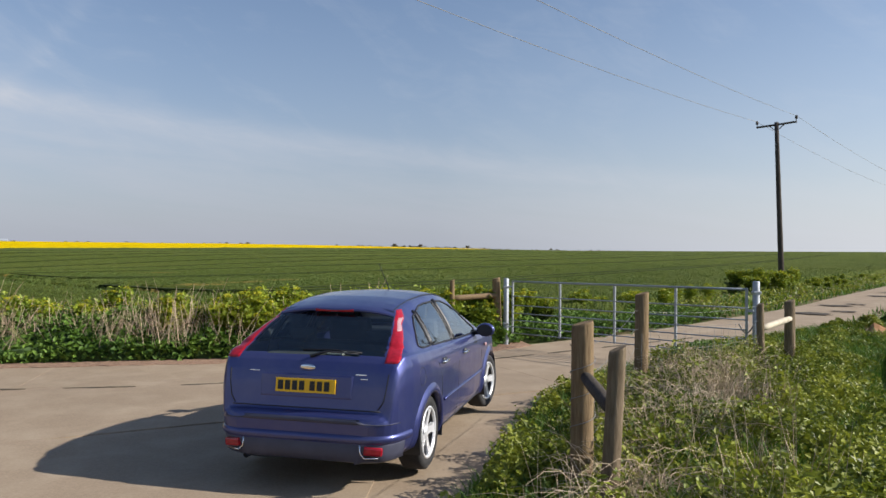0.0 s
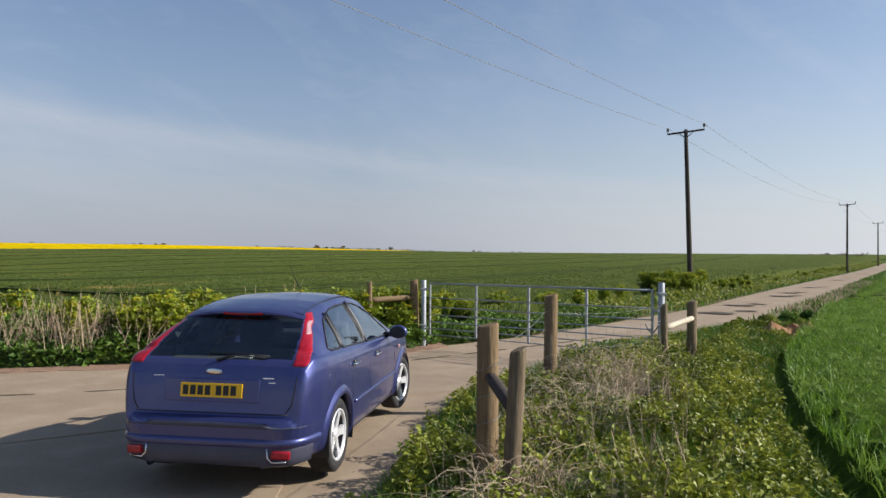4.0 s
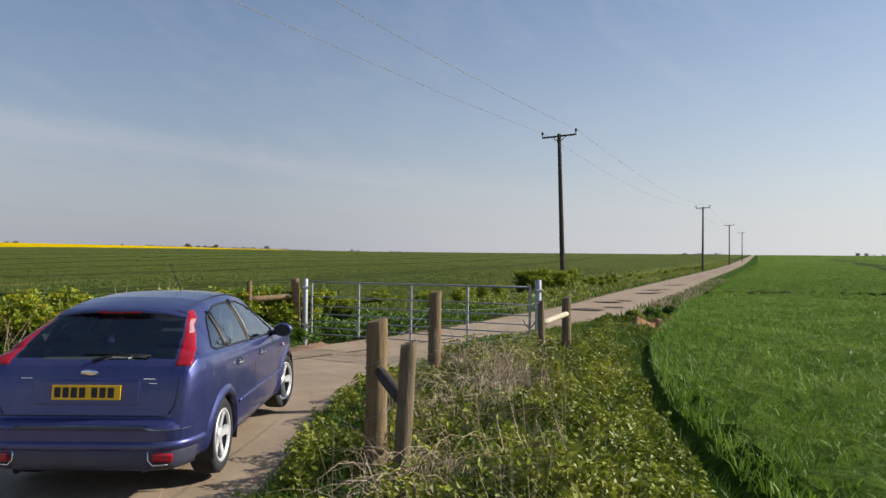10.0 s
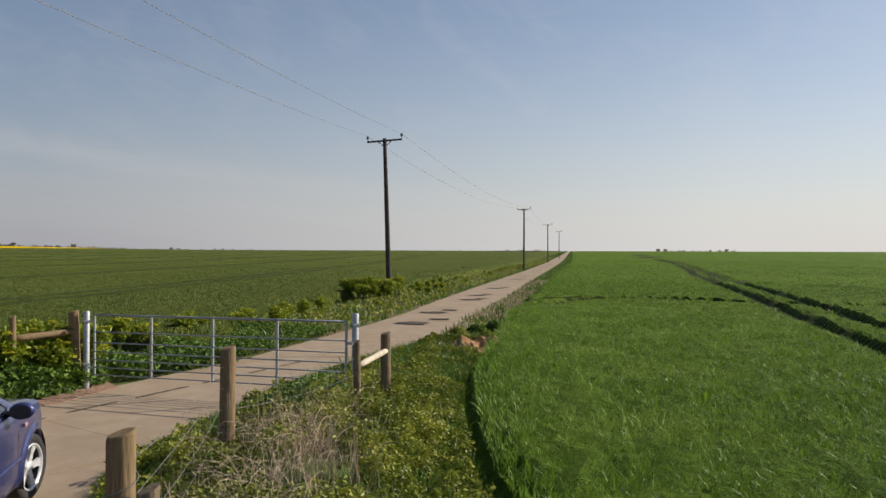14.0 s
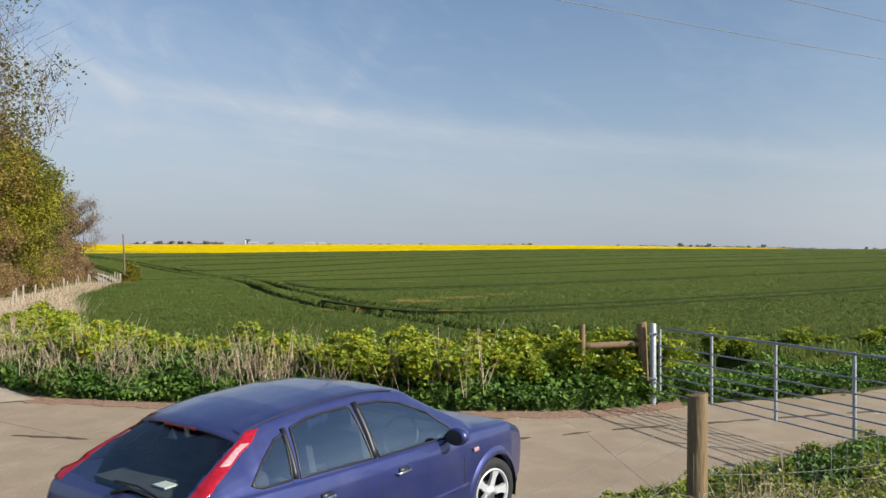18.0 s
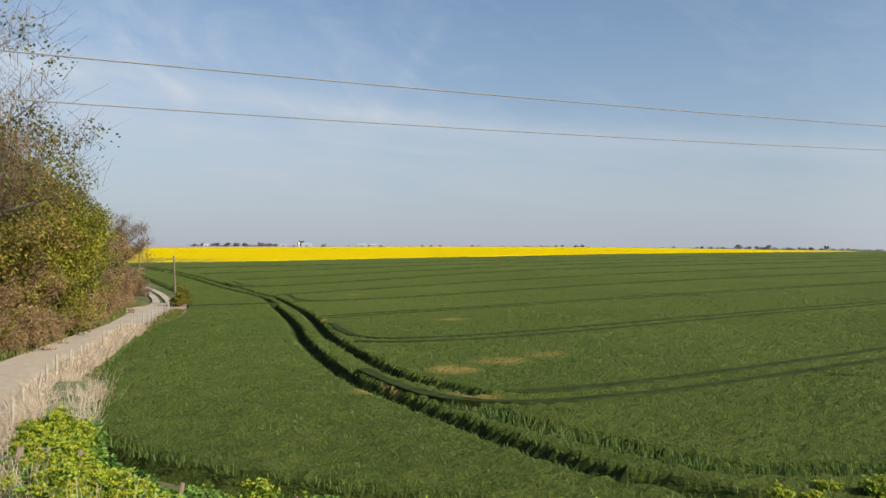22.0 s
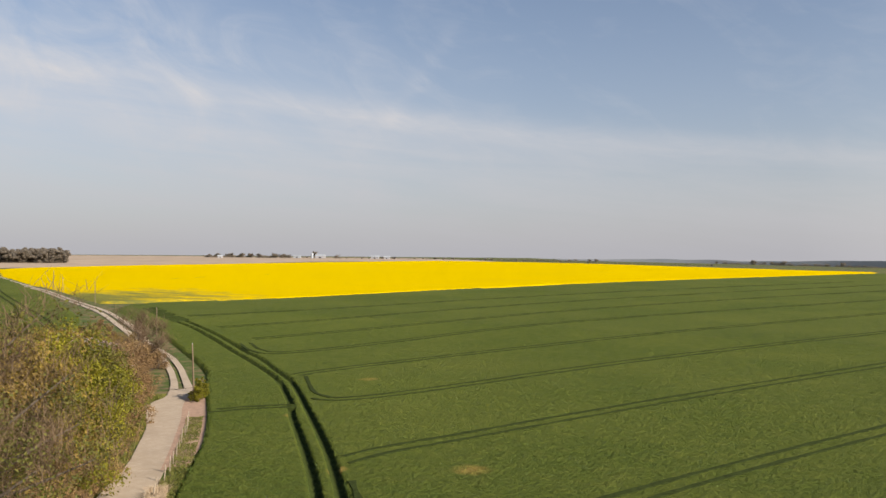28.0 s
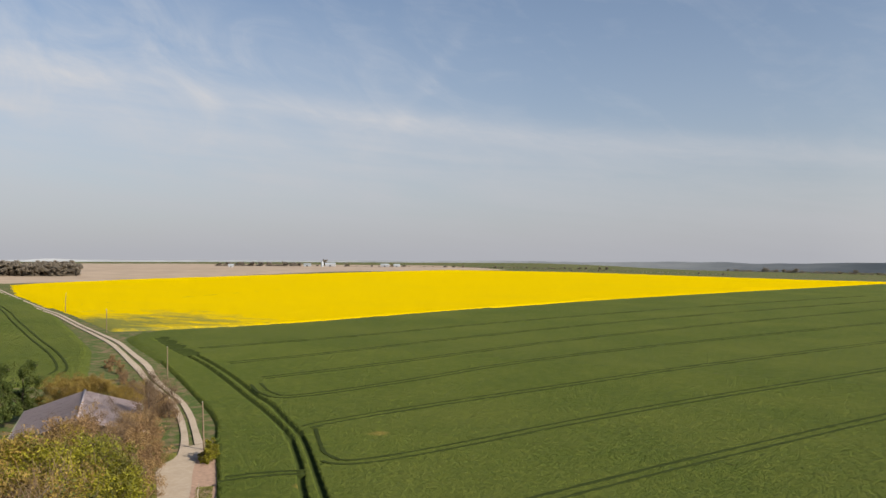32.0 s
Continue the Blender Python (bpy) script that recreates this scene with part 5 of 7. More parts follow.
    # wheels
    for wy, wx in WHEELS:
        for s in (1, -1):
            steer = -9 if wy > 2 else 0
            wheel = part("wheel", turned([(0.20, -0.10), (0.285, -0.105), (0.312, -0.085), (0.317, -0.04), (0.317, 0.04), (0.312, 0.085), (0.285, 0.105), (0.222, 0.095), (0.216, 0.07)],
                                         Matrix.Identity(4), 48), MAT_TYRE, car)
            wheel.matrix_basis = pose(s * wx, wy, 0.317, 0, 0, steer) @ pose(0, 0, 0, 0, 90 * s, 0)
            part("rim", turned([(0.222, 0.094), (0.214, 0.098), (0.204, 0.085), (0.197, 0.045), (0.19, -0.05), (0.03, -0.06)], Matrix.Identity(4), 40), MAT_TRIM, wheel)
            part("rim_edge", turned([(0.224, 0.096), (0.220, 0.104), (0.205, 0.10), (0.198, 0.08)], Matrix.Identity(4), 40), MAT_ALLOY, wheel)
            part("hub", turned([(0.001, 0.088), (0.03, 0.087), (0.058, 0.078), (0.068, 0.05)], Matrix.Identity(4), 24), MAT_ALLOY, wheel)
            for k in range(5):
                bm = bmesh.new()
                for r0, r1, z0, z1, h0, h1 in ((0.045, 0.135, 0.076, 0.082, 0.034, 0.029), (0.135, 0.207, 0.082, 0.092, 0.029, 0.046)):
                    q = [(r0, -h0, z0), (r1, -h1, z1), (r1, h1, z1), (r0, h0, z0)]
                    up_ = [bm.verts.new(v) for v in q]
                    dn = [bm.verts.new((a, b * 1.1, c - 0.03)) for a, b, c in q]
                    bm.faces.new(up_)
                    for i in range(4):
                        bm.faces.new((up_[i], dn[i], dn[(i + 1) % 4], up_[(i + 1) % 4]))
                bmesh.ops.transform(bm, matrix=Matrix.Rotation(2 * math.pi * k / 5 + 0.3, 4, "Z"), verts=bm.verts[:])
                part("spoke", bm, MAT_ALLOY, wheel)
            # arch lip and liner
            flare = bmesh.new()
            rows = []
            for r, out in ((0.350, -0.03), (0.352, 0.014), (0.362, 0.024), (0.385, 0.024), (0.41, 0.012), (0.43, 0.0)):
                rows.append([flare.verts.new(on_side(wy + r * math.cos(a), 0.315 + r * math.sin(a), out, s)) for a in np.linspace(-0.2, math.pi + 0.2, 34)])
            for a, b in zip(rows[:-1], rows[1:]):
                for k in range(33):
                    flare.faces.new((a[k], a[k + 1], b[k + 1], b[k])).smooth = True
            part("wheel_arch", flare, MAT_PAINT, car)
            lin = bmesh.new()
            for a0, a1 in zip(np.linspace(-0.3, math.pi + 0.3, 21)[:-1], np.linspace(-0.3, math.pi + 0.3, 21)[1:]):
                lin.faces.new([lin.verts.new((s * xx, wy + 0.365 * math.cos(a), 0.315 + 0.365 * math.sin(a))) for xx, a in ((0.86, a0), (0.86, a1), (0.50, a1), (0.50, a0))])
            part("arch_liner", lin, MAT_TRIM, car)
    # doors: seams, handles, rub strips, fuel flap, mirrors, side repeater
    for s in (1, -1):
        part("door_seam", tube_bm([on_side(y, z, -0.001, s) for y, z in ((1.83, 1.0), (1.83, 0.8), (1.82, 0.55), (1.80, 0.32), (1.79, 0.27))], 0.005, 4), MAT_TRIM, car)
        part("door_seam", tube_bm([on_side(y, z, -0.001, s) for y, z in ((1.0, 1.03), (1.06, 0.88), (1.16, 0.74), (1.18, 0.6), (1.13, 0.45), (1.16, 0.30))], 0.005, 4), MAT_TRIM, car)
        part("door_seam", tube_bm([on_side(y, z, -0.001, s) for y, z in ((2.86, 0.96), (2.93, 0.75), (2.94, 0.5), (2.92, 0.28))], 0.005, 4), MAT_TRIM, car)
        part("sill_seam", tube_bm([on_side(y, 0.265, 0.0, s) for y in np.linspace(1.2, 3.0, 12)], 0.008, 4), MAT_TRIM, car)
        part("rub_strip", tube_bm([on_side(y, 0.52, 0.006, s) for y in np.linspace(1.24, 3.0, 14)], 0.014, 6), MAT_PAINT, car)
        for y, z in ((1.18, 0.875), (2.02, 0.85)):
            part("door_handle", tube_bm([on_side(y - 0.02, z, 0.0, s), on_side(y, z, 0.028, s), on_side(y + 0.13, z, 0.028, s), on_side(y + 0.155, z, 0.0, s)], 0.013, 6), MAT_CHROME, car, "bright door handle")
            part("handle_cup", tube_bm([on_side(y + 0.02, z + 0.004, -0.012, s), on_side(y + 0.13, z + 0.004, -0.012, s)], 0.03, 8), MAT_TRIM, car)
        arm = part("door_mirror", turned([(0.001, -0.07), (0.05, -0.065), (0.082, -0.03), (0.09, 0.02), (0.08, 0.055), (0.001, 0.06)], pose(s * 0.955, 2.70, 1.01, 90, 0, 0) @ Matrix.Diagonal((1.15, 0.85, 1, 1)), 20), MAT_PAINT, car)
        part("mirror_glass", turned([(0.001, 0.0), (0.078, 0.0)], pose(s * 0.955, 2.632, 1.01, 90, 0, 0) @ Matrix.Diagonal((1.1, 0.8, 1, 1)), 20), MAT_TRIM, arm)
        part("mirror_stalk", tube_bm([on_side(2.78, 0.965, -0.02, s), (s * 0.95, 2.72, 0.985)], 0.03, 6), MAT_TRIM, arm)
        part("side_repeater", box_bm((s * 0.868, 3.10, 0.80), (0.02, 0.075, 0.035), 0.008), MAT_CLEARLENS, car)
        part("roof_channel", tube_bm([(s * 0.505, y, float(np.interp(y, TOP_Y, TOP_Z)) - 0.036) for y in np.linspace(0.7, 2.35, 16)], 0.006, 5), MAT_TRIM, car)
    part("fuel_flap", tube_bm([on_side(0.56 + 0.075 * math.cos(a), 0.84 + 0.075 * math.sin(a), -0.002, 1) for a in np.linspace(0, 2 * math.pi, 22)[:-1]], 0.004, 4, True), MAT_TRIM, car)
    part("aerial", tube_bm([(0, 2.18, 1.47), (0, 2.02, 1.60), (0, 1.84, 1.75)], [0.006, 0.004, 0.003], 5), MAT_TRIM, car)
    # cabin
    part("cabin_floor", box_bm((0, 1.9, 0.45), (1.4, 2.9, 0.1), 0.02), MAT_SEAT, car)
    part("parcel_shelf", box_bm((0, 0.62, 0.985), (1.12, 0.50, 0.03), 0.01), MAT_SEAT, car)
    part("dashboard", box_bm((0, 2.98, 0.86), (1.36, 0.4, 0.22), 0.06), MAT_TRIM, car)
    part("steering_wheel", tube_bm([(0.36 + 0.18 * math.cos(a), 2.66 + 0.07 * math.sin(a), 0.93 + 0.165 * math.sin(a)) for a in np.linspace(0, 2 * math.pi, 25)[:-1]], 0.016, 6, True), MAT_TRIM, car)
    part("rear_seat", box_bm((0, 0.92, 0.83), (1.25, 0.16, 0.50), 0.05, (12, 0, 0)), MAT_SEAT, car)
    part("rear_seat_cushion", box_bm((0, 1.25, 0.58), (1.25, 0.5, 0.16), 0.05), MAT_SEAT, car)
    for x in (-0.36, 0.36):
        part("front_seat", box_bm((x, 2.02, 0.88), (0.46, 0.15, 0.62), 0.06, (14, 0, 0)), MAT_SEAT, car)
        part("headrest", box_bm((x, 1.93, 1.27), (0.26, 0.10, 0.17), 0.045, (10, 0, 0)), MAT_SEAT, car)
        part("rear_headrest", box_bm((x, 0.83, 1.13), (0.24, 0.08, 0.12), 0.035, (10, 0, 0)), MAT_SEAT, car)
    part("window_card", box_bm((0.10, 0.50, 1.014), (0.14, 0.10, 0.012), 0.003), MAT_WHITE_PAPER, car, "white card on the parcel shelf")
    return car


car = build_car()
car.matrix_basis = pose(-1.12, 5.98, 0.0, 0.5, 0, -14.6)


# ---- plants ----
rng = np.random.default_rng(7)
MAT_NETTLE = leaf_material("nettle_leaves", (0.030, 0.080, 0.011), (0.130, 0.240, 0.030), (0.230, 0.350, 0.045), 0.62, 0.22, 1.2)
MAT_COVER = leaf_material("verge_leaves", (0.060, 0.090, 0.011), (0.310, 0.355, 0.036), (0.540, 0.545, 0.075), 0.5, 0.28, 1.3)
MAT_LIME = leaf_material("alexanders_leaves", (0.130, 0.195, 0.016), (0.300, 0.375, 0.028), (0.400, 0.440, 0.034), 0.5, 0.28, 1.5)
MAT_FLOWER = leaf_material("yellow_green_umbels", (0.42, 0.42, 0.02), (0.66, 0.60, 0.03), (0.72, 0.64, 0.04), 0.6, 0.25, 2.0)
MAT_OLIVE_WEED = leaf_material("olive_weeds", (0.080, 0.100, 0.016), (0.215, 0.230, 0.040), (0.330, 0.300, 0.090), 0.6, 0.25, 0.7)
MAT_STEM = plain("green_stems", (0.12, 0.17, 0.04), 0.7, vary=0.3)
MAT_STRAW = leaf_material("bleached_dead_stems", (0.34, 0.24, 0.15), (0.68, 0.53, 0.37), (0.78, 0.64, 0.47), 0.8, 0.10, 3.0)
MAT_GRASS = leaf_material("verge_grass", (0.050, 0.120, 0.012), (0.110, 0.220, 0.022), (0.180, 0.270, 0.035), 0.55, 0.25, 0.8)
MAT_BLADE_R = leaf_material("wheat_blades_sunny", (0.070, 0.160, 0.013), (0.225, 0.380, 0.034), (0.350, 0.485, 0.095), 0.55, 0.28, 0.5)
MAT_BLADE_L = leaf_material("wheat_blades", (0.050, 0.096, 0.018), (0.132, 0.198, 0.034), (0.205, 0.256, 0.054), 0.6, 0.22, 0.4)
# dark green that paints the shade behind outer leaves
MAT_SHADE_CORE = plain("undergrowth_painted_shade", (0.045, 0.080, 0.018), 0.95, vary=0.4, scale=3)
MAT_LITTER = Mat("leaf_litter", 0.95, spec=0.1)
MAT_LITTER.color(MAT_LITTER.mix(MAT_LITTER.ramp(MAT_LITTER.noise(22, 8, 0.75), 0.3, 0.7), (0.17, 0.10, 0.066), (0.42, 0.285, 0.205)))
MAT_LITTER.bump(MAT_LITTER.noise(30, 6), 0.8, 0.03)
MAT_LITTER = MAT_LITTER.m


def leaf_cards(points, size, up=0.35, long=1.5, spread=0.35):
    """Small folded leaves at places; each has six corners' worth of shape: two triangles along a midrib."""
    n = len(points)
    nrm = rng.normal(size=(n, 3))
    nrm[:, 2] = np.abs(nrm[:, 2]) + up
    nrm /= np.linalg.norm(nrm, axis=1)[:, None]
    t = np.cross(nrm, rng.normal(size=(n, 3)))
    t /= np.linalg.norm(t, axis=1)[:, None] + 1e-9
    b = np.cross(nrm, t)
    s = size * (1 + spread * rng.uniform(-1, 1, n))[:, None]
    fold = nrm * s * 0.22
    v = np.stack([points - t * s * long * 0.5, points - b * s * 0.5 + fold, points + t * s * long * 0.5, points + b * s * 0.5 + fold], 1)
    f = np.arange(n)[:, None, None] * 4 + np.array([[0, 1, 2], [0, 2, 3]])[None]
    return v.reshape(-1, 3), f.reshape(-1, 3)


def blades(points, tall, wide, lean, bend=0.5):
    """Grass blades: tapering, bent over at the tip."""
    n = len(points)
    a = rng.uniform(0, 2 * math.pi, n)
    side = np.stack([np.cos(a), np.sin(a), np.zeros(n)], 1)
    d = rng.uniform(0, 2 * math.pi, n)
    h = tall * rng.uniform(0.7, 1.15, n)
    off = np.stack([np.cos(d), np.sin(d), np.zeros(n)], 1) * (h * lean * rng.uniform(0.2, 1.3, n))[:, None]
    up = np.zeros((n, 3))
    up[:, 2] = h
    w = (wide * rng.uniform(0.7, 1.3, n))[:, None]
    mid = points + up * 0.6 + off * 0.35
    tip = points + up * (1 - 0.12 * bend) + off
    v = np.stack([points - side * w * 0.5, points + side * w * 0.5, mid - side * w * 0.4, mid + side * w * 0.4, tip], 1)
    f = np.arange(n)[:, None, None] * 5 + np.array([[0, 1, 3], [0, 3, 2], [2, 3, 4]])[None]
    return v.reshape(-1, 3), f.reshape(-1, 3)


def stalks(points, tall, thick, lean):
    """Dry stalks: thin three-sided spikes, leaning all ways."""
    n = len(points)
    d = rng.uniform(0, 2 * math.pi, n)
    h = tall * rng.uniform(0.5, 1.15, n)
    k = h * lean * rng.uniform(0.0, 1.0, n)
    tip = points + np.stack([np.cos(d) * k, np.sin(d) * k, h], 1)
    r = thick * rng.uniform(0.6, 1.3, n)
    vs = []
    for q in range(3):
        o = np.stack([np.cos(d + q * 2.094) * r, np.sin(d + q * 2.094) * r, np.zeros(n)], 1)
        vs.append(points + o)
    for q in range(3):
        o = np.stack([np.cos(d + q * 2.094) * r, np.sin(d + q * 2.094) * r, np.zeros(n)], 1)
        vs.append(tip + o * 0.45)
    v = np.stack(vs, 1)
    f = []
    for q in range(3):
        p = (q + 1) % 3
        f += [[q, p, 3 + p], [q, 3 + p, 3 + q]]
    f = np.arange(n)[:, None, None] * 6 + np.array(f)[None]
    return v.reshape(-1, 3), f.reshape(-1, 3)


def stuff(name, vf, material, label, category):
    return tagged(new(name, fill_mesh(name, vf[0], vf[1], material)), label, category, kind="stuff")


def along(line, n, near, far, lo=0.0, hi=1.0):
    """Random places in a band beside a line: from near to far metres to its left."""
    seg = np.hypot(*np.diff(line, axis=0).T)
    s = np.concatenate([[0], np.cumsum(seg)])
    q = rng.uniform(lo, hi, n) * s[-1]
    x, y = np.interp(q, s, line[:, 0]), np.interp(q, s, line[:, 1])
    e = 0.25
    tx, ty = np.interp(q + e, s, line[:, 0]) - np.interp(q - e, s, line[:, 0]), np.interp(q + e, s, line[:, 1]) - np.interp(q - e, s, line[:, 1])
    m = np.hypot(tx, ty) + 1e-9
    k = rng.uniform(near, far, n)
    return x - ty / m * k, y + tx / m * k, k, q


# -- the hedge bank: litter, nettles, alexanders in flower, dead stalks
HB = np.vstack([curve_through([(-22.5, 21.8), (-17.6, 17.6), (-13.2, 13.8), (-8.8, 12.25)])[:-1], curve_through([(-8.8, 12.25), (-5.1, 13.0), (-1.9, 13.75), (0.5, 14.75), (1.75, 16.0)])])
hb_even = even(HB, 0.25)
litter = ribbon("leaf_litter", hb_even + np.array([-0.15, 0.75]), hb_even + np.array([0.12, -0.40]) + np.random.uniform(-0.07, 0.07, hb_even.shape), MAT_LITTER, 0.014, 0.05)
tagged(new("leaf_litter", litter), "brown leaf litter and dirt along the hedge foot", "litter", kind="stuff")


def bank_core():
    """A filler sheet inside the hedge bank, coloured dark for the shade among the stems."""
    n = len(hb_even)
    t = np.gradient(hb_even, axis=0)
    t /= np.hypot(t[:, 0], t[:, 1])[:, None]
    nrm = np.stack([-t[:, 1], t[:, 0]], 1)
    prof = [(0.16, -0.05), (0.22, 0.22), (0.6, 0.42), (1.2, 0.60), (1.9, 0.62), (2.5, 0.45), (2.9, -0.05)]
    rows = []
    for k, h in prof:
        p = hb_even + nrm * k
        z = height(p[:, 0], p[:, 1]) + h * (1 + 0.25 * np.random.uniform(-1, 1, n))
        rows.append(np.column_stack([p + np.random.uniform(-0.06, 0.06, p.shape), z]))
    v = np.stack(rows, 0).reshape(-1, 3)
    return fill_mesh("hedge_shade_core", v, grid_faces(len(prof), n), MAT_SHADE_CORE, False)


tagged(new("hedge_shade_core", bank_core()), "dark green sheet inside the hedge bank, painted as the shade among its stems", "undergrowth", kind="stuff")
x, y, k, q = along(HB, 88000, 0.02, 2.9)
lump = np.array([noise.noise(Vector((a * 1.3, b * 1.3, 0))) for a, b in zip(x, y)])
top = 0.26 + 0.52 * np.clip(k / 0.8, 0, 1) + 0.22 * lump
top *= np.interp(q, [0, 8, 12], [0.45, 0.6, 1.0])
z = height(x, y) + top * np.sqrt(rng.uniform(0.02, 1, len(x)))
fr = rng.uniform(0, 1, len(x)) < 0.45
z = np.where(fr & (k < 0.9), height(x, y) + rng.uniform(0.03, 1, len(x)) * top, z)
stuff("nettle_bank", leaf_cards(np.stack([x, y, z], 1), 0.074, 0.5, 1.5), MAT_NETTLE, "dense dark green nettles along the foot of the hedge", "nettles")


def alexanders(seed, tall):
    """One bushy umbellifer: stems, lime leaves and flat yellow-green flower heads."""
    global rng
    rng = np.random.default_rng(seed)
    plant = tagged(empty("alexanders_plant"), "bushy lime-green wild plant with yellow-green flower heads", "wild plant", "flowering plants along the hedge")
    stems = bmesh.new()
    heads, leaves = [], []
    for i in range(9):
        a = rng.uniform(0, 2 * math.pi)
        r = rng.uniform(0.08, 0.36)
        h = tall * rng.uniform(0.72, 1.05)
        tip = Vector((r * math.cos(a), r * math.sin(a), h))
        mid = Vector((r * 0.35 * math.cos(a), r * 0.35 * math.sin(a), h * 0.5))
        tube(stems, [(0.02 * math.cos(a), 0.02 * math.sin(a), 0), mid, tip], [0.012, 0.010, 0.006], 5)
        heads.append(tip)
        for f in (0.45, 0.6, 0.72, 0.82, 0.9):
            c = np.array(mid.lerp(tip, f))
            leaves.append(c + rng.normal(scale=(0.11, 0.11, 0.07), size=(22, 3)))
        for _ in range(2):
            b = tip + Vector((rng.uniform(-0.13, 0.13), rng.uniform(-0.13, 0.13), rng.uniform(-0.16, 0.02)))
            tube(stems, [mid.lerp(tip, 0.6), b], 0.004, 4)
            heads.append(b)
    part("stalk", stems, MAT_STEM, plant)
    v, f = leaf_cards(np.concatenate(leaves), 0.070, 0.5, 1.5)
    part("foliage", fill_mesh("foliage", v, f, MAT_LIME), MAT_LIME, plant)
    hv, hf = [], []
    for hd in heads:
        n = 40
        u = rng.normal(size=(n, 3))
        u /= np.linalg.norm(u, axis=1)[:, None]
        u[:, 2] = np.abs(u[:, 2]) * 0.6
        v, f = leaf_cards(np.array(hd) + u * rng.uniform(0.05, 0.09), 0.032, 0.8, 1.0)
        hv.append(v)
        hf.append(f + 4 * n * len(hf))
    part("blossom", fill_mesh("blossom", np.concatenate(hv), np.concatenate(hf), MAT_FLOWER), MAT_FLOWER, plant)["kind"] = "stuff"
    rng = np.random.default_rng(seed + 50)
    return plant


kinds = [alexanders(100 + i, t) for i, t in enumerate((1.15, 1.0, 0.9, 1.25))]
spots = []
hx, hy, _, _ = along(HB, 150, 0.75, 2.3, 0.27, 0.985)
for x_, y_ in zip(hx, hy):
    spots.append((x_, y_, rng.uniform(0.78, 1.02)))
extra_x, extra_y, _, _ = along(HB, 30, 0.35, 1.3, 0.78, 1.0)
spots += [(a, b, rng.uniform(0.75, 1.05)) for a, b in zip(extra_x, extra_y)]
vx, vy, _, _ = along(LANE_L[:38], 110, 0.6, 3.4, 0.0, 0.95)
spots += [(a, b, rng.uniform(0.3, 0.6)) for a, b in list(zip(vx, vy))[::2] if b > 30 and a / b > 0.41]
# the flowering bush round the foot of the pole
bush_x, bush_y = rng.uniform(14.4, 17.6, 34), rng.uniform(34.0, 37.6, 34)
clear = away(bush_x, bush_y, (LANE_L + LANE_R[:len(LANE_L)]) / 2) > 3.4
spots += [(a, b, rng.uniform(0.6, 1.15)) for a, b in zip(bush_x[clear], bush_y[clear])]
# bushes behind the gate
for a, b, s in ((6.9, 23.4, 0.75), (5.6, 23.0, 0.7), (6.2, 24.1, 0.8), (8.5, 25.9, 0.7), (7.7, 25.2, 0.75), (2.7, 20.3, 0.7), (3.1, 21.5, 0.7), (2.2, 19.6, 0.8), (3.9, 21.4, 0.8), (1.6, 18.3, 0.7), (4.7, 22.2, 0.7), (9.6, 27.2, 0.7), (0.6, 17.4, 0.8), (0.2, 16.6, 0.85), (0.9, 16.2, 0.75)):
    if away(np.array([a]), np.array([b]), LANE_L)[0] > 0.5:
        spots.append((a, b, s))
for i, (a, b, s) in enumerate(spots):
    m = pose(a, b, z_at(a, b) - 0.03, 0, 0, rng.uniform(0, 360)) @ Matrix.Scale(s, 4)
    if i < len(kinds):
        kinds[i].matrix_basis = m
    else:
        c = copy_thing(kinds[i % len(kinds)], m)
        c.matrix_basis = m


def dead_clump(seed, n, tall, lean, radius):
    global rng
    rng = np.random.default_rng(seed)
    clump = tagged(empty("dead_stalk_clump"), "clump of bleached dead stalks leaning among green weeds", "dead stalks", "dead stalks in the hedge and verge")
    a, r = rng.uniform(0, 2 * math.pi, n), radius * np.sqrt(rng.uniform(0, 1, n))
    p = np.stack([r * np.cos(a), r * np.sin(a), np.zeros(n)], 1)
    v, f = stalks(p, tall, 0.0058, lean)
    part("dry_stalk_mass", fill_mesh("dry_stalk_mass", v, f, MAT_STRAW), MAT_STRAW, clump)["kind"] = "stuff"
    c = np.stack([p[:, 0], p[:, 1], rng.uniform(0.1, tall * 0.5, n)], 1)
    v, f = blades(c[::2], 0.30, 0.010, 0.9)
    part("withered_foliage", fill_mesh("withered_foliage", v, f, MAT_STRAW), MAT_STRAW, clump)["kind"] = "stuff"
    return clump


clumps = [dead_clump(200, 24, 0.95, 0.7, 0.4), dead_clump(201, 26, 0.85, 0.9, 0.5), dead_clump(202, 40, 0.7, 1.1, 0.6)]
rng = np.random.default_rng(33)
cs = []
cx, cy, _, _ = along(HB, 64, 0.35, 1.1, 0.36, 0.86)
wx, wy, _, _ = along(HB, 46, 0.3, 2.6, 0.02, 0.30)
cx, cy = np.concatenate([cx, wx]), np.concatenate([cy, wy])
cs += [(a, b, 0.0, rng.uniform(0.75, 1.15)) for a, b in zip(cx, cy)]
for k in range(18):
    f = rng.uniform(0, 1) ** 1.3
    a, b = np.interp(f, [0, 0.4, 1], [1.35, 2.4, 4.0]) + rng.normal(0, 0.42), np.interp(f, [0, 0.4, 1], [4.0, 7.2, 10.4]) + rng.normal(0, 0.45)
    if away(np.array([a]), np.array([b]), VERGE_EDGE)[0] > 0.55:
        cs.append((a, b, 0.2, rng.uniform(0.45, 0.75)))
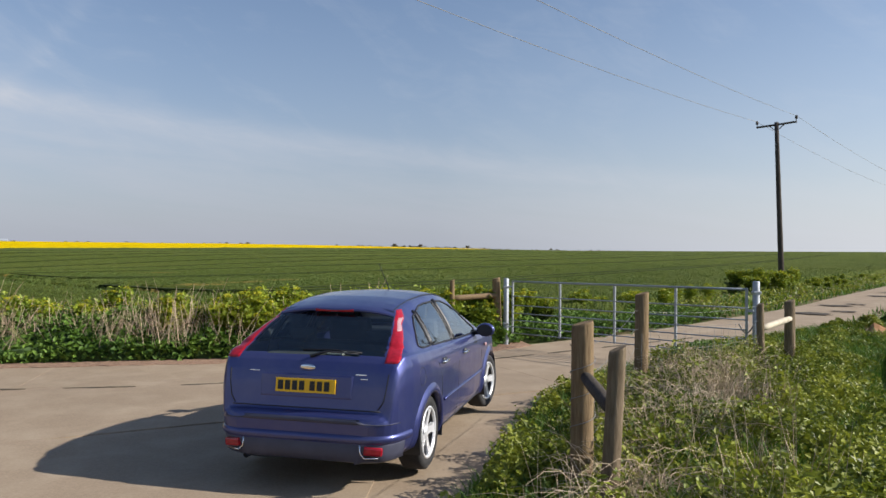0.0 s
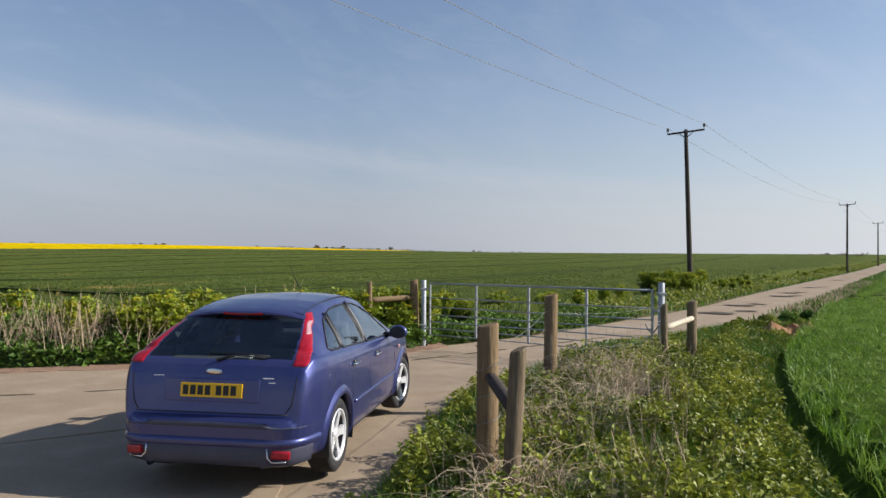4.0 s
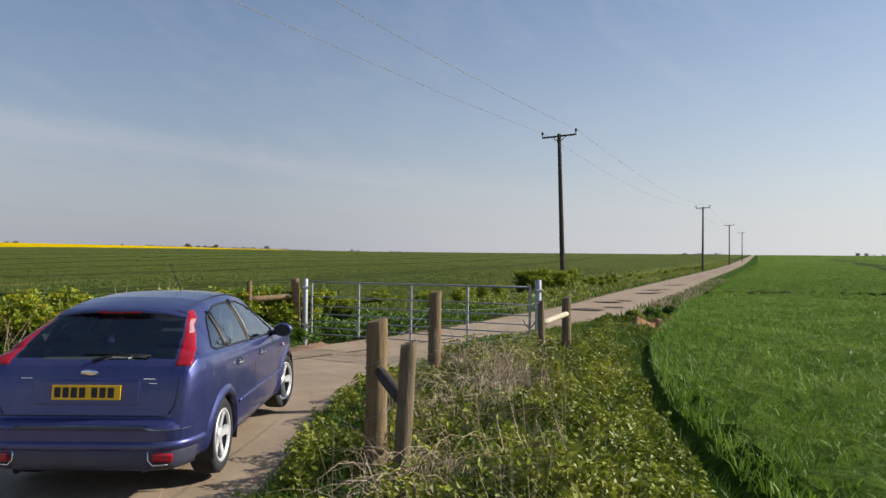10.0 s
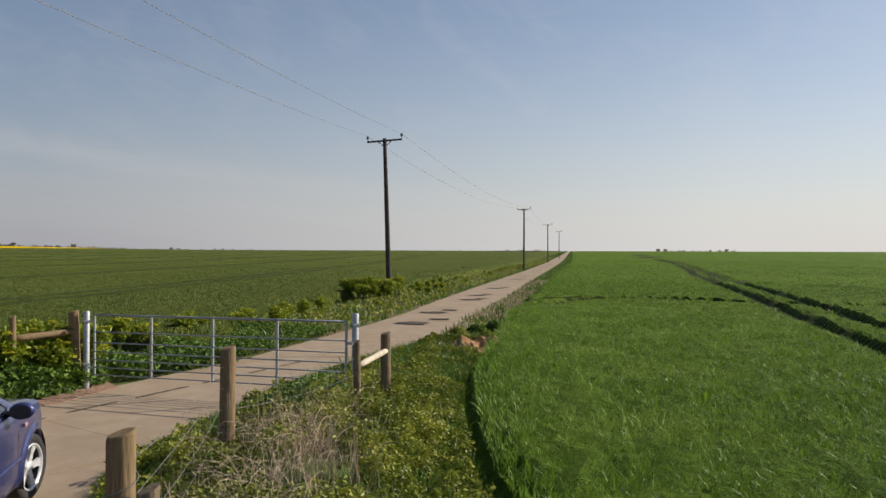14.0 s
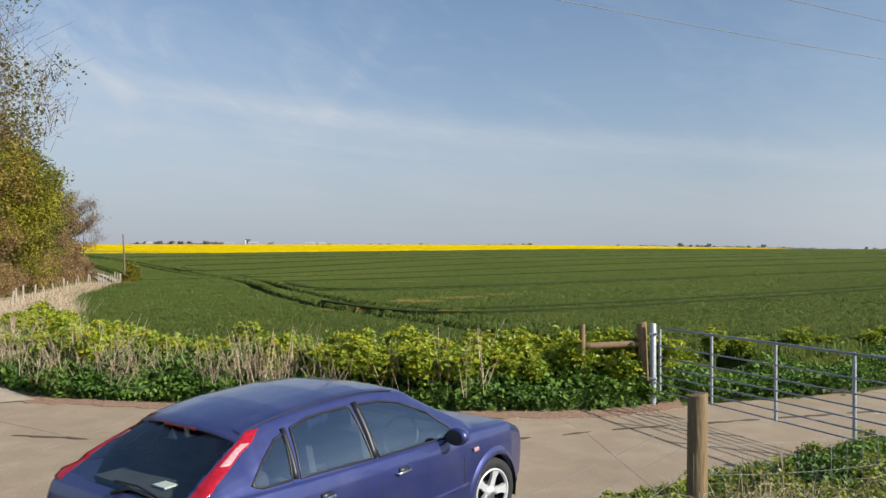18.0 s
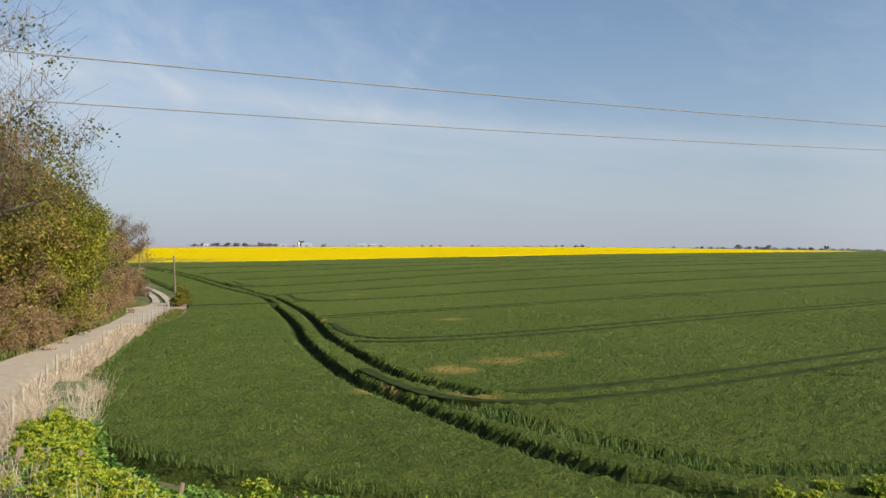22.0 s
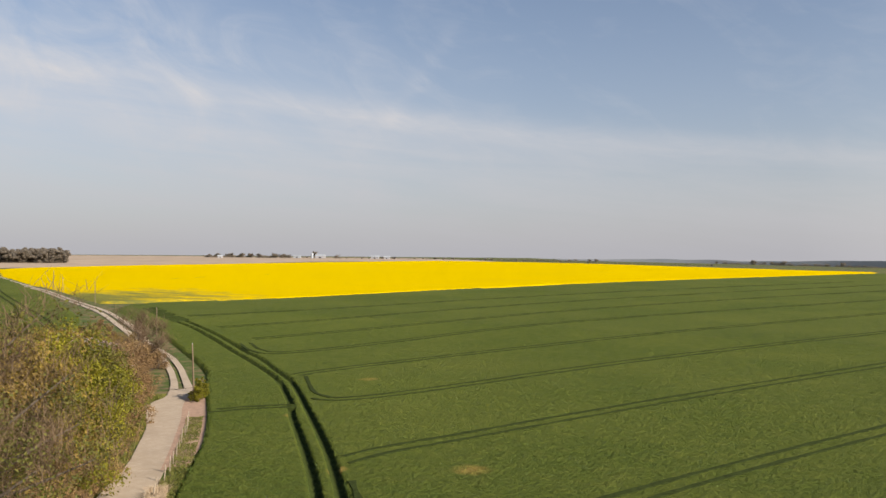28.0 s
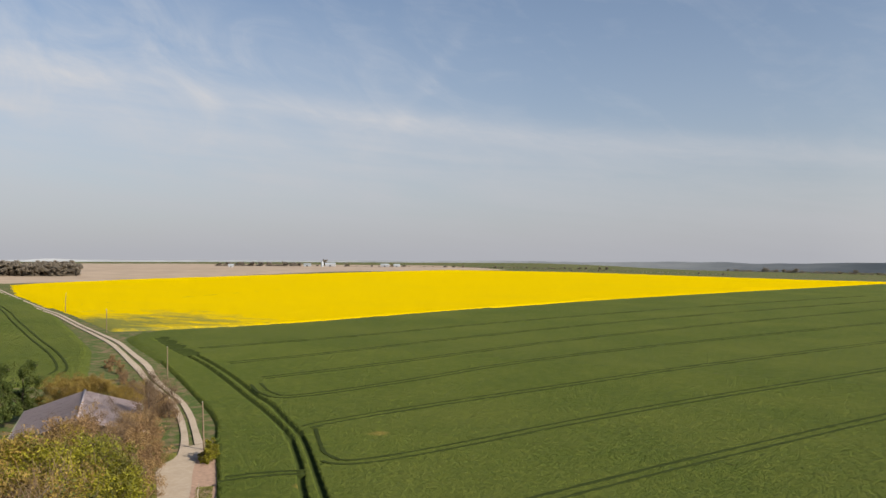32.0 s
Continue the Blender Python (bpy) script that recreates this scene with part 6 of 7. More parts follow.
for i, (a, b, up_, s) in enumerate(cs):
    zz = verge_z(a, b) if up_ else z_at(a, b) + 0.25
    m = pose(a, b, zz, 0, 0, rng.uniform(0, 360)) @ Matrix.Scale(s, 4)
    ob = clumps[i] if i < 3 else copy_thing(clumps[i % 3], m)
    ob.matrix_basis = m


# -- the near verge
def verge_points(n, lo=0.0, hi=1.0):
    """Random places between the road's edge and the crop."""
    f = rng.uniform(lo, hi, n)
    A, B = both(VERGE_EDGE, CROP_R_EDGE[8:52], 60)
    i = np.clip(f * 60, 0, 59.99)
    k = i.astype(int)
    g = (i - k)[:, None]
    a = A[k] * (1 - g) + A[k + 1] * g
    b = B[k] * (1 - g) + B[k + 1] * g
    u = rng.uniform(0.02, 0.98, n)[:, None]
    p = a * (1 - u) + b * u
    d = away(p[:, 0], p[:, 1], verge_mid)
    z = height(p[:, 0], p[:, 1]) - 0.045 + hump(p[:, 1]) * np.exp(-(d / 1.0) ** 2)
    return p[:, 0], p[:, 1], z, u[:, 0], f


x, y, z, u, f = verge_points(210000)
lump = np.array([noise.noise(Vector((a * 1.1, b * 1.1, 3))) for a, b in zip(x, y)])
tuft = np.array([noise.noise(Vector((a * 3.6, b * 3.6, 8))) for a, b in zip(x, y)])
tall = np.clip(0.15 + 0.15 * np.sin(np.pi * u) + 0.42 * lump + 0.30 * tuft, 0.02, 0.75) * np.interp(y, [9.0, 14.0], [1.0, 0.6])


def hollow_at(x, y):
    """The shaded hollows in the tangle, one behind the posts and a smaller one nearer."""
    return (np.hypot((x - 2.75) / 0.55, (y - 7.2) / 0.60) < 1) | (np.hypot((x - 3.25) / 0.45, (y - 8.1) / 0.45) < 1)


bare = (np.hypot(x - 10.4, y - 17.2) < 1.2) | (u > 0.97)
m_ = ~bare & ~hollow_at(x, y) & (lump + 0.7 * tuft > -0.36)
m_ &= ~((u > 0.22) & (u < 0.52) & (f < 0.5) & (rng.uniform(0, 1, len(x)) < 0.45))
pz = z + tall * np.sqrt(rng.uniform(0, 1, len(x)))
stuff("verge_plants", leaf_cards(np.stack([x, y, pz], 1)[m_], 0.035, 0.6, 1.5), MAT_COVER, "low leafy green weeds covering the verge", "weeds")
x, y, z, u, f = verge_points(26000)
w = ~hollow_at(x, y) & (u < 0.975) & (np.hypot(x - 10.4, y - 17.3) > 1.1)
stuff("verge_grass", blades(np.stack([x, y, z], 1)[w], 0.30, 0.010, 0.7), MAT_GRASS, "tufted green grass on the verge", "grass")
x, y, z, u, f = verge_points(9000)
patchy = np.array([noise.noise(Vector((a * 0.8, b * 0.8, 17))) for a, b in zip(x, y)])
w = (u > 0.12) & (u < 0.62) & (f < 0.6) & (patchy > -0.05) & ~hollow_at(x, y)
stuff("dead_grass", blades(np.stack([x, y, z], 1)[w], 0.42, 0.0045, 1.0), MAT_STRAW, "matted bleached dead grass in the verge", "dead grass")
# dry stalks standing up through the weeds
x, y, z, u, f = verge_points(620, 0.02, 0.50)
w = (u > 0.15) & (u < 0.72)
stuff("dry_stalks", stalks(np.stack([x, y, z], 1)[w], 0.56, 0.0026, 0.65), MAT_STRAW, "thin upright dead stalks among the verge weeds", "dead stalks")


def arching(points, reach, tall, thick):
    """Thin dead stems that rise, arch over and droop."""
    n = len(points)
    d = rng.uniform(0, 2 * math.pi, n)
    w = np.stack([np.cos(d), np.sin(d), np.zeros(n)], 1)
    s_ = np.stack([-np.sin(d), np.cos(d), np.zeros(n)], 1)
    k = reach * rng.uniform(0.4, 1.2, n)
    h = tall * rng.uniform(0.5, 1.15, n)
    vs = []
    fs_ = np.linspace(0, 1, 6)
    for f in fs_:
        c = points + w * (k * f ** 1.3)[:, None] + np.array([0, 0, 1.0]) * (h * (1.9 * f - 1.25 * f * f))[:, None]
        r_ = thick * (1 - 0.6 * f)
        vs += [c - s_ * r_, c + s_ * r_, c + np.array([0, 0, r_ * 1.6])]
    v = np.stack(vs, 1)
    f = []
    for i in range(5):
        for q in range(3):
            p = (q + 1) % 3
            f += [[i * 3 + q, i * 3 + p, i * 3 + 3 + p], [i * 3 + q, i * 3 + 3 + p, i * 3 + 3 + q]]
    f = np.arange(n)[:, None, None] * 18 + np.array(f)[None]
    return v.reshape(-1, 3), f.reshape(-1, 3)


# two tangles of them: round the leaning post, and a tall one running back from it to the fence post
ax = np.concatenate([rng.normal(1.12, 0.16, 170), np.interp(np.linspace(0, 1, 420), [0, 1], [1.65, 3.45]) + rng.normal(0, 0.26, 420)])
ay = np.concatenate([rng.normal(4.62, 0.22, 170), np.interp(np.linspace(0, 1, 420), [0, 1], [5.9, 9.2]) + rng.normal(0, 0.34, 420)])
ok = away(ax, ay, VERGE_EDGE) > 0.5
ax, ay = ax[ok], ay[ok]
az = np.array([verge_z(a, b) for a, b in zip(ax, ay)])
stuff("arching_dead_stems", arching(np.stack([ax, ay, az], 1), 0.60, 0.66, 0.0024), MAT_STRAW, "thin bleached stems arching round the fence posts", "dead stalks")
x, y, _, _ = along(VERGE_EDGE, 9000, -0.35, 0.05)
stuff("road_edge_grass", blades(np.stack([x, y, height(x, y)], 1), 0.16, 0.010, 0.8), MAT_GRASS, "short green grass creeping over the concrete edge", "grass")
# bramble mounds beside the gate
for (bx, by, br, bh) in ((4.1, 11.3, 0.75, 0.42), (4.75, 12.5, 0.6, 0.35), (3.5, 10.5, 0.6, 0.42), (11.5, 19.2, 0.34, 0.40), (12.3, 19.6, 0.30, 0.44)):
    n = 3600
    d = rng.normal(size=(n, 3))
    d /= np.linalg.norm(d, axis=1)[:, None]
    d[:, 2] = np.abs(d[:, 2])
    r = rng.uniform(0.75, 1.05, n)[:, None]
    p = d * r * np.array([br, br, bh]) + np.array([bx, by, verge_z(bx, by)])
    mound = tagged(empty("bramble_mound", (bx, by, 0)), "low dark green bramble mound beside the gate", "bramble", "bramble mounds")
    v, f = leaf_cards(p - np.array([bx, by, 0]), 0.05, 0.5, 1.4)
    part("leaves", fill_mesh("leaves", v, f, MAT_NETTLE), MAT_NETTLE, mound)
    # filler under the leaves, its dark colour standing for inner shade
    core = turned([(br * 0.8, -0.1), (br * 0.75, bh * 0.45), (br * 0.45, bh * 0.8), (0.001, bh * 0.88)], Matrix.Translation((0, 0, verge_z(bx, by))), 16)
    part("painted_shade_core", core, MAT_SHADE_CORE, mound)
# verges along the lane, both sides, and along the lower track
def roadside(name, line, near, far, n, tall, size, material, label, lo=0.0, hi=1.0, kind_="leaf", patch=0.55):
    x, y, k, q = along(line, n, near, far, lo, hi)
    lump = np.array([noise.noise(Vector((a * 0.5, b * 0.5, 9))) for a, b in zip(x, y)])
    keep_ = lump > -patch
    x, y, lump = x[keep_], y[keep_], lump[keep_]
    z = height(x, y) - 0.03
    if kind_ == "leaf":
        h = np.clip(tall * (0.6 + lump), 0.04, None)
        vf = leaf_cards(np.stack([x, y, z + h * np.sqrt(rng.uniform(0, 1, len(x)))], 1), size, 0.5, 1.5)
    else:
        vf = blades(np.stack([x, y, z], 1), tall, size, 0.6)
    return stuff(name, vf, material, label, "weeds" if kind_ == "leaf" else "grass")


roadside("lane_weeds", LANE_L[:9], 0.1, 4.2, 14000, 0.45, 0.06, MAT_NETTLE, "green nettles and weeds beside the lane")
roadside("lane_weeds", LANE_L[:42], 0.2, 3.8, 30000, 0.40, 0.09, MAT_COVER, "green weeds on the bank beside the lane")
roadside("lane_grass", LANE_L, 0.1, 3.8, 30000, 0.35, 0.05, MAT_GRASS, "long green grass beside the lane", kind_="grass", patch=0.9)
roadside("lane_grass", LANE_R[4:], -2.4, -0.1, 26000, 0.30, 0.045, MAT_GRASS, "green and straw grass between lane and wheat", kind_="grass", patch=0.9)
roadside("dead_grass", LANE_R[6:40], -1.6, -0.1, 7000, 0.22, 0.024, MAT_STRAW, "straw-coloured dead grass beside the lane", kind_="grass", patch=0.2)
roadside("dead_grass", LANE_L[:44], 0.4, 3.6, 9000, 0.34, 0.024, MAT_STRAW, "straw-coloured dead grass on the lane bank", kind_="grass", patch=0.15)
gate_gap = curve_through([(-1.2, 17.2), (0.8, 17.3), (2.6, 17.6), (4.2, 19.0)])
roadside("gate_weeds", gate_gap, -1.1, 1.2, 9000, 0.55, 0.07, MAT_NETTLE, "nettles growing behind the gate hinge post")
roadside("track_weeds", TRACK_R[16:74], -1.9, -0.25, 14000, 0.38, 0.08, MAT_OLIVE_WEED, "olive-green weeds along the track fence")
roadside("dead_grass", TRACK_R[9:52], -1.3, -0.1, 20000, 0.85, 0.022, MAT_STRAW, "tall bleached grass along the track fence", kind_="grass", patch=0.3)
roadside("track_grass", TRACK_L[8:84], 0.1, 2.2, 16000, 0.40, 0.05, MAT_OLIVE_WEED, "rough olive-green grass on the far side of the track", kind_="grass", patch=0.9)

# -- wheat blades where the camera comes near
def wheat(name, n, x0, x1, y0, y1, poly, ruts, low, tall, wide, material, label, lean=0.45):
    x, y = rng.uniform(x0, x1, n), rng.uniform(y0, y1, n)
    d = depth_in(x, y, poly)
    ok = d > 0.05
    x, y = x[ok], y[ok]
    for ln in ruts:
        ln = ln[(ln[:, 0] > x0 - 2) & (ln[:, 0] < x1 + 2) & (ln[:, 1] < y1 + 2)]
        if len(ln) < 2:
            continue
        lo, hi = ln.min(0) - 1, ln.max(0) + 1
        near_ = (x > lo[0]) & (x < hi[0]) & (y > lo[1]) & (y < hi[1])
        k = np.ones(len(x), bool)
        k[near_] = away(x[near_], y[near_], ln) > 0.42
        x, y = x[k], y[k]
    p = np.stack([x, y, height(x, y) + low + rng.uniform(-0.09, 0.05, len(x))], 1)
    return stuff(name, blades(p, tall, wide, lean), material, label, "wheat")


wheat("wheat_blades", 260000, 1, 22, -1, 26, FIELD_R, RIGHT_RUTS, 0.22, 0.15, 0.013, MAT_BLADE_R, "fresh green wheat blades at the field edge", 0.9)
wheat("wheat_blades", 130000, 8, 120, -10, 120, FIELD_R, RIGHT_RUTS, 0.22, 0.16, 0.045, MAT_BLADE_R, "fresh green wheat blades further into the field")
wheat("wheat_blades", 170000, -34, 12, 16, 48, FIELD_L, [RUT_A, RUT_B] + ROWS_L[:6] + CROSS_LINK, 0.36, 0.22, 0.022, MAT_BLADE_L, "green wheat blades behind the hedge")
wheat("wheat_blades", 110000, -75, 40, 30, 100, FIELD_L, [RUT_A, RUT_B] + ROWS_L[:8], 0.30, 0.30, 0.05, MAT_BLADE_L, "green wheat across the sloping field")


# ---- trees, wood and barn ----
MAT_TREE_OLIVE = leaf_material("spring_leaves_olive", (0.060, 0.066, 0.014), (0.165, 0.160, 0.030), (0.240, 0.215, 0.042), 0.65, 0.25, 0.35)
MAT_TREE_LIME = leaf_material("spring_leaves_lime", (0.070, 0.074, 0.008), (0.280, 0.268, 0.019), (0.470, 0.415, 0.028), 0.6, 0.3, 0.3)
MAT_TREE_BROWN = leaf_material("budding_brown_twigs", (0.160, 0.090, 0.044), (0.370, 0.232, 0.110), (0.430, 0.300, 0.110), 0.8, 0.15, 0.4)
MAT_TREE_DARK = leaf_material("dark_evergreen_leaves", (0.035, 0.060, 0.012), (0.095, 0.125, 0.022), (0.150, 0.170, 0.030), 0.6, 0.2, 0.5)
MAT_TREE_GOLD = leaf_material("golden_opening_leaves", (0.105, 0.070, 0.018), (0.350, 0.240, 0.056), (0.460, 0.325, 0.060), 0.7, 0.25, 0.4)
MAT_TWIG = leaf_material("grey_brown_twigs", (0.110, 0.070, 0.042), (0.210, 0.140, 0.085), (0.250, 0.175, 0.100), 0.85, 0.0, 1.0)


def bm_mesh(bm):
    me = bpy.data.meshes.new("piece")
    bm.to_mesh(me)
    bm.free()
    return me


def grow(seed, tall, spread, base, leaf_mat, leaves, leaf_size, twig_count, label, name="tree", stems=1, group="", low=0.25, limbs=13, twig=0.011):
    """A tree or bush: tapered trunk, limbs, twigs and a broken crown of small leaves."""
    global rng
    rng = np.random.default_rng(seed)
    tree = tagged(empty(name), label, "tree" if stems == 1 else "bush", group)
    tips = []
    joined = bmesh.new()
    for st in range(stems):
        bm = bmesh.new()
        a0 = rng.uniform(0, 2 * math.pi)
        drift = rng.uniform(0.1, 0.35) * spread if stems > 1 else 0.1 * spread
        pts = []
        for f in np.linspace(0, 1, 7):
            pts.append(Vector((math.cos(a0) * drift * f + rng.normal(0, 0.03) * tall * f * 0.5, math.sin(a0) * drift * f + rng.normal(0, 0.03) * tall * f * 0.5, tall * 0.82 * f - 0.3 * (f == 0))))
        r0 = base * (1 if stems == 1 else 0.5)
        tube(bm, pts, [r0 * (1.25 if i == 0 else 1 - 0.13 * i) for i in range(7)], 9)
        if stems == 1:
            part("trunk", bm, MAT_BARK, tree)
        else:
            joined.from_mesh(bm_mesh(bm))
        n_limbs = limbs if stems == 1 else 5
        for i in range(n_limbs):
            f = rng.uniform(low, 0.97)
            k = f * 6
            j = int(min(5, k))
            s = pts[j].lerp(pts[j + 1], k - j)
            a = rng.uniform(0, 2 * math.pi)
            reach = spread * (0.55 + 0.45 * math.sin(math.pi * min(1, max(0.0, (f - low) / (1 - low)) * 0.8 + 0.2))) * rng.uniform(0.55, 1.0)
            e = s + Vector((math.cos(a) * reach, math.sin(a) * reach, tall * rng.uniform(0.05, 0.24)))
            m = s.lerp(e, 0.5) + Vector((rng.normal(0, 0.1), rng.normal(0, 0.1), -0.04 * tall)) * 0.6
            lb = bmesh.new()
            r = r0 * (0.42 - 0.25 * f)
            tube(lb, [s, m, e], [r, r * 0.7, r * 0.25], 6)
            if stems == 1 and twig_count > 5000:
                part("limb", lb, MAT_BARK, tree)
            else:
                joined.from_mesh(bm_mesh(lb))
            tips += [s.lerp(e, 0.35), m.lerp(e, 0.3), m.lerp(e, 0.7), e, e + Vector((rng.normal(0, 0.4), rng.normal(0, 0.4), rng.uniform(0, 0.8)))]
        tips.append(pts[-1])
    if len(joined.verts):
        part("branchwork", joined, MAT_BARK, tree)
    T = np.array([list(t) for t in tips])
    if twig_count:
        c = T[rng.integers(0, len(T), twig_count)] + rng.normal(scale=spread * 0.075, size=(twig_count, 3))
        v, f = stalks(c, max(0.35, min(0.8, spread * 0.13)), twig, 2.0)
        part("fine_twig_mass", fill_mesh("fine_twig_mass", v, f, MAT_TWIG), MAT_TWIG, tree)["kind"] = "stuff"
    clumps_ = T[rng.integers(0, len(T), max(30, leaves // 70))] + rng.normal(scale=spread * 0.13, size=(max(30, leaves // 70), 3))
    c = clumps_[rng.integers(0, len(clumps_), leaves)]
    d = rng.normal(size=(leaves, 3))
    d /= np.linalg.norm(d, axis=1)[:, None]
    p = c + d * (rng.uniform(0, 1, leaves) ** 0.6 * spread * 0.16)[:, None]
    p[:, 2] = np.maximum(p[:, 2], 0.15)
    v, f = leaf_cards(p, leaf_size, 0.3, 1.5)
    part("crown", fill_mesh("crown", v, f, leaf_mat), leaf_mat, tree)
    rng = np.random.default_rng(seed + 7)
    return tree


W = "trees of the wood by the track"
tall_tree = grow(301, 14.0, 6.0, 0.40, MAT_TREE_OLIVE, 13000, 0.10, 9000, "tall half-bare tree with sparse olive spring leaves", group=W, limbs=34, low=0.42, twig=0.012)
mid_tree = grow(302, 11.5, 4.6, 0.30, MAT_TREE_OLIVE, 14000, 0.14, 2400, "tree in olive-green spring leaf at the wood edge", group=W)
lime_tree = grow(303, 8.5, 3.9, 0.20, MAT_TREE_LIME, 26000, 0.095, 500, "bushy tree in fresh yellow-green leaf", stems=4, group=W, low=0.08)
golden_tree = grow(308, 9.0, 4.0, 0.22, MAT_TREE_GOLD, 25000, 0.100, 900, "bushy tree in golden-brown opening leaf", stems=4, group=W, low=0.06)
brown_bush = grow(304, 5.6, 3.0, 0.14, MAT_TREE_BROWN, 20000, 0.080, 1600, "dense brown scrub bush just coming into bud", name="bush", stems=5, group="scrub along the track", low=0.03)
bare_tree = grow(305, 8.5, 3.4, 0.17, MAT_TREE_BROWN, 400, 0.06, 5200, "bare grey tree with a haze of fine twigs", group=W, limbs=20, twig=0.015)
dark_tree = grow(306, 9.5, 3.2, 0.24, MAT_TREE_DARK, 14000, 0.14, 200, "dark evergreen tree behind the barn", group=W, low=0.05)
shrub = grow(307, 2.3, 1.25, 0.05, MAT_TREE_LIME, 5000, 0.085, 100, "rounded yellow-green shrub at the track bend", name="bush", stems=4, low=0.03)


def plant(ob, x, y, s, first=False, sink=0.1):
    m = pose(x, y, z_at(x, y) - sink, 0, 0, (x * 57.3 + y * 31.7) % 360) @ Matrix.Scale(s, 4)
    c = ob if first else copy_thing(ob, m)
    c.matrix_basis = m
    return c


plant(tall_tree, -28.2, 21.4, 1.0, True)
plant(tall_tree, -36.0, 15.0, 0.95)
plant(tall_tree, -42.0, 24.0, 0.9)
plant(mid_tree, -46.0, 41.0, 0.95, True)
plant(mid_tree, -41.0, 27.0, 1.05)
plant(mid_tree, -44.4, 38.4, 0.85)
plant(bare_tree, -68.0, 66.4, 1.2, True)
plant(bare_tree, -66.6, 62.4, 0.9)
plant(bare_tree, -56.0, 50.6, 0.95)
plant(shrub, -63.2, 70.7, 1.05, True)
plant(shrub, -62.3, 69.6, 0.8)
plant(shrub, -64.3, 72.0, 0.85)
wood_line = even(TRACK_L[20:72], 3.2)
grad = np.gradient(wood_line, axis=0)
grad /= np.hypot(grad[:, 0], grad[:, 1])[:, None]
left_of = np.stack([-grad[:, 1], grad[:, 0]], 1)
BARN_A, BARN_U, BARN_N = np.array([-71.7, 51.7]), np.array([-0.77, 0.638]), np.array([0.638, 0.77])
BARN_L, BARN_W = 18.2, 12.6
rng = np.random.default_rng(71)
started = set()


def put(ob, q, s):
    plant(ob, q[0], q[1], s, ob.name not in started)
    started.add(ob.name)


for i, (p, n) in enumerate(zip(wood_line, left_of)):
    for row, off in enumerate((2.4, 5.2, 8.8, 12.8, 17.4, 22.5, 28.0)):
        q = p + n * (off + rng.uniform(-0.8, 0.8)) + grad[i] * rng.uniform(-1.1, 1.1)
        rel = q - BARN_A
        u_, n_ = rel @ BARN_U, rel @ BARN_N
        k = rng.uniform()
        if -4.0 < u_ < BARN_L + 3.0 and -3.5 < n_ < BARN_W + 2.5:
            continue
        if p[1] < 29:
            if row == 0:
                put(brown_bush, q, rng.uniform(0.6, 0.85))
            elif row == 1:
                put(brown_bush, q, rng.uniform(1.1, 1.45))
            else:
                put(golden_tree if k < 0.8 else brown_bush, q, rng.uniform(1.32, 1.5) if k < 0.8 else 1.5)
        elif p[1] < 45.5:
            if row == 0:
                put(brown_bush, q, rng.uniform(0.75, 1.05))
            elif row == 1:
                put(lime_tree if k < 0.5 else (golden_tree if k < 0.75 else brown_bush), q, rng.uniform(1.0, 1.2))
            else:
                put(lime_tree if k < 0.4 else golden_tree, q, rng.uniform(1.18, 1.4))
        elif p[1] < 63:
            if row < 3:
                put(brown_bush, q, (rng.uniform(0.55, 0.8) + 0.2 * row) * (0.72 if p[1] > 49 else 1.0))
            elif row < 5:
                put(brown_bush if k < 0.6 else golden_tree, q, rng.uniform(0.65, 0.8) if k > 0.6 else rng.uniform(1.0, 1.25))
        elif row < 2:
            put(brown_bush, q, rng.uniform(0.3, 0.5))
for x_, y_ in ((-38.6, 28.0), (-36.4, 23.0), (-41.0, 24.5)):
    put(golden_tree, (x_, y_), 1.42)
for x_, y_, s_ in ((-39.8, 31.4, 1.40), (-43.6, 36.0, 1.36), (-41.6, 36.6, 1.15), (-45.0, 41.0, 1.05)):
    put(lime_tree, (x_, y_), s_)
# trees round the barn: dark ones behind its low end, olive and brown ones behind the ridge
for x_, y_, s_ in ((-97.5, 66.5, 0.95), (-92.0, 60.0, 0.95), (-100.5, 72.5, 0.9), (-88.0, 55.5, 0.9), (-103.0, 65.0, 1.0), (-96.0, 55.0, 1.0), (-90.0, 48.0, 1.0), (-83.0, 49.0, 0.8)):
    put(dark_tree, (x_, y_), s_)
for x_, y_, s_ in ((-99.0, 79.5, 0.9), (-95.5, 83.0, 0.85), (-93.0, 86.0, 0.7), (-101.5, 84.0, 0.8), (-90.0, 82.0, 0.75), (-97.0, 76.0, 0.9)):
    put(golden_tree, (x_, y_), s_ * 0.8)
for x_, y_, s_ in ((-88.0, 84.5, 0.7), (-85.5, 80.5, 0.6), (-83.0, 78.5, 0.6), (-80.0, 76.0, 0.55), (-86.5, 86.5, 0.5), (-89.5, 88.0, 0.55), (-76.5, 72.6, 0.55), (-73.6, 71.6, 0.5), (-65.6, 51.4, 1.2), (-62.9, 54.4, 1.45), (-60.6, 56.6, 1.35), (-61.2, 50.6, 1.2), (-64.5, 47.5, 1.1), (-58.6, 53.6, 1.2), (-62.0, 59.4, 0.9), (-68.6, 47.6, 0.9)):
    put(brown_bush, (x_, y_), s_)
for k in range(14):
    f = k / 13
    put(brown_bush, (-95 - 38 * f + rng.uniform(-1, 1), 89 + 25 * f + rng.uniform(-1, 1)), rng.uniform(0.18, 0.34))


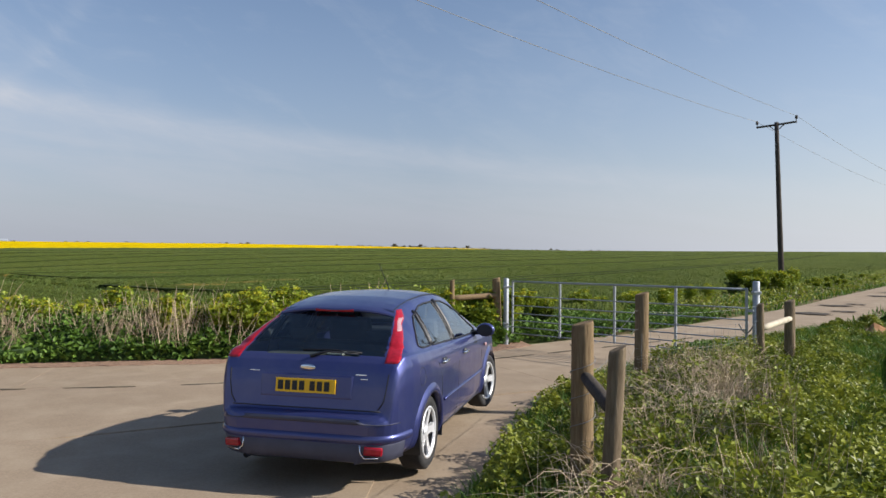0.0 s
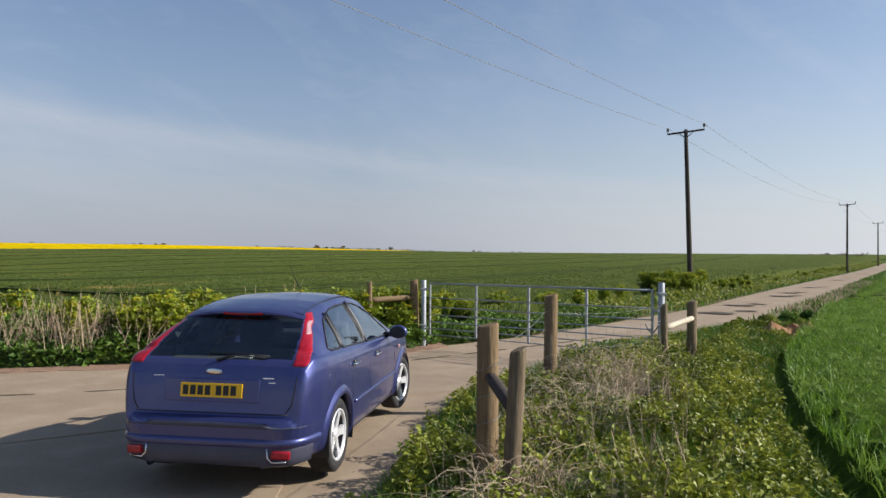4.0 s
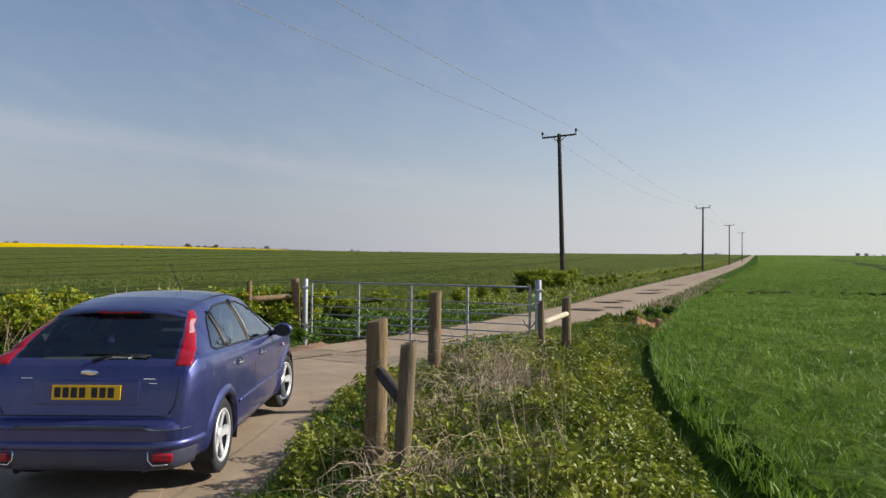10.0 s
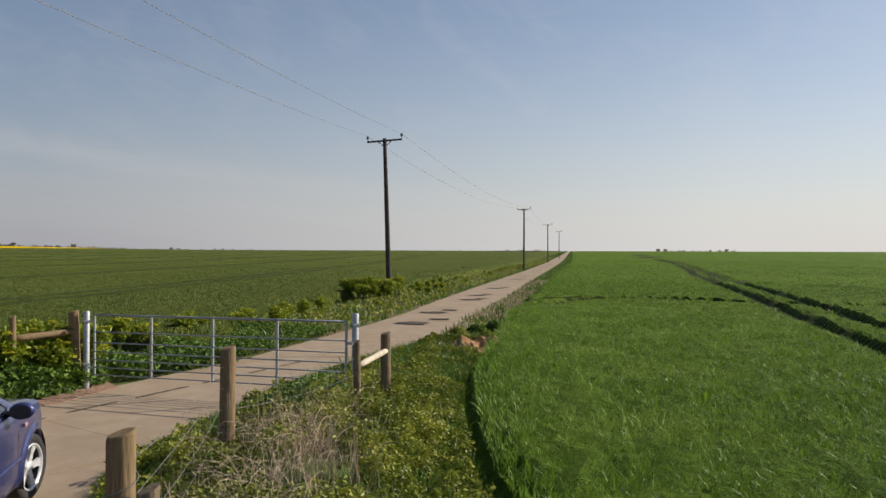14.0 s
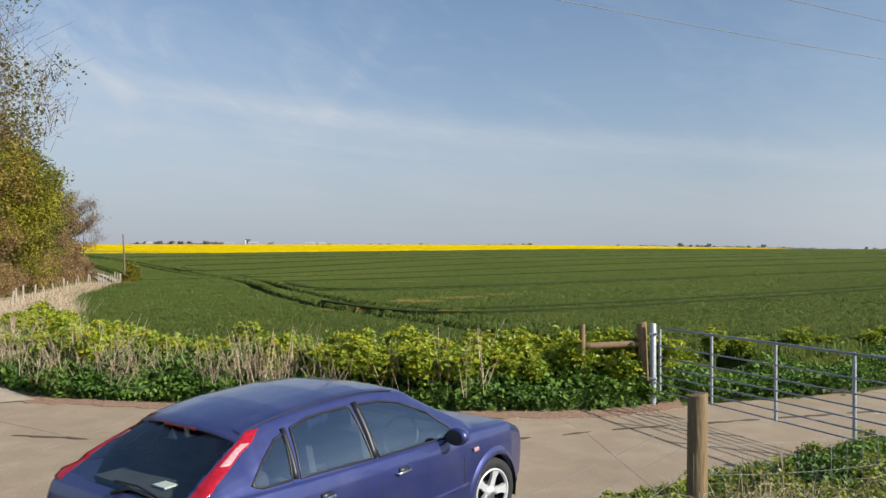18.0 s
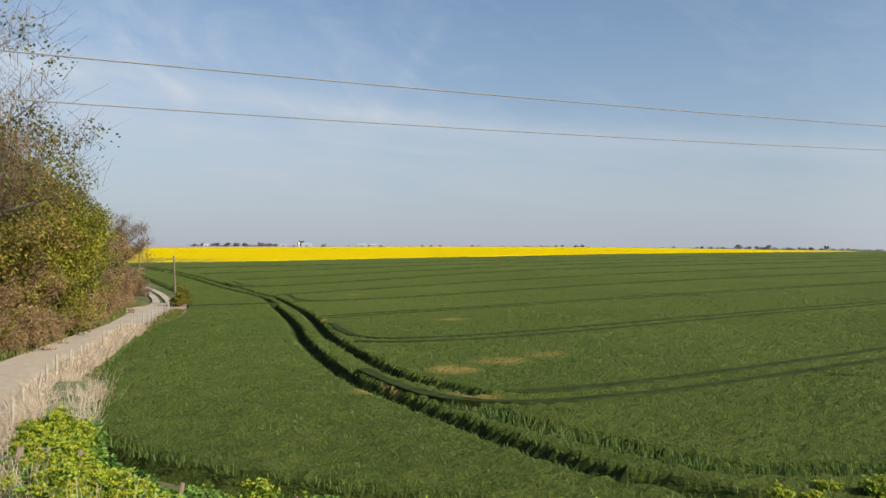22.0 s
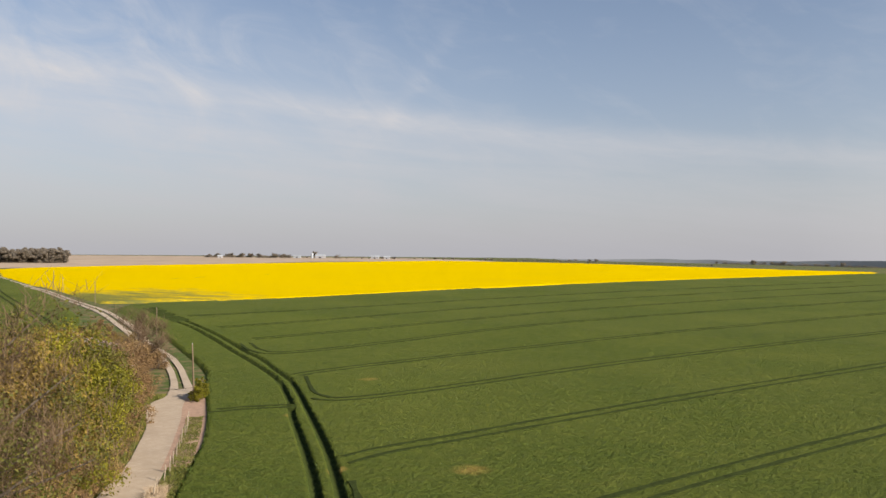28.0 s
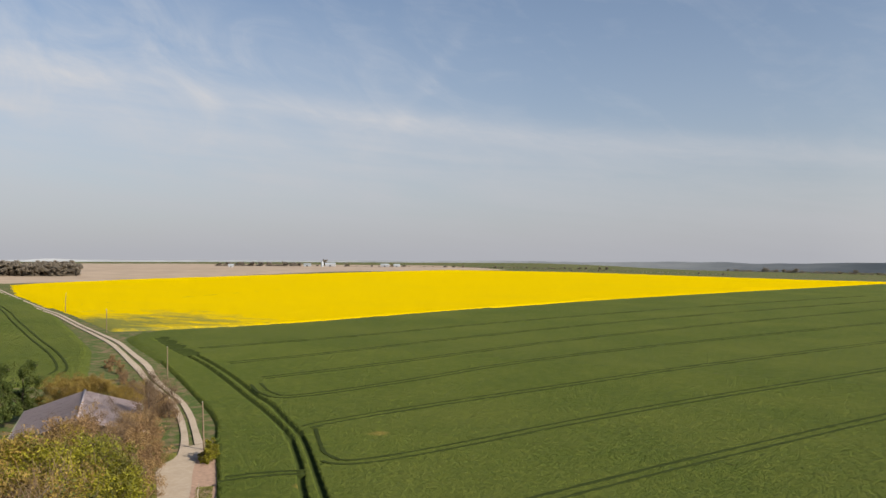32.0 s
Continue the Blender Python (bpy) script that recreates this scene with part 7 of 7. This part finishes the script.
def barn():
    """A long low barn under a weathered sheet roof, half hidden in the scrub."""
    b = tagged(empty("barn", (BARN_A[0], BARN_A[1], z_at(-78, 62))), "low barn with a faded mauve-grey sheet roof among scrub", "barn")
    U, N = Vector((*BARN_U, 0)), Vector((*BARN_N, 0))
    L, Wd, E, Rg = BARN_L, BARN_W, 5.0, 7.0
    mat_roof = plain("faded_roof_sheets", (0.40, 0.325, 0.325), 0.85, vary=0.10, scale=1.2, bump=0.2)
    mat_wall = plain("barn_boards", (0.16, 0.13, 0.10), 0.9, vary=0.3, scale=3)
    at = lambda u, n, z: U * u + N * n + Vector((0, 0, z))
    for n in (0.3, Wd - 0.3):
        bm = bmesh.new()
        f = bm.faces.new([bm.verts.new(v) for v in (at(0.3, n, -0.3), at(L - 0.3, n, -0.3), at(L - 0.3, n, E - 0.05), at(0.3, n, E - 0.05))])
        bmesh.ops.solidify(bm, geom=[f], thickness=0.2)
        part("side_wall", bm, mat_wall, b)
    for u in (0.3, L - 0.3):
        bm = bmesh.new()
        f = bm.faces.new([bm.verts.new(v) for v in (at(u, 0.5, -0.3), at(u, Wd - 0.5, -0.3), at(u, Wd - 0.5, E), at(u, Wd / 2, Rg - 0.1), at(u, 0.5, E))])
        bmesh.ops.solidify(bm, geom=[f], thickness=0.2)
        part("gable_wall", bm, mat_wall, b)
    # one sheet after another along each slope
    n_sheets = 14
    for n0, n1 in ((-0.45, Wd / 2), (Wd + 0.45, Wd / 2)):
        for i in range(n_sheets):
            u0, u1 = -0.4 + (L + 0.8) * i / n_sheets, -0.4 + (L + 0.8) * (i + 1) / n_sheets - 0.03
            dz = 0.004 * (i % 2)
            bm = bmesh.new()
            f = bm.faces.new([bm.verts.new(v) for v in (at(u0, n0, E - 0.12 + dz), at(u1, n0, E - 0.12 + dz), at(u1, n1, Rg + dz), at(u0, n1, Rg + dz))])
            bmesh.ops.solidify(bm, geom=[f], thickness=0.05)
            part("roof_sheet", bm, mat_roof, b)
    part("ridge_cap", tube_bm([at(-0.4, Wd / 2, Rg + 0.03), at(L + 0.4, Wd / 2, Rg + 0.03)], 0.16, 6), mat_roof, b)
    for n in (-0.5, Wd + 0.5):
        part("gutter", tube_bm([at(-0.4, n, E - 0.2), at(L + 0.4, n, E - 0.2)], 0.10, 6), plain("mossy_gutter", (0.34, 0.36, 0.20), 0.8), b)


barn()

# ---- fences along the lower track, old stumps by the hedge end ----
stake = tagged(empty("fence_stake"), "pale split timber fence stake leaning beside the track", "post", "stakes along the track")
part("shaft", tube_bm([(0, 0, -0.2), (0.02, 0, 0.6), (0.05, 0.02, 1.25)], [0.05, 0.048, 0.04], 7), plain("pale_stake_timber", (0.30, 0.25, 0.19), 0.85, vary=0.25, scale=5), stake)
line_ = even(TRACK_R[14:72], 2.4)
first = True
for i, (a, b) in enumerate(line_):
    g = np.gradient(line_, axis=0)[i]
    g /= np.hypot(*g)
    x_, y_ = a + g[1] * 0.55 + rng.uniform(-0.12, 0.12), b - g[0] * 0.55
    m = pose(x_, y_, z_at(x_, y_), rng.uniform(-7, 7), rng.uniform(-8, 8), rng.uniform(0, 360)) @ Matrix.Scale(rng.uniform(0.85, 1.1), 4)
    ob = stake if first else copy_thing(stake, m)
    ob.matrix_basis = m
    first = False
for x_, y_ in ((-51.3, 48.9), (-55.0, 53.2), (-47.8, 45.2)):
    m = pose(x_, y_, z_at(x_, y_), 3, -4, 20)
    copy_thing(stake, m).matrix_basis = m
for i, (x_, y_, h, r) in enumerate(((-12.5, 15.3, 1.05, 0.11), (-12.05, 15.75, 0.95, 0.09), (-13.0, 14.95, 1.1, 0.10), (-8.3, 14.9, 0.95, 0.06), (-6.0, 15.3, 0.9, 0.05))):
    st_ = tagged(empty("old_fence_stump", (x_, y_, z_at(x_, y_))), "gnarled pale old fence stump among the hedge weeds", "stump")
    part("wood", tube_bm([(0, 0, -0.2), (0.03, 0, h * 0.5), (0.0 + 0.05 * i, 0.03, h)], [r * 1.2, r, r * 0.7], 8), MAT_POST_OLD, st_)
rail((-12.5, 15.25, 0.62), (-11.7, 15.9, 0.56), 0.05, "fallen_rail", "dark fallen rail between old stumps", MAT_POLE)

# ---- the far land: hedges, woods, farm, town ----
# leaf tones greyed and lightened so the colour itself carries distance haze
MAT_FAR_TREE = leaf_material("haze_paled_leaves", (0.34, 0.29, 0.23), (0.40, 0.35, 0.28), (0.44, 0.39, 0.32), 0.9, 0.5, 0.05)
far_tree = grow(320, 9.0, 4.5, 0.3, MAT_FAR_TREE, 5200, 0.42, 0, "distant brown-green hedgerow tree, its leaves paled to paint haze", group="distant hedgerow trees", low=0.05)
far_bush = grow(321, 5.0, 4.0, 0.2, MAT_FAR_TREE, 3200, 0.42, 0, "distant hedgerow bush on the skyline, its leaves paled to paint haze", name="bush", stems=3, group="distant hedgerow bushes", low=0.02)
rng = np.random.default_rng(90)


def far_row(b0, b1, r0, r1, n, lo, hi, tall_share=0.4):
    for k in np.linspace(0, 1, n):
        b = radians(b0 + (b1 - b0) * k + rng.uniform(-0.15, 0.15))
        r = r0 + (r1 - r0) * k + rng.uniform(-8, 8)
        x_, y_ = r * math.sin(b), r * math.cos(b)
        ob = far_tree if rng.uniform() < tall_share else far_bush
        m = pose(x_, y_, z_at(x_, y_) - 0.5, 0, 0, rng.uniform(0, 360)) @ Matrix.Diagonal((1.5, 1.5, 1.0, 1)) @ Matrix.Scale(rng.uniform(lo, hi), 4)
        copy_thing(ob, m).matrix_basis = m


far_tree.matrix_basis = pose(-590, 820, z_at(-590, 820) - 0.5)
far_bush.matrix_basis = pose(-560, 830, z_at(-560, 830) - 0.5)
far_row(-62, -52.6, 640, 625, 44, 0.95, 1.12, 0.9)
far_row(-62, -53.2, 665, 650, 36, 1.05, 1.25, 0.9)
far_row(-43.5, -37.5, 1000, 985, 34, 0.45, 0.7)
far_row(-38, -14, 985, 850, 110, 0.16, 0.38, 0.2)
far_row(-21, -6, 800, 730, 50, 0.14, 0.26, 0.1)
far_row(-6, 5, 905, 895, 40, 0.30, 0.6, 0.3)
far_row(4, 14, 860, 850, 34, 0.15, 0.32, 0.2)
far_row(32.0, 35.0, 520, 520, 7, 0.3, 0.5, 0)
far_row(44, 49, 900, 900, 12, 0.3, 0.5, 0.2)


def farm_building(b, r, long, wide, eave, ridge, turn_, wall, roof, label, name="farm_building"):
    x_, y_ = r * math.sin(radians(b)), r * math.cos(radians(b))
    h = tagged(empty(name, (x_, y_, z_at(x_, y_) - 0.3)), label, "building", "distant farm buildings")
    h.rotation_euler = (0, 0, radians(turn_))
    h.scale = (0.62, 0.62, 0.62)
    part("wall", box_bm((0, 0, eave / 2), (long, wide, eave)), wall, h)
    bm = bmesh.new()
    e, w, l = eave, wide / 2 + 0.4, long / 2 + 0.4
    v = [bm.verts.new(p) for p in ((-l, -w, e), (l, -w, e), (l, w, e), (-l, w, e), (-l, 0, ridge), (l, 0, ridge))]
    for q in ((0, 1, 5, 4), (2, 3, 4, 5), (0, 4, 3), (1, 2, 5), (3, 2, 1, 0)):
        bm.faces.new([v[i] for i in q])
    part("roof", bm, roof, h)
    part("door", box_bm((0, -wide / 2 - 0.05, eave * 0.35), (long * 0.2, 0.1, eave * 0.7)), MAT_TRIM, h)
    return h


mat_white = plain("white_render", (0.36, 0.36, 0.38), 0.8, vary=0.05, scale=0.3)
mat_grey = plain("grey_sheet", (0.33, 0.36, 0.39), 0.6, vary=0.1, scale=0.3)
farm_building(-37.0, 960, 14, 10, 5, 7, 30, mat_grey, mat_grey, "distant grey farm shed on the skyline")
farm_building(-35.3, 960, 20, 12, 5.5, 8.5, 30, mat_white, mat_grey, "distant pale farm barn on the skyline")
farm_building(-31.2, 930, 16, 8, 4.5, 7.5, 20, mat_white, mat_grey, "distant white farmhouse on the skyline", "farmhouse")
farm_building(-30.3, 925, 12, 8, 4.0, 7.0, 25, mat_white, mat_grey, "distant white cottage on the skyline", "farmhouse")
farm_building(-42.5, 900, 9, 7, 4.0, 6.5, 40, mat_white, mat_grey, "distant white cottage beyond the tilled field", "farmhouse")
silo = tagged(empty("silo", (945 * math.sin(radians(-35.9)), 945 * math.cos(radians(-35.9)), z_at(-554, 765))), "distant grey steel grain silo", "silo")
part("drum", turned([(1.6, 0), (1.6, 6), (0.3, 7.0), (0.001, 7.1)], Matrix.Identity(4), 24), mat_grey, silo)


def backdrop():
    """Low hills and a far town beyond the fields, haze painted into the colour."""
    n = 240
    b = np.radians(np.linspace(-75, 75, n))
    r = 4450.0
    ridge = -4 + 9 * np.array([noise.noise(Vector((v * 9, 0, 0))) + 0.5 * noise.noise(Vector((v * 31, 3, 0))) for v in b])
    lo = np.stack([r * np.sin(b), r * np.cos(b), np.full(n, -70.0)], 1)
    hi = np.stack([r * np.sin(b), r * np.cos(b), ridge], 1)
    v = np.concatenate([lo, hi])
    i = np.arange(n - 1)
    f = np.stack([i, i + 1, n + i + 1, n + i], -1)
    m = Mat("haze_painted_hills", 1.0, spec=0.0)
    # pale blue-grey base colour takes the place of haze in the air
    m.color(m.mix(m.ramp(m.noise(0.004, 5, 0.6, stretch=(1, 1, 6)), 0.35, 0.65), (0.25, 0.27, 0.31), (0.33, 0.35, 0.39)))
    return tagged(new("backdrop", fill_mesh("backdrop", v, f, m.m)), "far hills on the skyline with blue haze painted into their colour", "backdrop", kind="structure")


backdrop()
